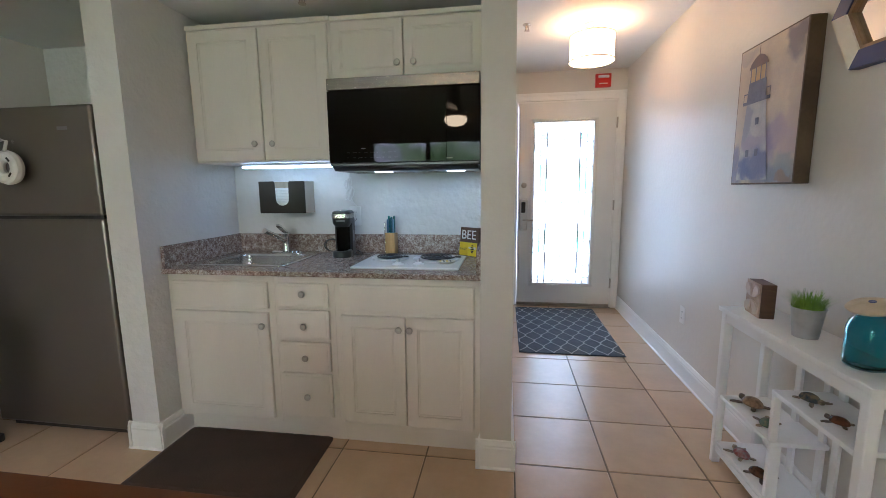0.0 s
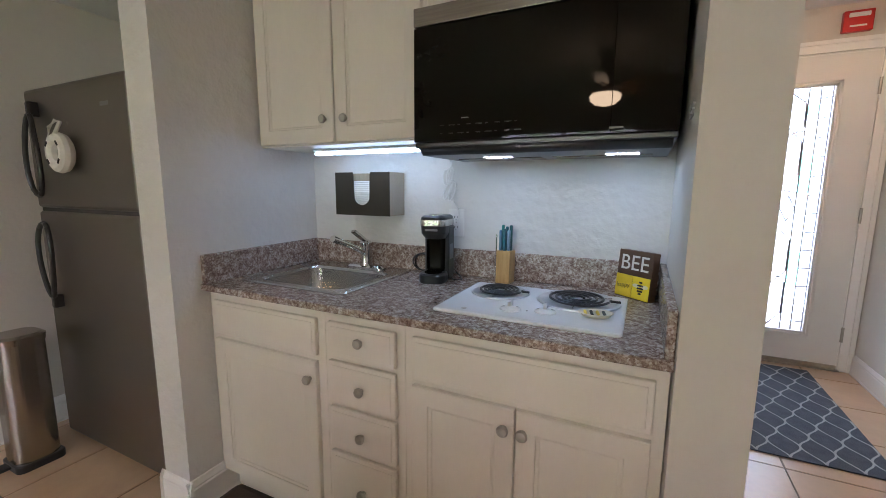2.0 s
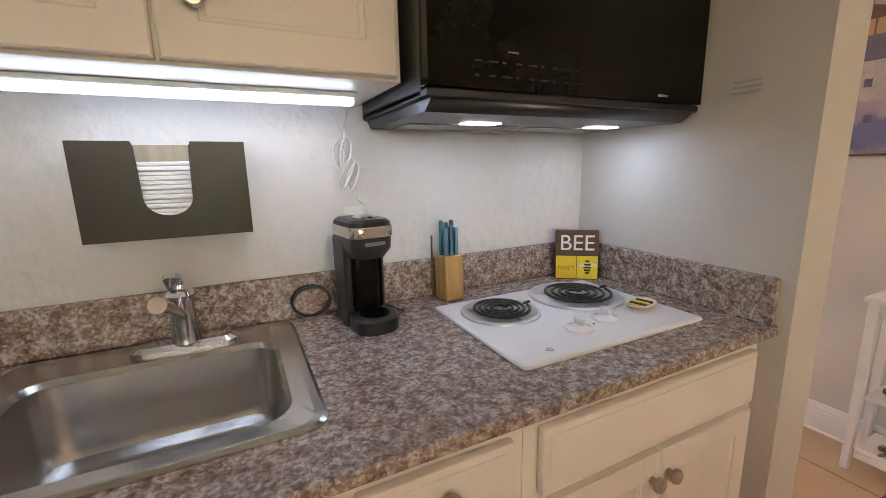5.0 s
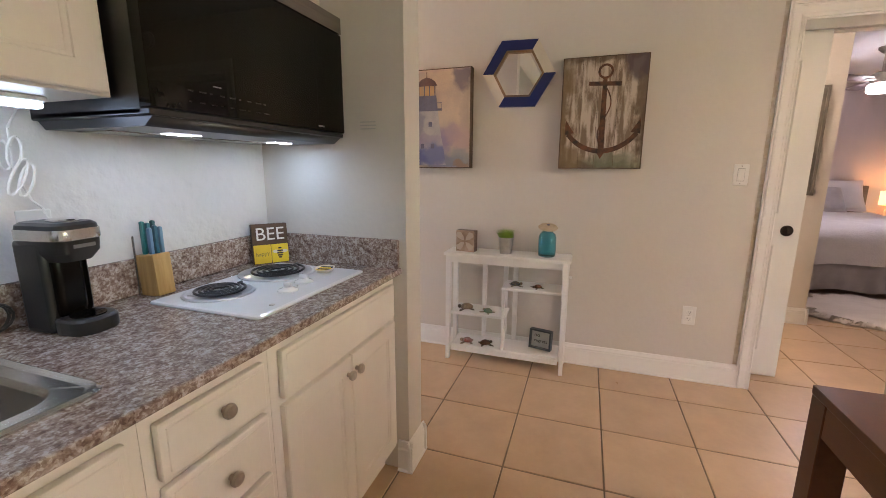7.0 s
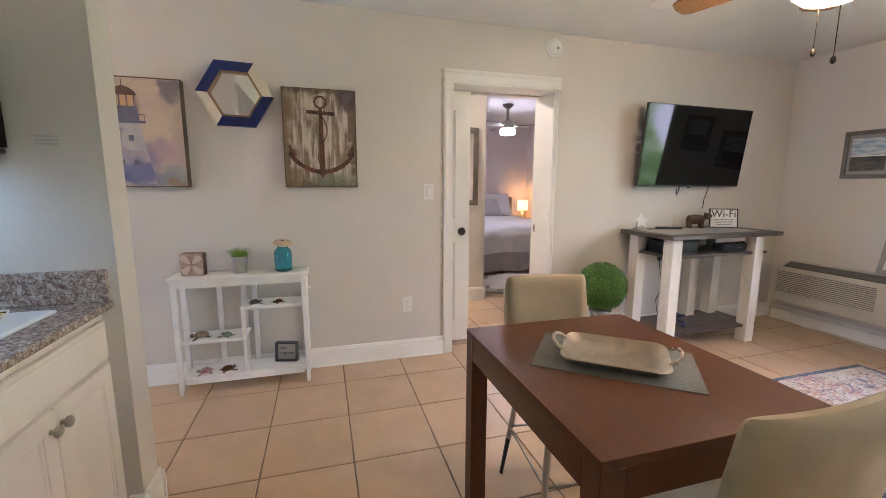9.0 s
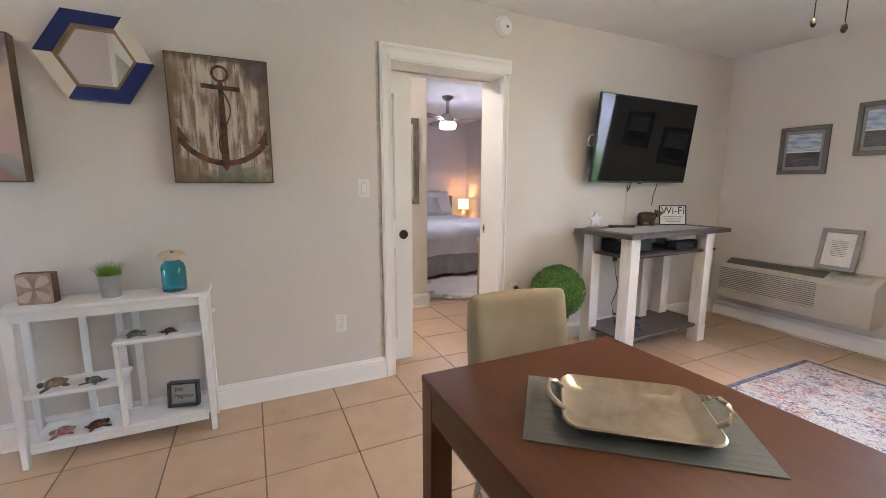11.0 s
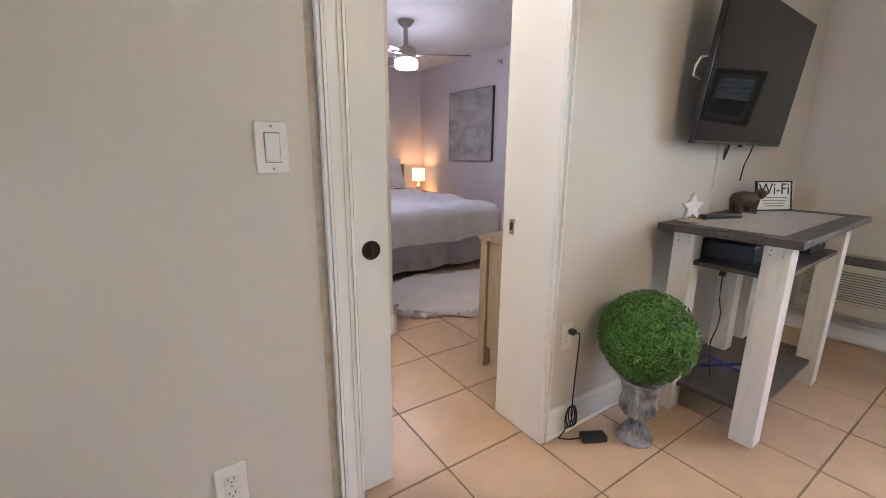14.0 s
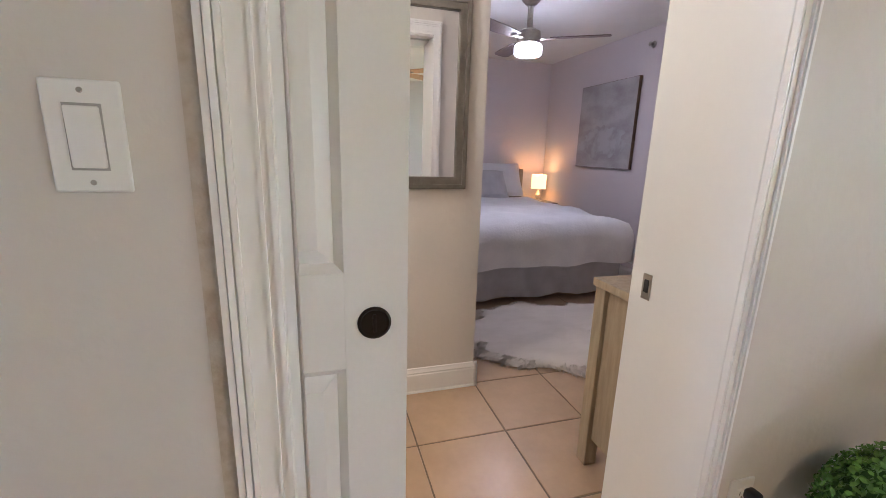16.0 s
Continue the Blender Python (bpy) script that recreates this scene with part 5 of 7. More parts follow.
# smoke detector
sd = thing("smoke_detector", pose(XW, -0.365, 2.255, 0, 0, -90), "round white smoke detector high on the wall", "smoke detector")
part("base", Shape().lathe([(0.066, 0), (0.066, 0.012), (0.060, 0.018)], 32, (0, 0, 0), pose(0, 0, 0, 90, 0, 0).to_3x3()), WHITE, sd)
part("cover", Shape().lathe([(0.054, 0.017), (0.052, 0.030), (0.042, 0.038), (0.015, 0.040)], 32, (0, 0, 0), pose(0, 0, 0, 90, 0, 0).to_3x3()), WHITE, sd)
part("test_button", Shape().lathe([(0.010, 0.039), (0.009, 0.043)], 16, (0.012, 0, -0.008), pose(0, 0, 0, 90, 0, 0).to_3x3()), LABELGREY, sd)
solid("ceiling_speaker", Shape().lathe([(0.085, 0), (0.083, -0.008), (0.06, -0.011)], 32), WHITE, "round flat white ceiling plate", "ceiling plate", pose(0.55, -0.75, H))

# ---- white shelf ----
sf = thing("shelf_unit", pose(XW - 0.016, 2.178, 0, 0, 0, -90), "white wooden console shelf with staggered shelves", "shelf unit")
SW, SD, SH = 0.750, 0.198, 0.722   # local x along the wall, local -y into the room
part("top", Shape().box(-0.012, SW + 0.012, -SD - 0.010, 0, SH - 0.020, SH, 0.004, 2), SHELFW, sf)
part("apron", Shape().box(0.03, SW - 0.03, -SD + 0.004, -SD + 0.018, SH - 0.062, SH - 0.02), SHELFW, sf)
for x0 in (0.0, SW - 0.034):
    for yb in (-SD, -0.034):
        leg = Shape().box(x0, x0 + 0.034, yb, yb + 0.034, 0.0, SH - 0.02, 0.003, 1)
        for v in leg.bm.verts:
            if v.co.z < 0.05:
                v.co.x += (0.010 if v.co.x < x0 + 0.017 else 0) if x0 else (-0.010 if v.co.x > x0 + 0.017 else 0)
        part("leg", leg, SHELFW, sf)
    part("side_rail", Shape().box(x0 + 0.006, x0 + 0.028, -SD + 0.03, -0.03, SH - 0.062, SH - 0.02), SHELFW, sf)
part("shelf", Shape().box(0.0345, SW - 0.0345, -SD + 0.004, -0.003, 0.093, 0.113, 0.003, 1), SHELFW, sf)
part("shelf_apron", Shape().box(0.0345, SW - 0.0345, -SD + 0.004, -SD + 0.018, 0.065, 0.093), SHELFW, sf)
part("shelf", Shape().box(0.0345, 0.385, -SD + 0.004, -0.003, 0.315, 0.333, 0.003, 1), SHELFW, sf)
part("shelf", Shape().box(0.362, SW - 0.0345, -SD + 0.004, -0.003, 0.505, 0.523, 0.003, 1), SHELFW, sf)
part("divider", Shape().box(0.366, 0.384, -SD + 0.006, -SD + 0.045, 0.113, 0.315, 0.002, 1), SHELFW, sf)
part("divider", Shape().box(0.364, 0.382, -SD + 0.006, -SD + 0.03, 0.333, 0.505, 0.002, 1), SHELFW, sf)
for x in (0.20, 0.34, 0.405):
    part("back_slat", Shape().box(x, x + 0.03, -0.016, -0.004, 0.113, SH - 0.02, 0.002, 1), SHELFW, sf)
part("side_peg", Shape().cyl((SW - 0.002, -0.024, 0.58), (SW + 0.018, -0.024, 0.58), 0.007, 0.010, 14), SHELFW, sf, "small white peg")
SHELF = sf.matrix_world


def on_shelf(x, y, z, turn=0):
    return SHELF @ pose(x, y, z, 0, 0, turn)


SHELLW = mat("pale_carved_wood", (0.45, 0.33, 0.25), 0.6, col2=(0.30, 0.20, 0.14), var=14, bump=0.3, bscale=80)
wb = thing("wooden_block", on_shelf(0.115, -0.115, SH, -8), "square wooden block with a carved crossed relief", "decoration")
part("block", Shape().box(-0.062, 0.062, -0.025, 0.025, 0.0, 0.135, 0.002, 1), BROWN, wb)
part("face", Shape().box(-0.062, 0.062, -0.030, -0.0245, 0.0, 0.135, 0.002, 1), SHELLW, wb)
for a in (45, 135, 225, 315):
    petal = Shape().prism([(0.008, 0), (0.03, 0.014), (0.062, 0.020), (0.075, 0.0), (0.062, -0.020), (0.03, -0.014)], 0, 0.007, pose(0, -0.029, 0.0675, 90, 0, 0) @ pose(0, 0, 0, 0, 0, a))
    part("carved_petal", petal, mat("whitewashed_carving", (0.55, 0.45, 0.37), 0.6) if a == 45 else bpy.data.materials["whitewashed_carving"], wb)

GALV = mat("galvanised_tin", (0.55, 0.56, 0.56), 0.35, 0.9, col2=(0.42, 0.43, 0.43), var=16, bump=0.1, bscale=40)
GRASSG = mat("artificial_grass", (0.21, 0.38, 0.03), 0.6, col2=(0.09, 0.20, 0.018), var=25)
pp = thing("potted_grass", on_shelf(0.365, -0.11, SH), "small artificial grass plant in a tin pot", "potted plant")
part("pot", Shape().lathe([(0.036, 0), (0.047, 0.098), (0.050, 0.102), (0.048, 0.104), (0.044, 0.100), (0.042, 0.085)], 36), GALV, pp, "galvanised tin pot")
part("soil", Shape().lathe([(0.042, 0.084), (0.042, 0.088)], 24), mat("dark_moss", (0.05, 0.08, 0.02), 0.9), pp)
rnd = random.Random(5)
sh = Shape()
for k in range(330):
    a, r = rnd.uniform(0, 6.283), 0.040 * math.sqrt(rnd.random())
    lean, ht = rnd.uniform(0.15, 0.95) * (0.35 + r / 0.04), rnd.uniform(0.045, 0.085)
    bx_, by_ = r * math.cos(a), r * math.sin(a)
    b = a + rnd.uniform(-0.7, 0.7)
    px_, py_ = -math.sin(b) * 0.0022, math.cos(b) * 0.0022
    rows = []
    for f in (0, 0.5, 0.85, 1.0):
        q = (bx_ + math.cos(b) * lean * ht * f * f * 0.75, by_ + math.sin(b) * lean * ht * f * f * 0.75, 0.086 + ht * f * (1 - 0.18 * lean * f))
        w = 1 - f * 0.95
        rows.append((sh.bm.verts.new((q[0] - px_ * w, q[1] - py_ * w, q[2])), sh.bm.verts.new((q[0] + px_ * w, q[1] + py_ * w, q[2]))))
    for (a0, a1), (b0, b1) in zip(rows, rows[1:]):
        sh.bm.faces.new((a0, a1, b1, b0))
tagged(part("grass", sh, GRASSG, pp, "bright green grass blades"), kind="stuff")

TEAL = glass("teal_glass", (0.20, 0.60, 0.70), 0.04)
bb = thing("glass_bottle", on_shelf(0.615, -0.115, SH), "teal glass jar topped with a pale sand dollar", "jar")
part("jar", Shape().lathe([(0.040, 0), (0.050, 0.006), (0.052, 0.02), (0.052, 0.115), (0.046, 0.135), (0.032, 0.148), (0.031, 0.160), (0.035, 0.163), (0.034, 0.168), (0.029, 0.167), (0.028, 0.150), (0.042, 0.132), (0.048, 0.112), (0.048, 0.02), (0.036, 0.007)], 40), TEAL, bb)
dollar = part("sand_dollar", Shape().lathe([(0.030, 0), (0.054, 0.006), (0.058, 0.012), (0.050, 0.020), (0.02, 0.026), (0.003, 0.027)], 36), mat("sand_dollar_shell", (0.62, 0.50, 0.36), 0.7, col2=(0.50, 0.38, 0.25), var=18, bump=0.3, bscale=90), bb, "pale sand dollar lid", pose(0, 0, 0.166, 14, 4, 0))
part("blue_dot", Shape().lathe([(0.009, 0.025), (0.008, 0.029)], 16), NAVY, dollar)

def turtle(m, shell, skin, size, label):
    t = thing("turtle_figurine", m @ Matrix.Scale(size * 0.76, 4), label, "figurine", "turtle figurines")
    prof = [(0.040, 0.006), (0.042, 0.012), (0.037, 0.024), (0.027, 0.034), (0.014, 0.040), (0.003, 0.041)]
    part("shell", Shape().lathe(prof, 20, (0, 0, 0), Matrix.Diagonal((1.15, 0.9, 1))), shell, t)
    sh = Shape()
    sh.lathe([(0.004, -0.014), (0.012, -0.008), (0.014, 0.0), (0.011, 0.010), (0.004, 0.014)], 12, (0.056, 0, 0.018))
    part("head", sh, skin, t)
    for sx, sy, a, l in ((0.03, 1, 55, 0.050), (0.03, -1, -55, 0.050), (-0.03, 1, 130, 0.030), (-0.03, -1, -130, 0.030)):
        part("flipper", Shape().prism([(0, -0.009), (l * 0.6, -0.011), (l, -0.003), (l, 0.004), (l * 0.6, 0.009), (0, 0.009)], 0.001, 0.007, pose(sx, sy * 0.026, 0, 0, 0, a)), skin, t)
    return t


TS1 = mat("tan_shell", (0.30, 0.21, 0.12), 0.35, col2=(0.10, 0.06, 0.03), var=45)
TS2 = mat("green_shell", (0.06, 0.14, 0.11), 0.25, col2=(0.20, 0.20, 0.12), var=45)
TS3 = mat("navy_shell", (0.03, 0.06, 0.09), 0.25, col2=(0.20, 0.17, 0.11), var=45)
TS4 = mat("brown_shell", (0.13, 0.055, 0.025), 0.25, col2=(0.04, 0.02, 0.012), var=45)
TS5 = mat("red_silver_shell", (0.35, 0.07, 0.05), 0.25, 0.3, col2=(0.45, 0.43, 0.42), var=45)
TSK = mat("pale_turtle_skin", (0.34, 0.28, 0.20), 0.5, col2=(0.12, 0.09, 0.06), var=60)
TSD = mat("dark_turtle_skin", (0.05, 0.035, 0.025), 0.45, col2=(0.12, 0.09, 0.06), var=60)
turtle(on_shelf(0.12, -0.11, 0.333, 200), TS1, TSD, 1.15, "tan and brown turtle figurine on the white shelf")
turtle(on_shelf(0.27, -0.14, 0.333, 150), TS2, TSK, 0.85, "glossy green turtle figurine on the white shelf")
turtle(on_shelf(0.435, -0.12, 0.523, 20), TS3, TSK, 0.85, "navy turtle figurine on the upper shelf")
turtle(on_shelf(0.575, -0.13, 0.523, 215), TS4, TSD, 0.70, "small dark brown turtle figurine")
turtle(on_shelf(0.135, -0.14, 0.113, 190), TS5, TSK, 0.95, "red and silver turtle figurine on the bottom shelf")
turtle(on_shelf(0.255, -0.14, 0.113, 30), TS4, TSD, 0.95, "glossy brown turtle figurine on the bottom shelf")
SLATE = mat("slate_blue_wood", (0.055, 0.075, 0.095), 0.5, col2=(0.04, 0.055, 0.07), var=10)
ns = thing("box_sign", on_shelf(0.605, -0.085, 0.1132, -14) @ pose(0, 0, 0, -6, 0, 0), "blue box frame sign reading no regrets", "sign")
part("box_frame", Shape().box(-0.070, 0.070, -0.03, 0.01, 0, 0.010).box(-0.070, 0.070, -0.03, 0.01, 0.115, 0.125).box(-0.070, -0.060, -0.03, 0.01, 0.0101, 0.1149).box(0.060, 0.070, -0.03, 0.01, 0.0101, 0.1149), SLATE, ns)
part("panel", Shape().box(-0.0599, 0.0599, -0.008, 0.004, 0.0101, 0.1149), mat("pale_sign_board", (0.62, 0.64, 0.62), 0.6), ns, "pale board")
text("lettering", "no", 0.036, INK, ns, pose(-0.025, -0.0095, 0.085, 90, 0, 0))
text("lettering", "regrets", 0.030, INK, ns, pose(0.0, -0.0095, 0.050, 90, 0, 0))


# ---- dining table and chairs ----
tb_ = thing("dining_table", pose(-0.715, 0.498, 0), "dark cherry wooden dining table with square legs", "table")
TX, TY, TZ = 0.380, 0.330, 0.748
part("tabletop", Shape().box(-TX, TX, -TY, TY, TZ - 0.022, TZ, 0.002, 2), CHERRY, tb_)
for s in (-1, 1):
    part("apron", Shape().box(-TX + 0.062, TX - 0.062, s * TY - 0.02 * (s > 0), s * TY + 0.02 * (s < 0), TZ - 0.10, TZ - 0.0225, 0.001, 1, pose(0, -s * 0.003, 0)), CHERRY, tb_)
    part("apron", Shape().box(s * TX - 0.02 * (s > 0), s * TX + 0.02 * (s < 0), -TY + 0.062, TY - 0.062, TZ - 0.10, TZ - 0.0225, 0.001, 1, pose(-s * 0.003, 0, 0)), CHERRY, tb_)
    for q in (-1, 1):
        x, y = s * (TX - 0.031), q * (TY - 0.031)
        part("leg", Shape().box(x - 0.030, x + 0.030, y - 0.030, y + 0.030, 0, TZ - 0.0223, 0.002, 1), CHERRY, tb_)
MATG = mat("woven_grey_placemat", (0.22, 0.22, 0.20), 0.85, col2=(0.17, 0.17, 0.155), var=9, stretch=(1, 30, 1), bump=0.5, bscale=200)
MP = pose(-0.708, 0.495, TZ, 0, 0, 51)
solid("placemat", Shape().box(-0.222, 0.222, -0.140, 0.140, 0.0004, 0.003, 0.001, 1), MATG, "grey woven placemat on the dining table", "placemat", MP)
HAMM = mat("hammered_silver", (0.55, 0.48, 0.38), 0.30, 0.9, col2=(0.40, 0.34, 0.26), var=12, bump=0.35, bscale=45)
tr = thing("serving_tray", MP @ pose(0.0, 0.0, 0.003) @ Matrix.Diagonal((0.84, 1.06, 0.82, 1.0)), "hammered silver serving tray with looped handles", "tray")
rr_ = lambda w, h, r: rounded(-w, w, -h, h, r)
part("tray_body", loft(Shape(), [(rr_(0.135, 0.075, 0.03), 0.0), (rr_(0.15, 0.09, 0.035), 0.004), (rr_(0.172, 0.108, 0.04), 0.028), (rr_(0.176, 0.112, 0.042), 0.030), (rr_(0.172, 0.108, 0.04), 0.033), (rr_(0.148, 0.088, 0.035), 0.012), (rr_(0.13, 0.07, 0.03), 0.010)]), HAMM, tr)
part("tray_foot", Shape().box(-0.12, 0.12, -0.06, 0.06, 0.0, 0.003), HAMM, tr)
for s in (-1, 1):
    part("handle", Shape().tube([(s * 0.168, -0.045, 0.030), (s * 0.188, -0.045, 0.045), (s * 0.205, -0.030, 0.055), (s * 0.210, 0, 0.058), (s * 0.205, 0.030, 0.055), (s * 0.188, 0.045, 0.045), (s * 0.168, 0.045, 0.030)], 0.0065, 10), HAMM, tr)


def chair(m, label):
    """An upholstered shell chair that faces local -y."""
    c = thing("dining_chair", m, label, "chair", "chairs at the table")
    def shell(w, prof_in, prof_out):
        sh = Shape()
        rows = []
        for (y0, z0), (y1, z1), ww in zip(prof_in, prof_out, w):
            row = []
            ym, half = (y0 + y1) / 2, (y0 - y1) / 2
            us = [math.sin(math.pi / 2 * (-1 + 2 * k / 16)) for k in range(17)]
            for u in us:
                row.append(sh.bm.verts.new((u * ww, ym + 1.7 * half * math.sqrt(max(0.0, 1 - abs(u) ** 9)) - 0.020 * u * u, z0)))
            for u in us[-2:0:-1]:
                row.append(sh.bm.verts.new((u * ww, ym - 1.7 * half * math.sqrt(max(0.0, 1 - abs(u) ** 9)) - 0.020 * u * u, z1)))
            rows.append(row)
        for a, b in zip(rows, rows[1:]):
            for i in range(32):
                sh.bm.faces.new((a[i], a[(i + 1) % 32], b[(i + 1) % 32], b[i]))
        sh.bm.faces.new(rows[0])
        sh.bm.faces.new(list(reversed(rows[-1])))
        return sh
    win = [(0.175, 0.445), (0.185, 0.52), (0.195, 0.62), (0.207, 0.72), (0.219, 0.80), (0.223, 0.840), (0.228, 0.858), (0.233, 0.864)]
    wout = [(0.215, 0.44), (0.225, 0.52), (0.235, 0.62), (0.247, 0.72), (0.257, 0.80), (0.257, 0.840), (0.250, 0.858), (0.243, 0.866)]
    wid = [0.190, 0.205, 0.212, 0.213, 0.210, 0.206, 0.200, 0.190]
    b = part("backrest", shell(wid, win, wout), FABRIC, c)
    part("seat", loft(Shape(), [(rounded(-0.185, 0.185, -0.19, 0.21, 0.05), 0.405), (rounded(-0.205, 0.205, -0.21, 0.215, 0.06), 0.420), (rounded(-0.21, 0.21, -0.215, 0.218, 0.06), 0.445), (rounded(-0.20, 0.20, -0.205, 0.21, 0.06), 0.464), (rounded(-0.15, 0.15, -0.16, 0.17, 0.06), 0.470)]).box(-0.17, 0.17, -0.17, 0.19, 0.398, 0.408), FABRIC, c)
    feet = ((-0.205, -0.215), (0.205, -0.215), (-0.205, 0.215), (0.205, 0.215))
    for fx, fy in feet:
        a, bq = Vector((fx * 0.75, fy * 0.72, 0.40)), Vector((fx, fy, 0.0))
        mid = a.lerp(bq, 0.55)
        l = part("leg", Shape().cyl(bq, mid, 0.0085, 0.0125, 14), DARKLEG, c, "black tapered lower leg")
        part("upper_leg", Shape().cyl(mid, a, 0.0125, 0.0145, 14), NICKEL, l, "brushed metal upper leg")
    z = 0.23
    for s in (-1, 1):
        part("stretcher", Shape().cyl((s * 0.178, -0.186, z), (s * 0.178, 0.186, z), 0.005, None, 10), NICKEL, c)
        part("stretcher", Shape().cyl((-0.178, s * 0.186, z + 0.002), (0.178, s * 0.186, z + 0.002), 0.005, None, 10), NICKEL, c)
    return c


chair(pose(-0.400, 0.446, 0.0005, 0, 0, -96.5) @ Matrix.Diagonal((0.86, 1.0, 1.025, 1.0)), "beige upholstered chair with metal legs, tucked at the table end")
chair(pose(-0.985, 0.43, 0.0005, 0, 0, 90), "beige upholstered chair pulled up to the table")

# ---- television and console ----
tvm = pose(1.088, -1.675, 1.573, 0, 0, -87.5) @ pose(0, 0, 0, 6, 0, 0)
tv = thing("television", tvm, "black flat-screen television tilted down on a wall mount", "television")
part("cabinet", Shape().box(-0.560, 0.560, 0.0, 0.022, -0.322, 0.322, 0.003, 2).box(-0.38, 0.38, 0.022, 0.052, -0.28, 0.08, 0.008, 2), BLACK, tv)
part("screen", Shape().box(-0.553, 0.553, -0.0025, 0.001, -0.308, 0.315, 0.001, 1), mat("tv_glass", (0.005, 0.005, 0.006), 0.05, spec=0.19), tv, "glossy dark screen")
part("logo", Shape().box(-0.02, 0.02, -0.0032, 0.001, -0.318, -0.312), LABELGREY, tv)
part("sensor", Shape().box(-0.012, 0.012, 0.0, 0.016, -0.332, -0.3215, 0.002, 1), BLACK, tv)
part("mount_arm", Shape().box(-0.20, 0.20, 0.048, 0.062, -0.20, 0.12, 0.003, 1).box(-0.05, 0.05, 0.06, 0.140, -0.08, 0.02, 0.004, 1), DARKMETAL, tv)
part("cable", Shape().tube([(-0.10, 0.03, -0.28), (-0.10, 0.035, -0.36), (-0.088, 0.035, -0.395), (-0.075, 0.035, -0.36), (-0.078, 0.03, -0.30)], 0.005, 8), BLACK, tv, "short hanging black cable")
part("cable", Shape().tube([(0.26, 0.03, -0.28), (0.262, 0.04, -0.36), (0.255, 0.05, -0.44), (0.26, 0.05, -0.52)], 0.0035, 8), BLACK, tv)
part("cable", Shape().tube([(-0.53, 0.03, 0.03), (-0.57, 0.045, 0.02), (-0.582, 0.055, -0.015), (-0.57, 0.06, -0.05), (-0.52, 0.05, -0.06)], 0.0055, 8), WHITE, tv, "white looped cable")
solid("wall_cable", Shape().tube([(1.205, -1.62, 1.30), (1.209, -1.63, 1.1), (1.209, -1.61, 0.93), (1.209, -1.60, 0.6), (1.209, -1.62, 0.35)], 0.0035, 8), WHITE, "white cable hanging on the wall behind the console", "wall cable")

CM = pose(0.925, -1.62, 0, 0, 0, 2.0)
co = thing("console_table", CM, "farmhouse console table with white legs and dark top", "console table")
CX, CY, CH = 0.262, 0.565, 0.905
part("top_frame", Shape().box(-CX, CX, -CY, -CY + 0.085, CH - 0.032, CH, 0.003, 1).box(-CX, CX, CY - 0.085, CY, CH - 0.032, CH, 0.003, 1).box(-CX, -CX + 0.085, -CY + 0.085, CY - 0.085, CH - 0.032, CH, 0.003, 1).box(CX - 0.085, CX, -CY + 0.085, CY - 0.085, CH - 0.032, CH, 0.003, 1), GREYWOOD, co)
INSET = mat("grey_limewashed_board", (0.46, 0.44, 0.40), 0.5, col2=(0.36, 0.34, 0.31), var=5, stretch=(12, 1, 12), bump=0.1, bscale=70)
part("top_inset", Shape().box(-CX + 0.084, CX - 0.084, -CY + 0.084, CY - 0.084, CH - 0.030, CH - 0.003), INSET, co, "pale limewashed inset board")
part("upper_shelf", Shape().box(-CX + 0.06, CX - 0.045, -CY + 0.075, CY - 0.075, 0.725, 0.745, 0.002, 1), GREYWOOD, co)
part("lower_shelf", Shape().box(-CX + 0.07, CX - 0.04, -CY + 0.09, CY - 0.09, 0.120, 0.142, 0.002, 1), GREYWOOD, co)
for x, y in ((-0.175, 0.465), (-0.175, -0.375), (0.165, 0.465), (0.165, -0.375), (0.165, -0.12)):
    l = part("leg", Shape().box(x - 0.045, x + 0.045, y - 0.045, y + 0.045, 0, CH - 0.0325, 0.003, 1), WHITEWOOD, co, "white-painted square leg")
    if y > 0.4:
        for z in (CH - 0.055, CH - 0.075):
            part("screw", Shape().cyl((x - 0.02, y + 0.044, z), (x - 0.02, y + 0.0465, z), 0.004, None, 10).cyl((x + 0.02, y + 0.044, z), (x + 0.02, y + 0.0465, z), 0.004, None, 10), NICKEL, l)

on = lambda x, y, z, turn=0: CM @ pose(x, y, z, 0, 0, turn)
star = []
for k in range(10):
    r = 0.055 if k % 2 == 0 else 0.025
    star.append((r * math.sin(2 * math.pi * k / 10), 0.052 + r * math.cos(2 * math.pi * k / 10)))
so = thing("star_ornament", on(0.185, 0.43, CH, -108) @ Matrix.Scale(1.15, 4), "small white star ornament on a flat base", "ornament")
part("star", Shape().prism(star, -0.008, 0.008, pose(0, 0, 0.008, 90, 0, 0)), WHITE, so)
part("stand", Shape().box(-0.04, 0.04, -0.03, 0.03, 0, 0.010, 0.003, 1), LIGHTWOOD, so)
rc = thing("remote_control", on(0.155, 0.17, CH, -28), "long black remote control on the console table", "remote control")
part("remote_body", Shape().box(-0.022, 0.022, -0.10, 0.10, 0, 0.018, 0.006, 2), BLACK, rc)
for k in range(6):
    part("button", Shape().box(-0.012, 0.012, -0.08 + 0.024 * k, -0.068 + 0.024 * k, 0.0175, 0.0195, 0.001, 1), LABELGREY, rc)
BEARM = mat("carved_brown_bear", (0.085, 0.045, 0.022), 0.5, col2=(0.05, 0.026, 0.013), var=20, bump=0.4, bscale=90)
sh = Shape()
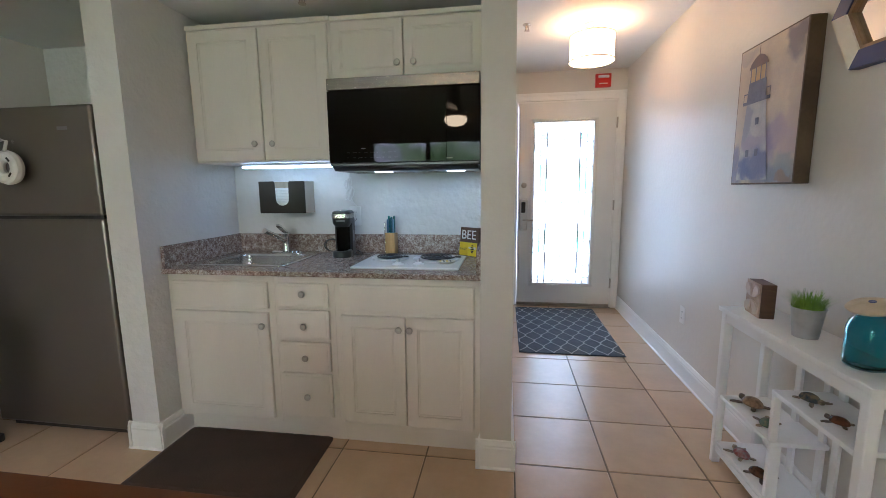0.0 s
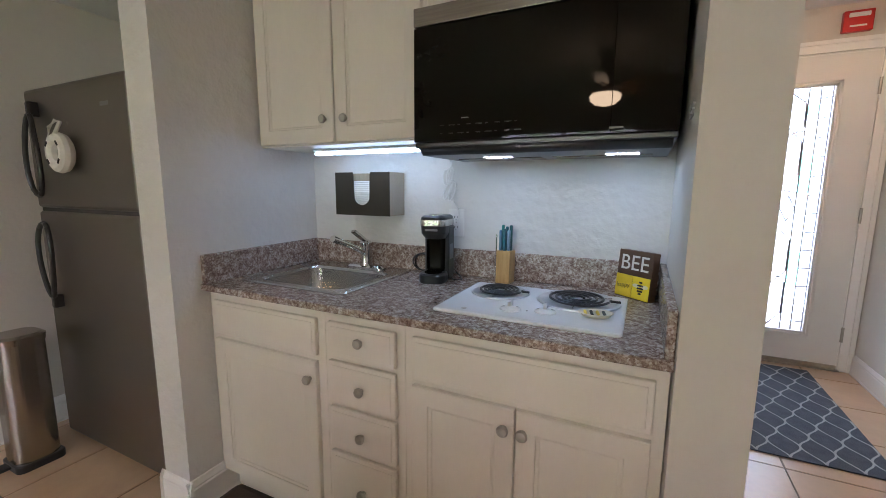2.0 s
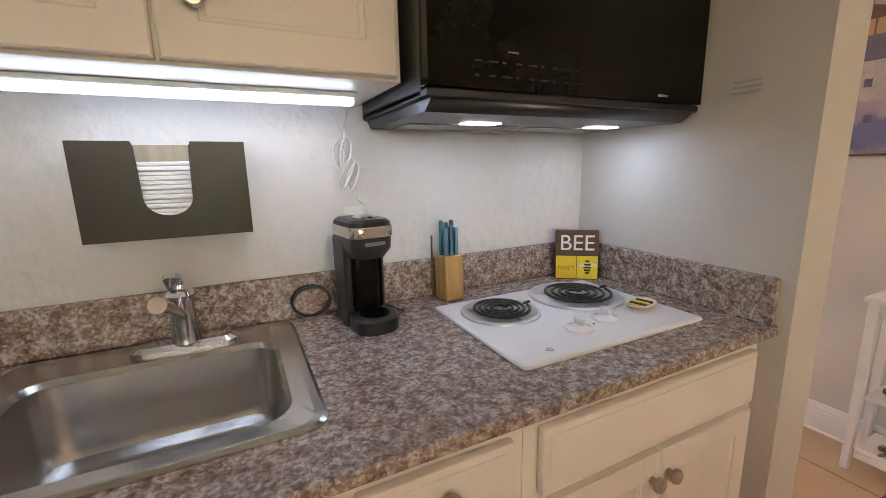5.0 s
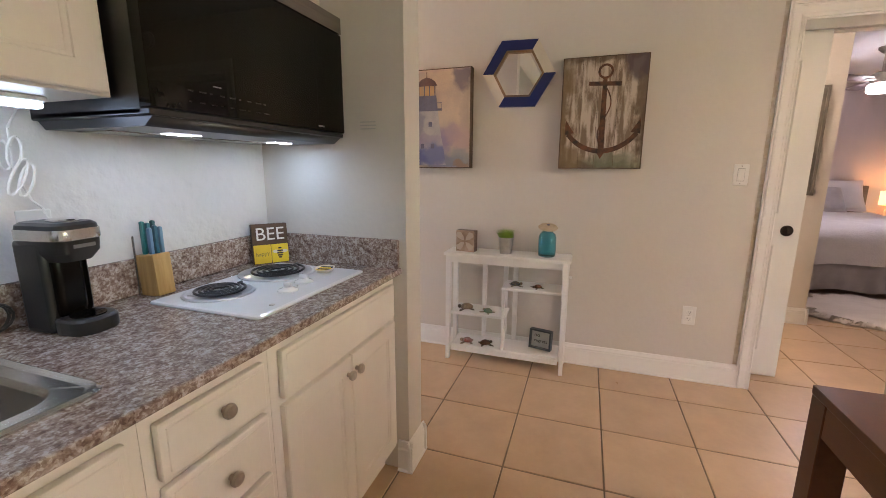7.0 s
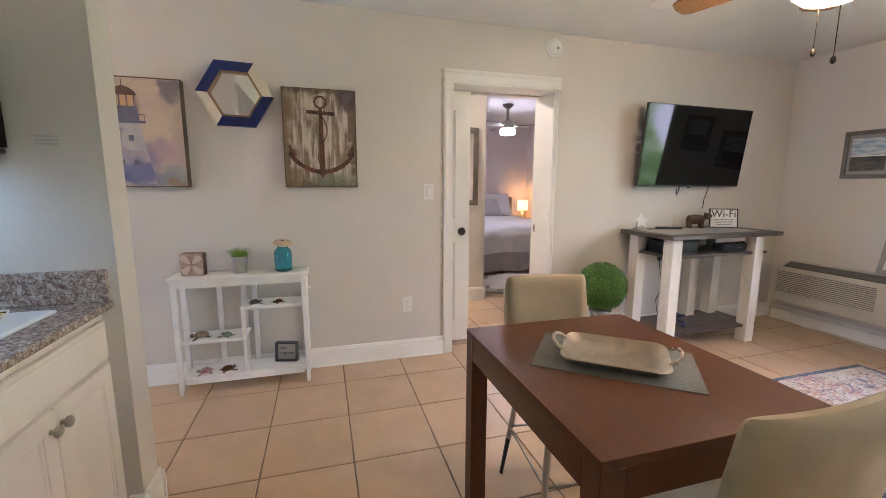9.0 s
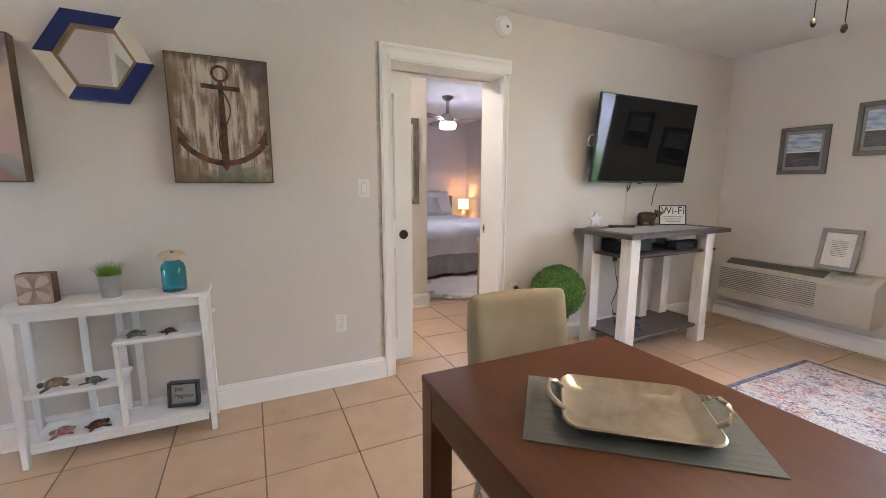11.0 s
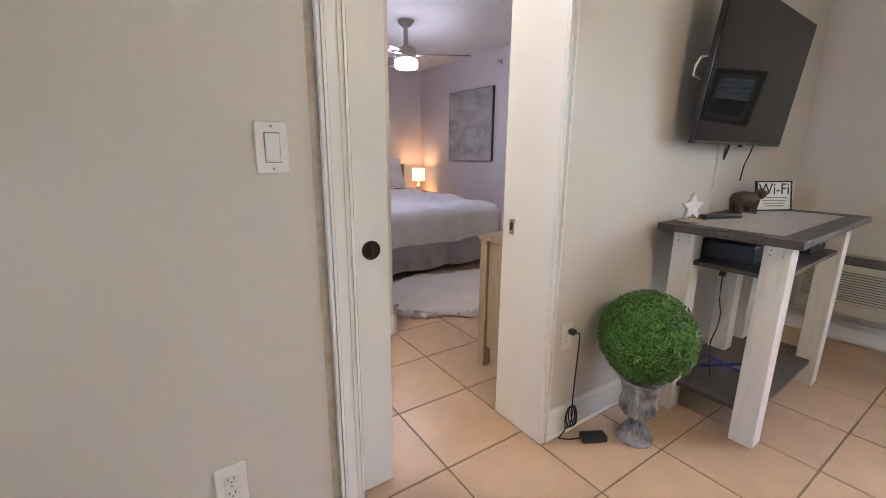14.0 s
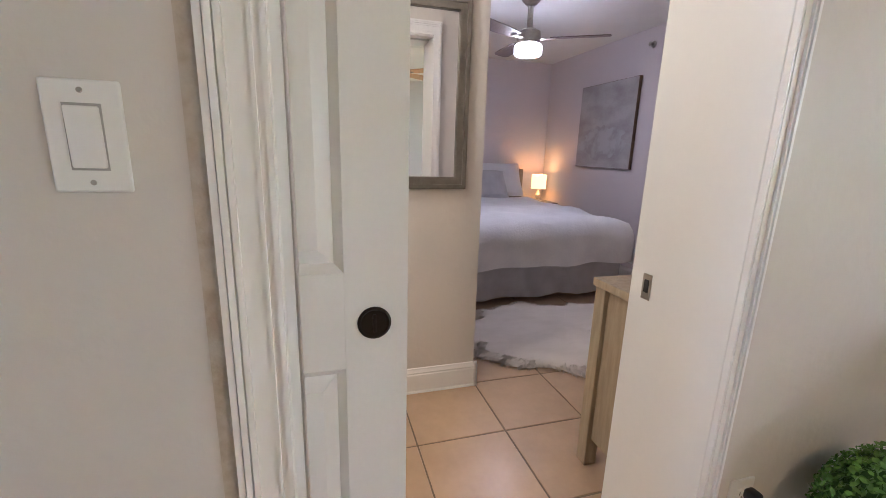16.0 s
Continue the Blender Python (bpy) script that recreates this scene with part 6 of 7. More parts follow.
sh.lathe([(0.006, -0.075), (0.034, -0.06), (0.043, -0.02), (0.040, 0.02), (0.036, 0.05), (0.012, 0.07)], 16, (0, 0, 0.072), pose(0, 0, 0, 0, 90, 0).to_3x3())
sh.lathe([(0.006, -0.028), (0.024, -0.016), (0.028, 0.0), (0.022, 0.018), (0.013, 0.036), (0.007, 0.042)], 14, (0.085, 0, 0.098), pose(0, 0, 0, 0, 80, 0).to_3x3())
for x, y in ((0.045, 0.02), (0.045, -0.02), (-0.048, 0.022), (-0.048, -0.022)):
    sh.lathe([(0.013, 0), (0.013, 0.03), (0.020, 0.075)], 10, (x, y, 0))
for y in (0.018, -0.018):
    sh.lathe([(0.003, -0.006), (0.009, 0), (0.003, 0.006)], 10, (0.075, y, 0.125))
bear = solid("bear_figurine", sh, BEARM, "carved brown bear figurine on the console table", "figurine", on(0.165, -0.13, CH, -118) @ Matrix.Scale(1.0, 4))
wf = thing("wifi_sign", on(0.10, -0.38, CH, -118) @ pose(0, 0, 0, -10, 0, 0), "framed white card sign headed Wi-Fi", "sign")
part("frame", Shape().box(-0.112, 0.112, 0, 0.012, 0, 0.008).box(-0.112, 0.112, 0, 0.012, 0.157, 0.165).box(-0.112, -0.104, 0, 0.012, 0.0081, 0.1569).box(0.104, 0.112, 0, 0.012, 0.0081, 0.1569), DARKLEG, wf)
part("card", Shape().box(-0.1039, 0.1039, 0.003, 0.011, 0.0081, 0.1569), PAPER, wf, "white printed card")
text("lettering", "Wi-Fi", 0.086, INK, wf, pose(0, 0.002, 0.118, 90, 0, 0))
for k in range(4):
    part("text_line", Shape().box(-0.08 + 0.008 * k, 0.08 - 0.006 * k, 0.0015, 0.004, 0.070 - 0.015 * k, 0.075 - 0.015 * k), LABELGREY, wf)
sb = thing("soundbar", on(-0.10, -0.25, 0.745, 0), "black soundbar on the upper console shelf", "soundbar")
part("bar", Shape().box(-0.05, 0.05, -0.17, 0.17, 0.001, 0.062, 0.008, 2), mat("black_speaker_cloth", (0.02, 0.021, 0.025), 0.85, bump=0.4, bscale=500), sb)
part("logo", Shape().box(-0.0512, -0.0495, -0.02, 0.02, 0.028, 0.033), LABELGREY, sb)
db = thing("storage_basket", on(0.04, 0.24, 0.745), "dark box with tangled leaves on the upper shelf", "box")
part("box_body", Shape().box(-0.11, 0.11, -0.15, 0.15, 0.001, 0.085, 0.008, 2), BLACK, db)
rnd = random.Random(11)
sh = Shape()
for k in range(40):
    x, y, z = rnd.uniform(-0.1, 0.1), rnd.uniform(-0.14, 0.14), rnd.uniform(0.086, 0.112)
    mm = pose(x, y, z, rnd.uniform(-40, 40), rnd.uniform(-40, 40), rnd.uniform(0, 360))
    sh.prism([(-0.025, 0), (0, 0.010), (0.025, 0), (0, -0.010)], 0, 0.0012, mm)
tagged(part("leaves", sh, mat("dark_green_leaf", (0.02, 0.05, 0.02), 0.5), db, "dark green artificial leaves"), kind="stuff")
bt = thing("folding_stand", on(0.02, 0.20, 0.142, 30), "folded dark blue metal stand on the lower shelf", "stand")
BLUEM = mat("dark_blue_metal", (0.02, 0.04, 0.16), 0.4, 0.3)
part("bar", Shape().cyl((-0.10, 0, 0.012), (0.10, 0.02, 0.09), 0.008, None, 10), BLUEM, bt)
part("bar", Shape().cyl((-0.10, 0.03, 0.09), (0.10, -0.01, 0.012), 0.008, None, 10), BLUEM, bt)
part("foot", Shape().cyl((-0.10, -0.06, 0.010), (-0.10, 0.08, 0.010), 0.009, None, 10), BLUEM, bt)
hc = thing("hanging_cable", on(0.045, 0.352, 0.142), "black plug and cable hanging under the console shelf", "cable")
part("plug", Shape().box(-0.012, 0.012, -0.014, 0.014, 0.525, 0.582, 0.005, 2), BLACK, hc)
part("cord", Shape().tube([(0, 0, 0.527), (0.002, -0.01, 0.47), (0.008, -0.035, 0.40), (0.0, -0.055, 0.33), (-0.004, -0.03, 0.27), (0.004, 0.0, 0.20), (0.0, -0.02, 0.10), (0.0, -0.05, 0.006)], 0.0032, 8), BLACK, hc, "thin black cord")
pc = thing("power_adapter", pose(1.095, -0.612, 0.0005, 0, 0, 62), "black power adapter with a cord on the floor", "adapter")
part("brick", Shape().box(-0.055, 0.055, -0.025, 0.025, 0, 0.030, 0.006, 2), BLACK, pc)
inv = pc.matrix_world.inverted()
part("plug", Shape().box(1.178, 1.207, -0.555, -0.527, 0.472, 0.496, 0.006, 2), BLACK, pc, "", inv)
part("cord", Shape().tube([(1.182, -0.545, 0.484), (1.175, -0.565, 0.478), (1.178, -0.572, 0.45), (1.185, -0.578, 0.34), (1.187, -0.574, 0.19), (1.182, -0.568, 0.13)], 0.0032, 8).tube([(1.176, -0.485, 0.010), (1.150, -0.520, 0.006), (1.124, -0.563, 0.012)], 0.0032, 8), BLACK, pc, "thin black cord", inv)
sh = Shape()
for k in range(4):
    pts = [(1.176 + 0.006 * math.sin(a + k), -0.560 + 0.012 * (k - 1.5) + 0.020 * math.cos(a), 0.088 + (0.045 + 0.004 * k) * math.sin(a) + 0.010 * math.cos(a)) for a in (2 * math.pi * i / 18 for i in range(19))]
    sh.tube(pts, 0.0030, 7)
sh.tube([(1.178, -0.545, 0.060), (1.174, -0.515, 0.030), (1.176, -0.485, 0.010)], 0.0032, 7)
part("cord_bundle", sh, BLACK, pc, "cord tied in a bundle", inv)

# topiary ball in an urn
URN = mat("weathered_grey_urn", (0.40, 0.39, 0.40), 0.7, col2=(0.13, 0.13, 0.14), var=16, bump=0.4, bscale=60)
ur = thing("topiary", pose(1.005, -0.775, 0.0005), "round boxwood topiary ball in a grey urn", "potted plant")
def fluted(profile, seg=48, amp=0.0):
    sh = Shape()
    rows = []
    for r, z, f in profile:
        rows.append([sh.bm.verts.new(((r + f * amp * math.cos(16 * 2 * math.pi * i / seg)) * math.cos(2 * math.pi * i / seg), (r + f * amp * math.cos(16 * 2 * math.pi * i / seg)) * math.sin(2 * math.pi * i / seg), z)) for i in range(seg)])
    for a, b in zip(rows, rows[1:]):
        for i in range(seg):
            sh.bm.faces.new((a[i], a[(i + 1) % seg], b[(i + 1) % seg], b[i]))
    sh.bm.faces.new(list(reversed(rows[0])))
    sh.bm.faces.new(rows[-1])
    return sh
part("urn_foot", fluted([(0.072, 0, 0), (0.074, 0.012, 0), (0.068, 0.022, 0), (0.050, 0.045, 1), (0.032, 0.075, 1), (0.028, 0.095, 0), (0.034, 0.103, 0), (0.030, 0.110, 0)], 96, 0.0055), URN, ur)
part("urn_bowl", fluted([(0.030, 0.108, 0), (0.056, 0.125, 1), (0.070, 0.150, 1.3), (0.068, 0.178, 1.2), (0.062, 0.200, 1), (0.066, 0.245, 1), (0.080, 0.275, 0.5), (0.086, 0.282, 0), (0.084, 0.290, 0), (0.070, 0.288, 0)], 96, 0.0065), URN, ur)
LEAF = mat("boxwood_leaf", (0.115, 0.25, 0.030), 0.5, col2=(0.055, 0.14, 0.016), var=30, mix=(0.3, 0.7))
BR = 0.186
part("ball_core", Shape().lathe([(BR * 0.93 * math.sin(radians(a)), -BR * 0.93 * math.cos(radians(a))) for a in range(4, 180, 8)], 28, (0, 0, 0.478)), mat("inner_foliage", (0.045, 0.11, 0.015), 0.9), ur, "dense dark inner foliage")
rnd = random.Random(3)
verts, faces = [], []
N = 7600
for k in range(N):
    zc = 1 - 2 * (k + 0.5) / N
    a = k * 2.399963
    rxy = math.sqrt(1 - zc * zc)
    d = Vector((rxy * math.cos(a), rxy * math.sin(a), zc))
    pos = d * (BR * rnd.uniform(0.90, 1.03))
    q = d.to_track_quat("Z", "Y").to_matrix() @ Euler((rnd.uniform(-0.9, 0.9), rnd.uniform(-0.9, 0.9), rnd.uniform(0, 6.28))).to_matrix()
    s = rnd.uniform(0.0048, 0.0074)
    b = len(verts)
    for u, v, w in ((-1.1, 0, 0), (-0.3, 0.6, 0.15), (0.6, 0.5, 0.1), (1.1, 0, 0), (0.6, -0.5, 0.1), (-0.3, -0.6, 0.15)):
        verts.append(tuple(Vector((0, 0, 0.478)) + pos + q @ Vector((u * s, v * s, w * s))))
    faces.append(tuple(range(b, b + 6)))
lm = bpy.data.meshes.new("leaves")
lm.from_pydata(verts, [], faces)
lm.materials.append(LEAF)
lo = new("leaves", lm)
lo.parent = ur
tagged(lo, "small green boxwood leaves", kind="stuff")

# ---- air conditioner wall ----
ACM = mat("cream_ac_plastic", (0.56, 0.53, 0.44), 0.4, col2=(0.52, 0.49, 0.41), var=4)
ac = thing("air_conditioner", pose(0.505, YS, 0.225), "cream through-wall air conditioner with a slatted grille", "air conditioner")
AW, AD, AH = 0.53, 0.20, 0.36
part("housing", Shape().prism([(0, 0), (AD - 0.01, 0.0), (AD, 0.02), (AD - 0.004, AH - 0.085), (AD - 0.03, AH - 0.055), (0.045, AH - 0.003), (0.03, AH), (0, AH)], -AW, AW, Matrix(((0, 0, 1, 0), (1, 0, 0, 0), (0, 1, 0, 0), (0, 0, 0, 1)))), ACM, ac)
DARKG = mat("dark_grille_gap", (0.17, 0.155, 0.125), 0.8)
part("grille_back", Shape().box(-0.20, AW - 0.02, AD - 0.010, AD - 0.001, 0.065, 0.275), DARKG, ac)
for k in range(13):
    part("slat", Shape().box(-0.20, AW - 0.02, AD - 0.004, AD + 0.006, 0.068 + 0.0160 * k, 0.0775 + 0.0160 * k, 0.002, 1), ACM, ac)
slope = pose(0, 0.107, AH - 0.029, -22.5, 0, 0)
part("top_vent", Shape().box(-0.22, AW - 0.03, -0.05, 0.05, -0.004, 0.0025, 0, 2, slope), mat("grey_vent", (0.10, 0.095, 0.085), 0.6), ac)
LOUVRE = mat("vent_louvre_plastic", (0.22, 0.205, 0.18), 0.5)
for k in range(8):
    part("vent_louvre", Shape().box(-0.22, AW - 0.03, -0.045 + 0.012 * k, -0.041 + 0.012 * k, 0.002, 0.006, 0, 2, slope), LOUVRE, ac)
part("logo", Shape().lathe([(0.022, 0), (0.020, 0.004)], 20, (-0.38, AD - 0.008, 0.22), pose(0, 0, 0, -90, 0, 0).to_3x3() @ Matrix.Diagonal((1, 0.4, 1))), BLACK, ac, "small dark oval badge")
part("control_lid", Shape().box(-0.48, -0.27, -0.045, 0.045, -0.002, 0.003, 0, 2, slope), ACM, ac)
solid("floor_cable", Shape().tube([(1.1, YS + 0.03, 0.02), (0.8, YS + 0.06, 0.006), (0.5, YS + 0.055, 0.005), (0.2, YS + 0.10, 0.005), (-0.1, YS + 0.06, 0.005), (-0.4, YS + 0.05, 0.005)], 0.004, 8), WHITE, "white cable along the floor under the air conditioner", "floor cable")
FRG = mat("grey_frame_wood", (0.19, 0.175, 0.155), 0.5, col2=(0.14, 0.13, 0.115), var=10)
PHOTOSKY = mat("photo_sky", (0.18, 0.32, 0.50), 0.4, col2=(0.62, 0.66, 0.68), var=9, mix=(0.35, 0.65), stretch=(1, 1, 4))
PHOTOSEA = mat("photo_shore", (0.05, 0.055, 0.06), 0.4, col2=(0.14, 0.13, 0.12), var=9, stretch=(1, 1, 4))
FRL = mat("light_grey_frame_wood", (0.36, 0.345, 0.32), 0.5, col2=(0.30, 0.285, 0.265), var=10)


def wall_frame(m, w, h, kind, label):
    """A framed picture that faces local +y."""
    f = thing("picture_frame", m, label, "picture frame", "framed pictures")
    b = 0.032
    part("frame", Shape().box(-w, w, 0, 0.022, -h, -h + b, 0.003, 1).box(-w, w, 0, 0.022, h - b, h, 0.003, 1).box(-w, -w + b, 0, 0.0218, -h + b, h - b, 0.003, 1).box(w - b, w, 0, 0.0218, -h + b, h - b, 0.003, 1), FRL if kind == "note" else FRG, f)
    part("mount_board", Shape().box(-w + b - 0.001, w - b + 0.001, 0.002, 0.010, -h + b - 0.001, h - b + 0.001), PAPER if kind == "note" else mat("grey_mount", (0.30, 0.29, 0.28), 0.7), f, "paper mount")
    if kind == "photo":
        iw, ih = w - b - 0.02, h - b - 0.028
        part("photo_sky", Shape().box(-iw, iw, 0.009, 0.0112, -0.01, ih), PHOTOSKY, f, "blue sky with clouds")
        part("photo_shore", Shape().box(-iw, iw, 0.009, 0.0113, -ih, -0.0101), PHOTOSEA, f, "dark sea and shore")
        part("surf_line", Shape().box(-iw, iw, 0.010, 0.0118, -0.016, -0.006), PAPER, f)
    else:
        for k in range(9):
            part("text_line", Shape().box(-0.05 + 0.006 * (k % 3), 0.05 - 0.005 * (k % 2), 0.009, 0.0106, 0.062 - 0.014 * k, 0.066 - 0.014 * k), LABELGREY, f)
    return f


wall_frame(pose(0.590, YS, 1.512), 0.165, 0.188, "photo", "grey-framed seaside photograph on the wall")
wall_frame(pose(0.115, YS, 1.638), 0.165, 0.188, "photo", "grey-framed seaside photograph hung higher on the wall")
wall_frame(pose(0.258, YS + 0.050, 0.592 + 0.160, 13, 0, 0), 0.122, 0.158, "note", "grey-framed printed note leaning on the air conditioner")

# ---- living room rug ----
def rug_material():
    m = bpy.data.materials.new("faded_oriental_pile")
    m.use_nodes = True
    n, l = m.node_tree.nodes, m.node_tree.links
    p = n["Principled BSDF"]
    p.inputs["Roughness"].default_value = 0.95
    tc = n.new("ShaderNodeTexCoord")

    def speckle_mask(scale, lo, hi, dist):
        """White where a warped noise is high."""
        t = n.new("ShaderNodeTexNoise")
        t.inputs["Scale"].default_value, t.inputs["Detail"].default_value, t.inputs["Distortion"].default_value = scale, 3, dist
        mp = n.new("ShaderNodeMapping")
        mp.inputs["Location"].default_value = (scale, scale * 0.7, 0)
        l.new(tc.outputs["Object"], mp.inputs[0])
        l.new(mp.outputs[0], t.inputs["Vector"])
        r = n.new("ShaderNodeMapRange")
        r.inputs[1].default_value, r.inputs[2].default_value = lo, hi
        l.new(t.outputs["Fac"], r.inputs[0])
        return r.outputs[0]

    def layer(below, col, mask, region=None):
        if region is not None:
            mul = n.new("ShaderNodeMath")
            mul.operation = "MULTIPLY"
            l.new(mask, mul.inputs[0])
            l.new(region, mul.inputs[1])
            mask = mul.outputs[0]
        mx = n.new("ShaderNodeMix")
        mx.data_type = "RGBA"
        l.new(mask, mx.inputs[0])
        if below is None:
            mx.inputs[6].default_value = (0.62, 0.58, 0.53, 1)
        else:
            l.new(below, mx.inputs[6])
        mx.inputs[7].default_value = (*col, 1)
        return mx.outputs[2]

    rosy, bluish = speckle_mask(3.1, 0.44, 0.56, 0.6), speckle_mask(3.7, 0.40, 0.54, 0.6)
    last = layer(None, (0.49, 0.23, 0.18), speckle_mask(17, 0.50, 0.56, 2.0), rosy)
    last = layer(last, (0.54, 0.40, 0.32), speckle_mask(26, 0.53, 0.58, 1.5), rosy)
    last = layer(last, (0.18, 0.21, 0.31), speckle_mask(21, 0.53, 0.58, 2.4), bluish)
    last = layer(last, (0.095, 0.10, 0.18), speckle_mask(39, 0.57, 0.62, 2.0))
    last = layer(last, (0.66, 0.62, 0.58), speckle_mask(48, 0.58, 0.64, 1.0))
    l.new(last, p.inputs["Base Color"])
    return m


rg = thing("living_room_rug", pose(-0.72, -1.58, 0.0008), "faded multicoloured oriental rug with a blue border", "rug")
part("rug_body", Shape().box(-0.85, 0.85, -0.70, 0.70, 0, 0.007, 0.002, 1), rug_material(), rg)
RBLUE = mat("blue_border_pile", (0.07, 0.10, 0.19), 0.95, col2=(0.20, 0.22, 0.28), var=30, mix=(0.4, 0.6), bump=0.4, bscale=300)
part("border", Shape().box(-0.88, -0.85, -0.73, 0.73, 0, 0.0072).box(0.85, 0.88, -0.73, 0.73, 0, 0.0072).box(-0.85, 0.85, -0.73, -0.70, 0, 0.0072).box(-0.85, 0.85, 0.70, 0.73, 0, 0.0072), RBLUE, rg, "dark blue border")
# ---- ceiling fans ----
def ceiling_fan(m, blade_mat, metal, globe, radius, turn, label, drop, n=5, chains=True, flat=False):
    f = thing("ceiling_fan", m, label, "ceiling fan")
    part("canopy", Shape().lathe([(0.075, 0), (0.072, -0.02), (0.045, -0.05), (0.03, -0.06)], 32), metal, f)
    part("downrod", Shape().cyl((0, 0, -0.055), (0, 0, -drop + 0.05), 0.022 if flat else 0.05), metal, f)
    part("motor", Shape().lathe([(0.05, -drop + 0.07), (0.085, -drop + 0.05), (0.095, -drop), (0.085, -drop - 0.035), (0.06, -drop - 0.05)], 36), metal, f)
    if flat:
        part("light_globe", Shape().lathe([(0.100, -drop - 0.045), (0.106, -drop - 0.06), (0.104, -drop - 0.105), (0.093, -drop - 0.118), (0.02, -drop - 0.122)], 36), globe, f, "glowing white light drum")
    else:
        part("light_globe", Shape().lathe([(0.115, -drop - 0.052), (0.128, -drop - 0.07), (0.118, -drop - 0.105), (0.085, -drop - 0.135), (0.03, -drop - 0.15)], 36), globe, f, "glowing white glass bowl")
    for k in range(n):
        a = turn + 360 * k / n
        arm = part("blade_arm", Shape().box(0.07, 0.20, -0.018, 0.018, -drop - 0.012, -drop - 0.004, 0.003, 1, pose(0, 0, 0, 0, 0, a)), metal, f)
        out = [(0.16, -0.045), (0.30, -0.060), (radius - 0.04, -0.066), (radius - 0.01, -0.05), (radius, 0.0), (radius - 0.01, 0.05), (radius - 0.04, 0.066), (0.30, 0.060), (0.16, 0.045)]
        part("blade", Shape().prism(out, 0, 0.007, pose(0, 0, -drop - 0.002, 0, 0, a) @ pose(0, 0, 0, 9, 0, 0)), blade_mat, arm)
    if chains:
        for dx, dy, ln in ((0.06, -0.03, 0.24), (-0.05, 0.03, 0.30)):
            ch = part("pull_chain", Shape().cyl((dx, dy, -drop - 0.05), (dx, dy, -drop - 0.05 - ln), 0.0018, None, 6), metal, f)
            part("fob", Shape().lathe([(0.004, -0.014), (0.009, -0.006), (0.008, 0.006), (0.003, 0.014)], 12, (dx, dy, -drop - 0.06 - ln)), DARKMETAL, ch, "small dark wooden fob")
    return f


FBLADE = mat("oak_fan_blade", (0.36, 0.20, 0.08), 0.4, col2=(0.26, 0.135, 0.05), var=5, stretch=(2, 12, 12))
ceiling_fan(pose(-0.52, -0.50, H), FBLADE, DARKMETAL, glow("fan_bowl_glass", (1.0, 0.71, 0.40), 84.0), 0.56, 20, "ceiling fan with oak blades and a lit glass bowl", 0.30)
GBLADE = mat("grey_fan_blade", (0.20, 0.165, 0.16), 0.4, col2=(0.15, 0.12, 0.12), var=5, stretch=(2, 12, 12))
ceiling_fan(pose(3.80, -1.22, H), GBLADE, NICKEL, glow("fan_drum_glass", (1.0, 0.92, 0.92), 58.0), 0.60, -122, "grey ceiling fan with a lit white drum", 0.29, 3, False, True)

# ---- bedroom ----
GREYHB = mat("grey_headboard_wood", (0.20, 0.17, 0.15), 0.6, col2=(0.15, 0.125, 0.11), var=6, stretch=(9, 1, 9))
bed = thing("bed", pose(3.58, -2.2, 0), "made bed with white bedding and grey skirt", "bed")
BW, BL = 1.72, 2.12
part("headboard", Shape().box(BL + 0.0, BL + 0.07, -0.03, BW, 0.02, 1.03, 0.01, 2), GREYHB, bed, "grey wooden headboard")
part("box_spring", Shape().box(0.06, BL, 0.05, BW - 0.05, 0.12, 0.40, 0.02, 2), SKIRT, bed)
def drape(x0, y0, x1, y1, z0, z1, amp, freq, nx=90, nz=6):
    """A hanging cloth edge with soft folds from (x0, y0) to (x1, y1)."""
    sh = Shape()
    L = math.hypot(x1 - x0, y1 - y0)
    nxn, nyn = (y1 - y0) / L, -(x1 - x0) / L
    grid = []
    for j in range(nz + 1):
        row = []
        v = j / nz
        for i in range(nx + 1):
            u = i / nx
            o_ = amp * v * (math.sin(freq * u * L) + 0.5 * math.sin(2.3 * freq * u * L + 1))
            row.append((sh.bm.verts.new((x0 + (x1 - x0) * u + nxn * o_, y0 + (y1 - y0) * u + nyn * o_, z1 + (z0 - z1) * v + 0.012 * v * math.sin(freq * 0.6 * u * L)))))
        grid.append(row)
    for a, b in zip(grid, grid[1:]):
        for i in range(nx):
            sh.bm.faces.new((a[i], a[i + 1], b[i + 1], b[i]))
    return sh
part("bed_skirt", drape(0.03, BW - 0.02, 0.03, 0.03, 0.05, 0.42, 0.008, 22), SKIRT, bed, "pleated grey bed skirt")
part("bed_skirt", drape(0.03, 0.03, BL - 0.05, 0.03, 0.035, 0.42, 0.008, 22), SKIRT, bed, "pleated grey bed skirt")
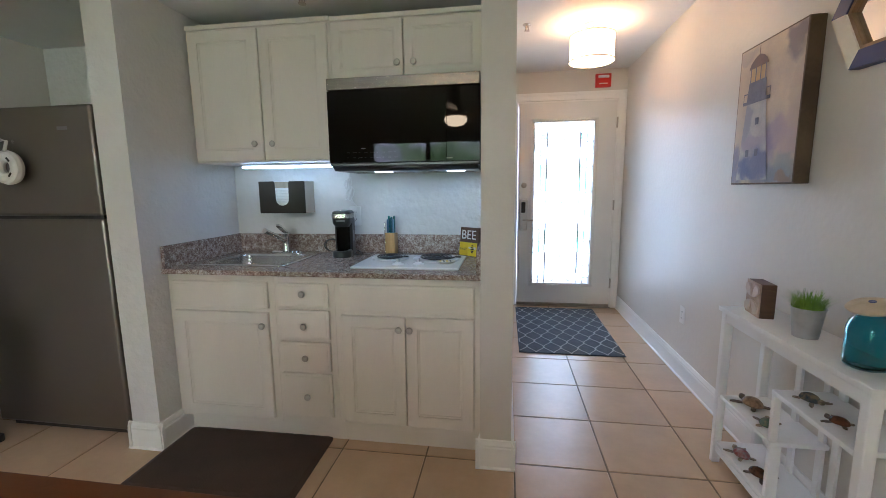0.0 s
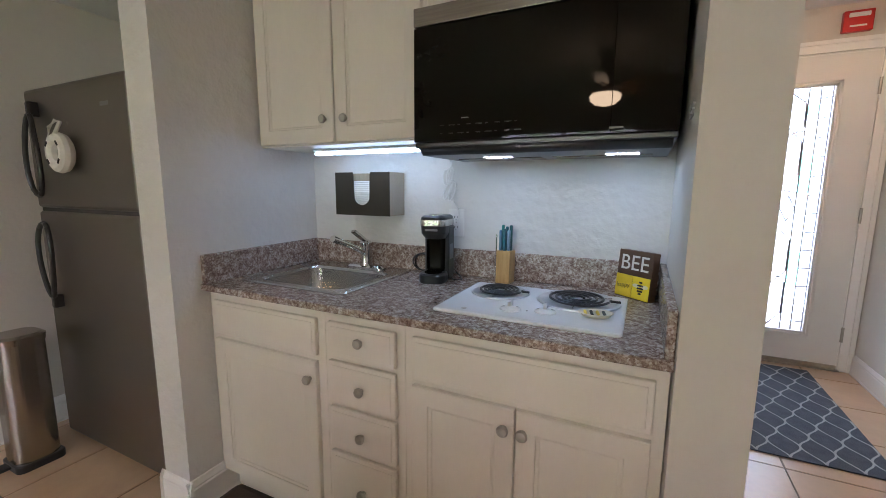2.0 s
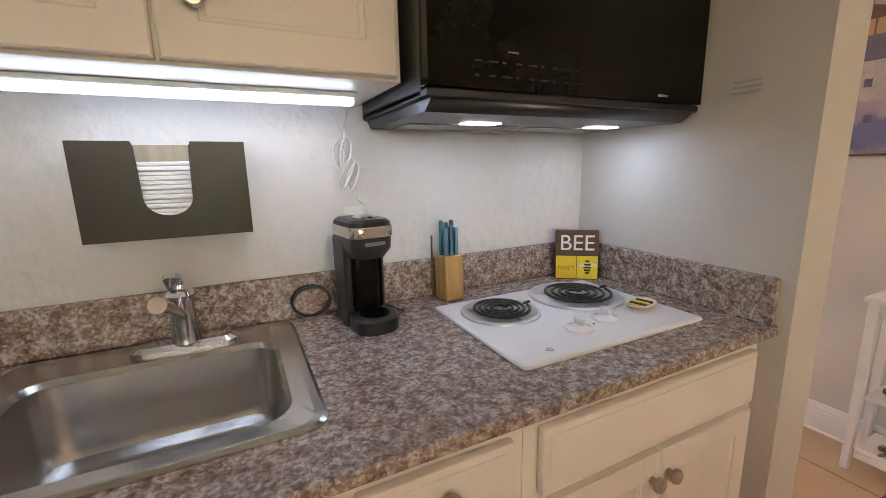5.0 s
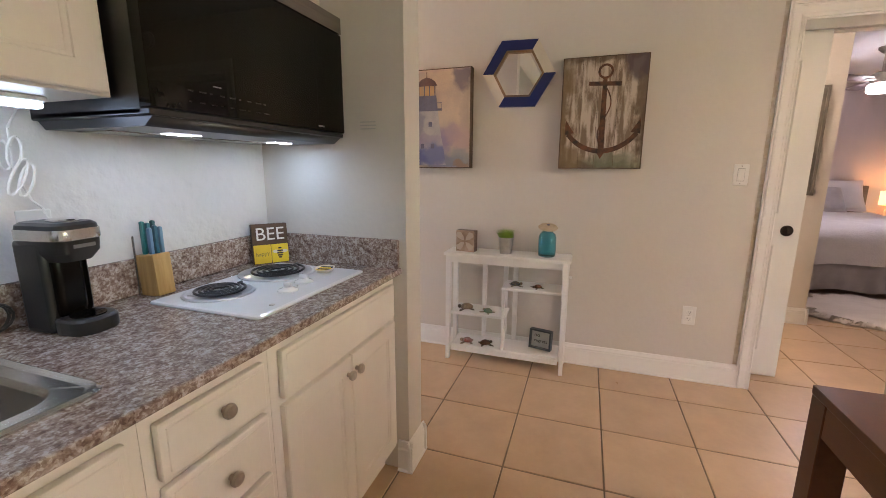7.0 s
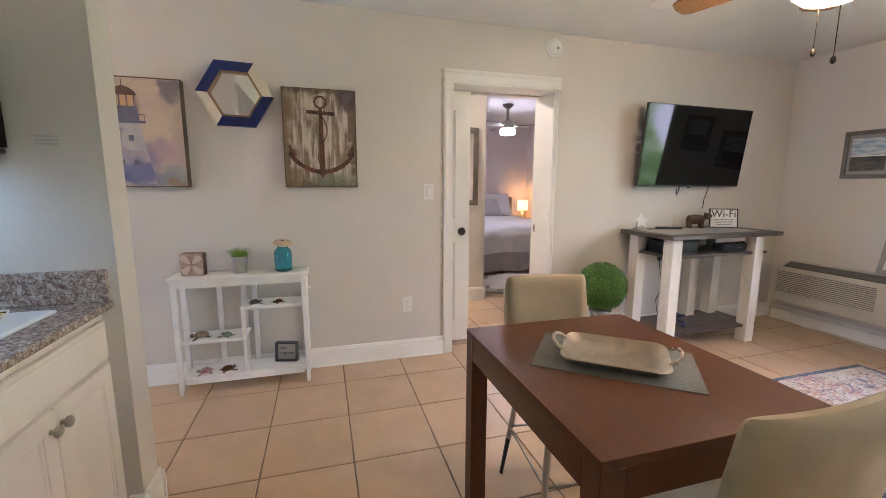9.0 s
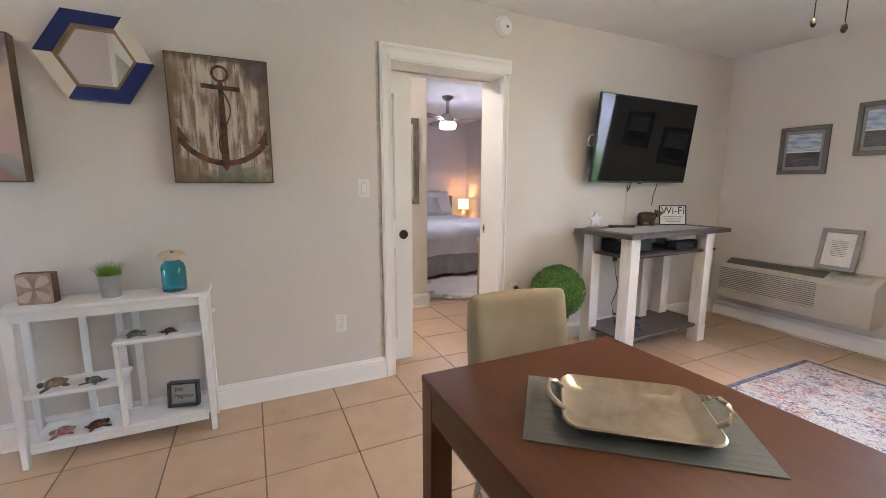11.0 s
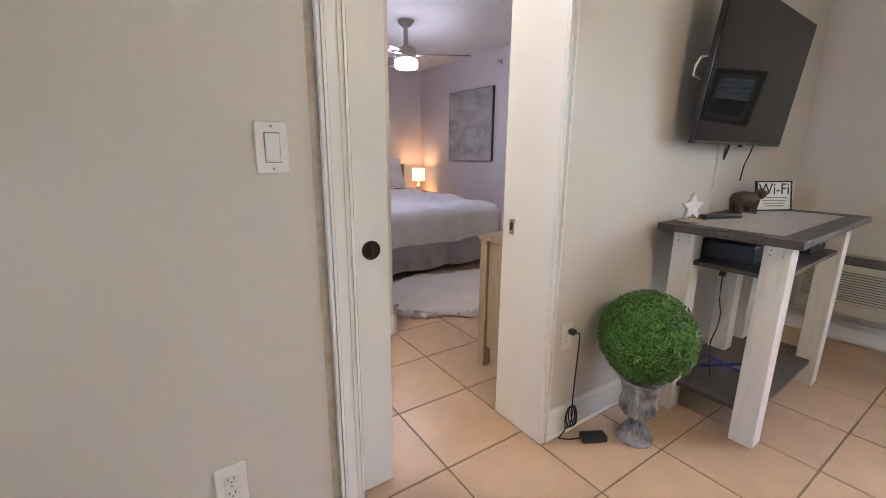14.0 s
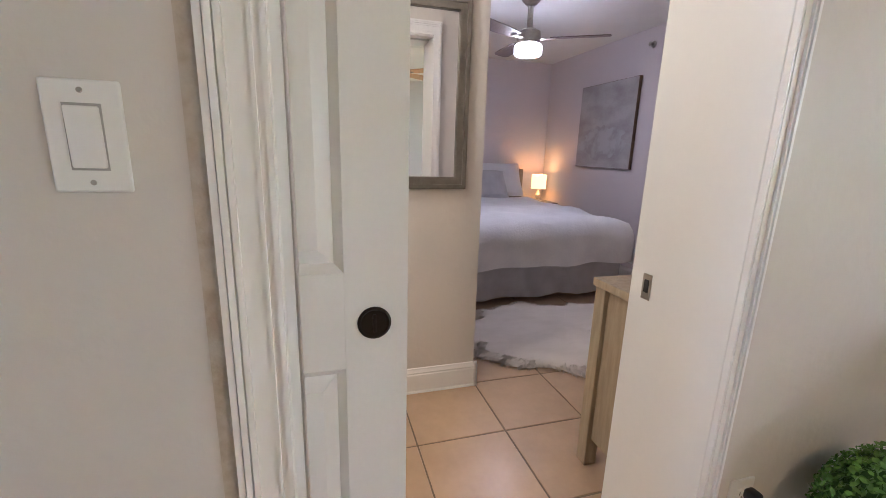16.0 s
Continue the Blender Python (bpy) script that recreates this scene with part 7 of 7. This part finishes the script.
def duvet():
    """A puffed bedspread that hangs over the foot and sides."""
    sh = Shape()
    nu, nv = 44, 40
    rows = []
    for i in range(nu + 1):
        row = []
        for j in range(nv + 1):
            s, t = -0.36 + i / nu * (BL - 0.45 + 0.36), -0.36 + j / nv * (BW + 0.72)
            over_x, over_y = max(0.0, -s), max(0.0, -t, t - BW)
            x = max(s, 0) - 0.045 * min(1, over_x / 0.1) - 0.02 * math.sin(t * 14) * min(1, over_x / 0.2)
            y = min(max(t, 0), BW) + (-1 if t < 0 else 1) * (0.045 * min(1, over_y / 0.1) + 0.018 * math.sin(s * 13) * min(1, over_y / 0.2)) * (over_y > 0)
            drop = max(over_x, over_y) * 0.92
            z = 0.70 - drop + 0.015 * noise.noise(Vector((s * 3, t * 3, 0.5))) * 2
            edge = min(1.0, min(max(s, 0), max(min(t, BW - t), 0)) / 0.14)
            z -= 0.045 * (1 - edge) ** 2
            row.append(sh.bm.verts.new((x, y, z)))
        rows.append(row)
    for a, b in zip(rows, rows[1:]):
        for j in range(nv):
            sh.bm.faces.new((a[j], a[j + 1], b[j + 1], b[j]))
    return sh
part("mattress", Shape().box(0.03, BL - 0.01, 0.02, BW - 0.02, 0.40, 0.655, 0.05, 4), LINEN, bed)
part("bedspread", duvet(), LINEN, bed, "white quilted bedspread")
def cushion(w, h, d):
    sh = Shape()
    n_ = 14
    for s in (-1, 1):
        rows = []
        for i in range(n_ + 1):
            row = []
            for j in range(n_ + 1):
                u, v = -1 + 2 * i / n_, -1 + 2 * j / n_
                puff = ((1 - u ** 4) * (1 - v ** 4)) ** 0.6
                pinch = 1 - 0.06 * (1 - abs(u)) * (abs(v) > 0.9) - 0.05 * (1 - abs(v)) * (abs(u) > 0.9)
                row.append(sh.bm.verts.new((u * w * pinch, v * h * pinch, s * d * puff)))
            rows.append(row)
        for a, b in zip(rows, rows[1:]):
            for j in range(n_):
                sh.bm.faces.new((a[j], a[j + 1], b[j + 1], b[j]))
    bmesh.ops.remove_doubles(sh.bm, verts=sh.bm.verts, dist=0.0005)
    return sh
for k, (x, y, w, h, lean, mtl, lab) in enumerate(((1.86, 0.40, 0.33, 0.23, 62, LINEN, "plump white bed pillow"), (1.86, 1.15, 0.33, 0.23, 62, LINEN, "plump white bed pillow"), (1.64, 0.62, 0.24, 0.20, 52, SKIRT, "pale grey cushion leaning on the pillows"))):
    solid("pillow", cushion(w, h, 0.085), mtl, lab, "pillow", pose(3.70 + x, -2.2 + y, 0.70 + h * 0.86 - 0.01 * k, 0, 0, -90) @ pose(0, 0, 0, lean, 0, 0), group="pillows on the bed")

nt = thing("nightstand", pose(5.55, -2.395, 0), "small grey wooden nightstand beside the bed", "nightstand")
part("body", Shape().box(-0.20, 0.22, -0.165, 0.15, 0.08, 0.60, 0.004, 1), GREYHB, nt)
part("top", Shape().box(-0.21, 0.23, -0.172, 0.16, 0.60, 0.622, 0.004, 1), GREYHB, nt)
for x in (-0.18, 0.19):
    for y in (-0.14, 0.12):
        part("leg", Shape().box(x - 0.015, x + 0.015, y - 0.015, y + 0.015, 0, 0.08), GREYHB, nt)
bl = thing("bedside_lamp", pose(5.55, -2.385, 0.622), "lit bedside lamp with a warm drum shade", "lamp")
part("lamp_base", Shape().lathe([(0.050, 0), (0.052, 0.012), (0.020, 0.025), (0.030, 0.055), (0.034, 0.085), (0.018, 0.115), (0.010, 0.14)], 28), mat("white_lamp_ceramic", (0.70, 0.66, 0.60), 0.3), bl)
part("shade", Shape().lathe([(0.095, 0.165), (0.095, 0.345), (0.092, 0.345), (0.092, 0.165)], 36, close=False), glow("lit_lamp_shade", (1.0, 0.66, 0.28), 2.0), bl, "glowing amber fabric shade")
ABST = mat("abstract_canvas", (0.30, 0.27, 0.27), 0.7, col2=(0.44, 0.42, 0.42), var=3.5, mix=(0.35, 0.65), stretch=(1, 1, 1.8), bump=0.2, bscale=60)
cv = thing("canvas_print", pose(4.55, -2.58, 1.535), "muted grey-brown abstract canvas on the bedroom wall", "painting")
part("canvas", Shape().box(-0.45, 0.45, 0.003, 0.038, -0.435, 0.435, 0.003, 1), EDGE, cv)
part("painted_field", Shape().box(-0.446, 0.446, 0.0375, 0.0395, -0.431, 0.431), ABST, cv, "mottled taupe paint")
part("pale_field", Shape().prism(blot(0.0, -0.17, 0.36, 0.17, 77, 40), 0, 0.0007, pose(0, 0.0405, 0, 90, 0, 0)), mat("pale_cloud_paint", (0.42, 0.41, 0.42), 0.7, col2=(0.30, 0.28, 0.28), var=9, mix=(0.4, 0.6)), cv)
MFR = mat("pewter_mirror_frame", (0.22, 0.20, 0.17), 0.4, 0.4, col2=(0.16, 0.145, 0.12), var=10)
bmr = thing("wall_mirror", pose(2.52, 0.0, 1.45, 0, 0, -90), "framed rectangular mirror on the bedroom wall", "mirror")
mw_, mh_ = 0.295, 0.405
for a, b, p in ((0.0, 0.055, 0.02), (0.008, 0.022, 0.028), (0.040, 0.052, 0.025)):
    part("frame", Shape().box(-mw_ + a, -mw_ + b, -p, 0, -mh_ + a, mh_ - a).box(mw_ - b, mw_ - a, -p, 0, -mh_ + a, mh_ - a).box(-mw_ + b, mw_ - b, -p, 0, -mh_ + a, -mh_ + b).box(-mw_ + b, mw_ - b, -p, 0, mh_ - b, mh_ - a), MFR, bmr)
part("glass", Shape().box(-mw_ + 0.054, mw_ - 0.054, -0.010, -0.003, -mh_ + 0.054, mh_ - 0.054), MIRROR, bmr, "silvered mirror glass")
dr = thing("dresser", pose(XB + 0.02, -0.615, 0), "light oak dresser against the bedroom wall", "dresser")
part("top", Shape().box(0, 0.415, -1.2, 0.012, 0.745, 0.775, 0.003, 1), LIGHTWOOD, dr)
for x in (0.0, 0.355):
    for y in (-1.19, -0.055):
        part("leg", Shape().box(x, x + 0.055, y, y + 0.055, 0, 0.7445, 0.003, 1), LIGHTWOOD, dr)
part("end_panel", Shape().box(0.0555, 0.3545, -0.035, -0.018, 0.12, 0.7445), LIGHTWOOD, dr)
part("case", Shape().box(0.004, 0.385, -1.13, -0.0555, 0.12, 0.7445, 0.002, 1), LIGHTWOOD, dr)
for k in range(3):
    part("drawer", Shape().box(0.386, 0.402, -1.12, -0.07, 0.14 + 0.2 * k, 0.33 + 0.2 * k, 0.004, 1), LIGHTWOOD, dr)

# sheepskin rug
FUR = mat("ivory_sheepskin", (0.70, 0.64, 0.57), 0.95, col2=(0.64, 0.58, 0.51), var=8, bump=0.2, bscale=25, dist=0.01, stretch=(1, 0.5, 1))
sp = thing("sheepskin_rug", pose(3.00, -1.23, 0.001), "ivory sheepskin rug on the bedroom tiles", "rug")
rnd = random.Random(21)


def hide_edge(a):
    return ((0.50 + 0.055 * math.sin(5 * a) + 0.035 * math.sin(11 * a + 1) + 0.02 * math.sin(23 * a)) * math.cos(a), (0.80 + 0.06 * math.sin(6 * a) + 0.04 * math.sin(13 * a) + 0.02 * math.sin(27 * a)) * math.sin(a))


sh = Shape()
rows = []
for f, z in ((0.97, 0.0), (1.0, 0.008), (0.985, 0.022), (0.94, 0.036), (0.86, 0.044), (0.75, 0.048), (0.62, 0.05), (0.48, 0.05), (0.32, 0.05), (0.15, 0.05)):
    row = []
    for k in range(120):
        x, y = hide_edge(2 * math.pi * k / 120)
        x, y = x * f, y * f
        up = 0 if z < 0.01 else 0.011 * noise.noise(Vector((x * 7, y * 7, 1.0))) + 0.005 * noise.noise(Vector((x * 22, y * 22, 3.0)))
        row.append(sh.bm.verts.new((x, y, z + up)))
    rows.append(row)
for ra, rb in zip(rows, rows[1:]):
    for k in range(120):
        sh.bm.faces.new((ra[k], ra[(k + 1) % 120], rb[(k + 1) % 120], rb[k]))
sh.bm.faces.new(rows[-1])
part("hide", sh, FUR, sp)
verts, faces = [], []
for k in range(3600):
    a, f = rnd.uniform(0, 6.283), rnd.uniform(0.90, 1.0)
    x, y = hide_edge(a)
    out = Vector((x, y, 0)).normalized()
    p0 = Vector((x * f, y * f, 0.006 + 0.034 * (1 - f) / 0.1))
    d = (out + Vector((rnd.uniform(-0.6, 0.6), rnd.uniform(-0.6, 0.6), rnd.uniform(0.0, 0.3)))).normalized() * rnd.uniform(0.02, 0.045)
    w = Vector((-d.y, d.x, 0)).normalized() * 0.0016
    b = len(verts)
    tip = p0 + d
    verts += [tuple(p0 - w), tuple(p0 + w), tuple(p0 + d * 0.6 + w * 0.7 + Vector((0, 0, 0.004))), (tip.x, tip.y, max(0.001, tip.z - 0.010))]
    faces.append((b, b + 1, b + 2, b + 3))
fm = bpy.data.meshes.new("fur")
fm.from_pydata(verts, [], faces)
fm.materials.append(FUR)
fo = new("fur", fm)
fo.parent = sp
tagged(fo, "tufted ivory fur", kind="stuff")

# ---- outside the windows ----
struct("backdrop_1", Shape().box(-1.2, 2.4, YN + 1.8, YN + 1.9, -0.1, 3.4), glow("bright_daylight", (0.90, 0.96, 1.06), 5.0), "bright daylight beyond the entrance door", "backdrop")


def greenery(strength):
    """Sunlit foliage and sky, out of focus, beyond the window."""
    m = bpy.data.materials.new("sunlit_greenery")
    m.use_nodes = True
    n, l = m.node_tree.nodes, m.node_tree.links
    p = n["Principled BSDF"]
    tc = n.new("ShaderNodeTexCoord")
    t = n.new("ShaderNodeTexNoise")
    t.inputs["Scale"].default_value, t.inputs["Detail"].default_value = 1.6, 6
    l.new(tc.outputs["Object"], t.inputs["Vector"])
    high = n.new("ShaderNodeSeparateXYZ")
    l.new(tc.outputs["Object"], high.inputs[0])
    rise = n.new("ShaderNodeMath")
    rise.operation = "MULTIPLY_ADD"
    rise.inputs[1].default_value, rise.inputs[2].default_value = 0.10, -0.19
    l.new(high.outputs[2], rise.inputs[0])
    both = n.new("ShaderNodeMath")
    l.new(rise.outputs[0], both.inputs[0])
    l.new(t.outputs["Fac"], both.inputs[1])
    r = n.new("ShaderNodeValToRGB")
    e = r.color_ramp.elements
    e[0].position, e[0].color = 0.35, (0.14, 0.24, 0.08, 1)
    e[1].position, e[1].color = 0.58, (1.0, 0.93, 1.04, 1)
    e.new(0.48).color = (0.50, 0.60, 0.36, 1)
    l.new(both.outputs[0], r.inputs[0])
    l.new(r.outputs[0], p.inputs["Emission Color"])
    p.inputs["Base Color"].default_value = (0.1, 0.2, 0.05, 1)
    p.inputs["Emission Strength"].default_value = strength
    return m


struct("backdrop_2", Shape().box(-6.5, 4.5, -6.1, -6.0, -0.1, 5.5), greenery(18.0), "sunlit greenery and sky beyond the window", "backdrop")
# flush lamp of the bedroom passage
pl = thing("flush_ceiling_lamp", pose(1.98, 0.75, H), "small flush ceiling lamp in the bedroom passage", "ceiling light")
part("base", Shape().lathe([(0.11, 0), (0.11, -0.02), (0.09, -0.03)], 28), NICKEL, pl)


# ---- floor tiles, last ----
GX, GY, PX, PY = 0.49, 0.005, 0.408, 0.404
tile_mesh = Shape().box(-PX / 2 + 0.0035, PX / 2 - 0.0035, -PY / 2 + 0.0035, PY / 2 - 0.0035, -0.012, 0.0, 0.002, 1).mesh("tile", TILE)
for i in range(-9, 14):
    for j in range(-8, 12):
        x, y = GX + (i + 0.5) * PX, GY + (j + 0.5) * PY
        inside = (XL - 0.3 < x < XB + 0.05 and YS - 0.3 < y < YB + 0.1) or (-0.2 < x < XB and y < YN + 0.2) or (XB - 0.1 < x < 5.9 and -2.75 < y < -0.2) or (XB - 0.1 < x < 2.7 and -2.75 < y < 1.75)
        if not inside:
            continue
        t = new("tile", tile_mesh)
        t.parent = floor
        t.location = (x, y, random.uniform(-0.0004, 0.0004))
        t.rotation_euler = (0, 0, random.choice((0, math.pi)))
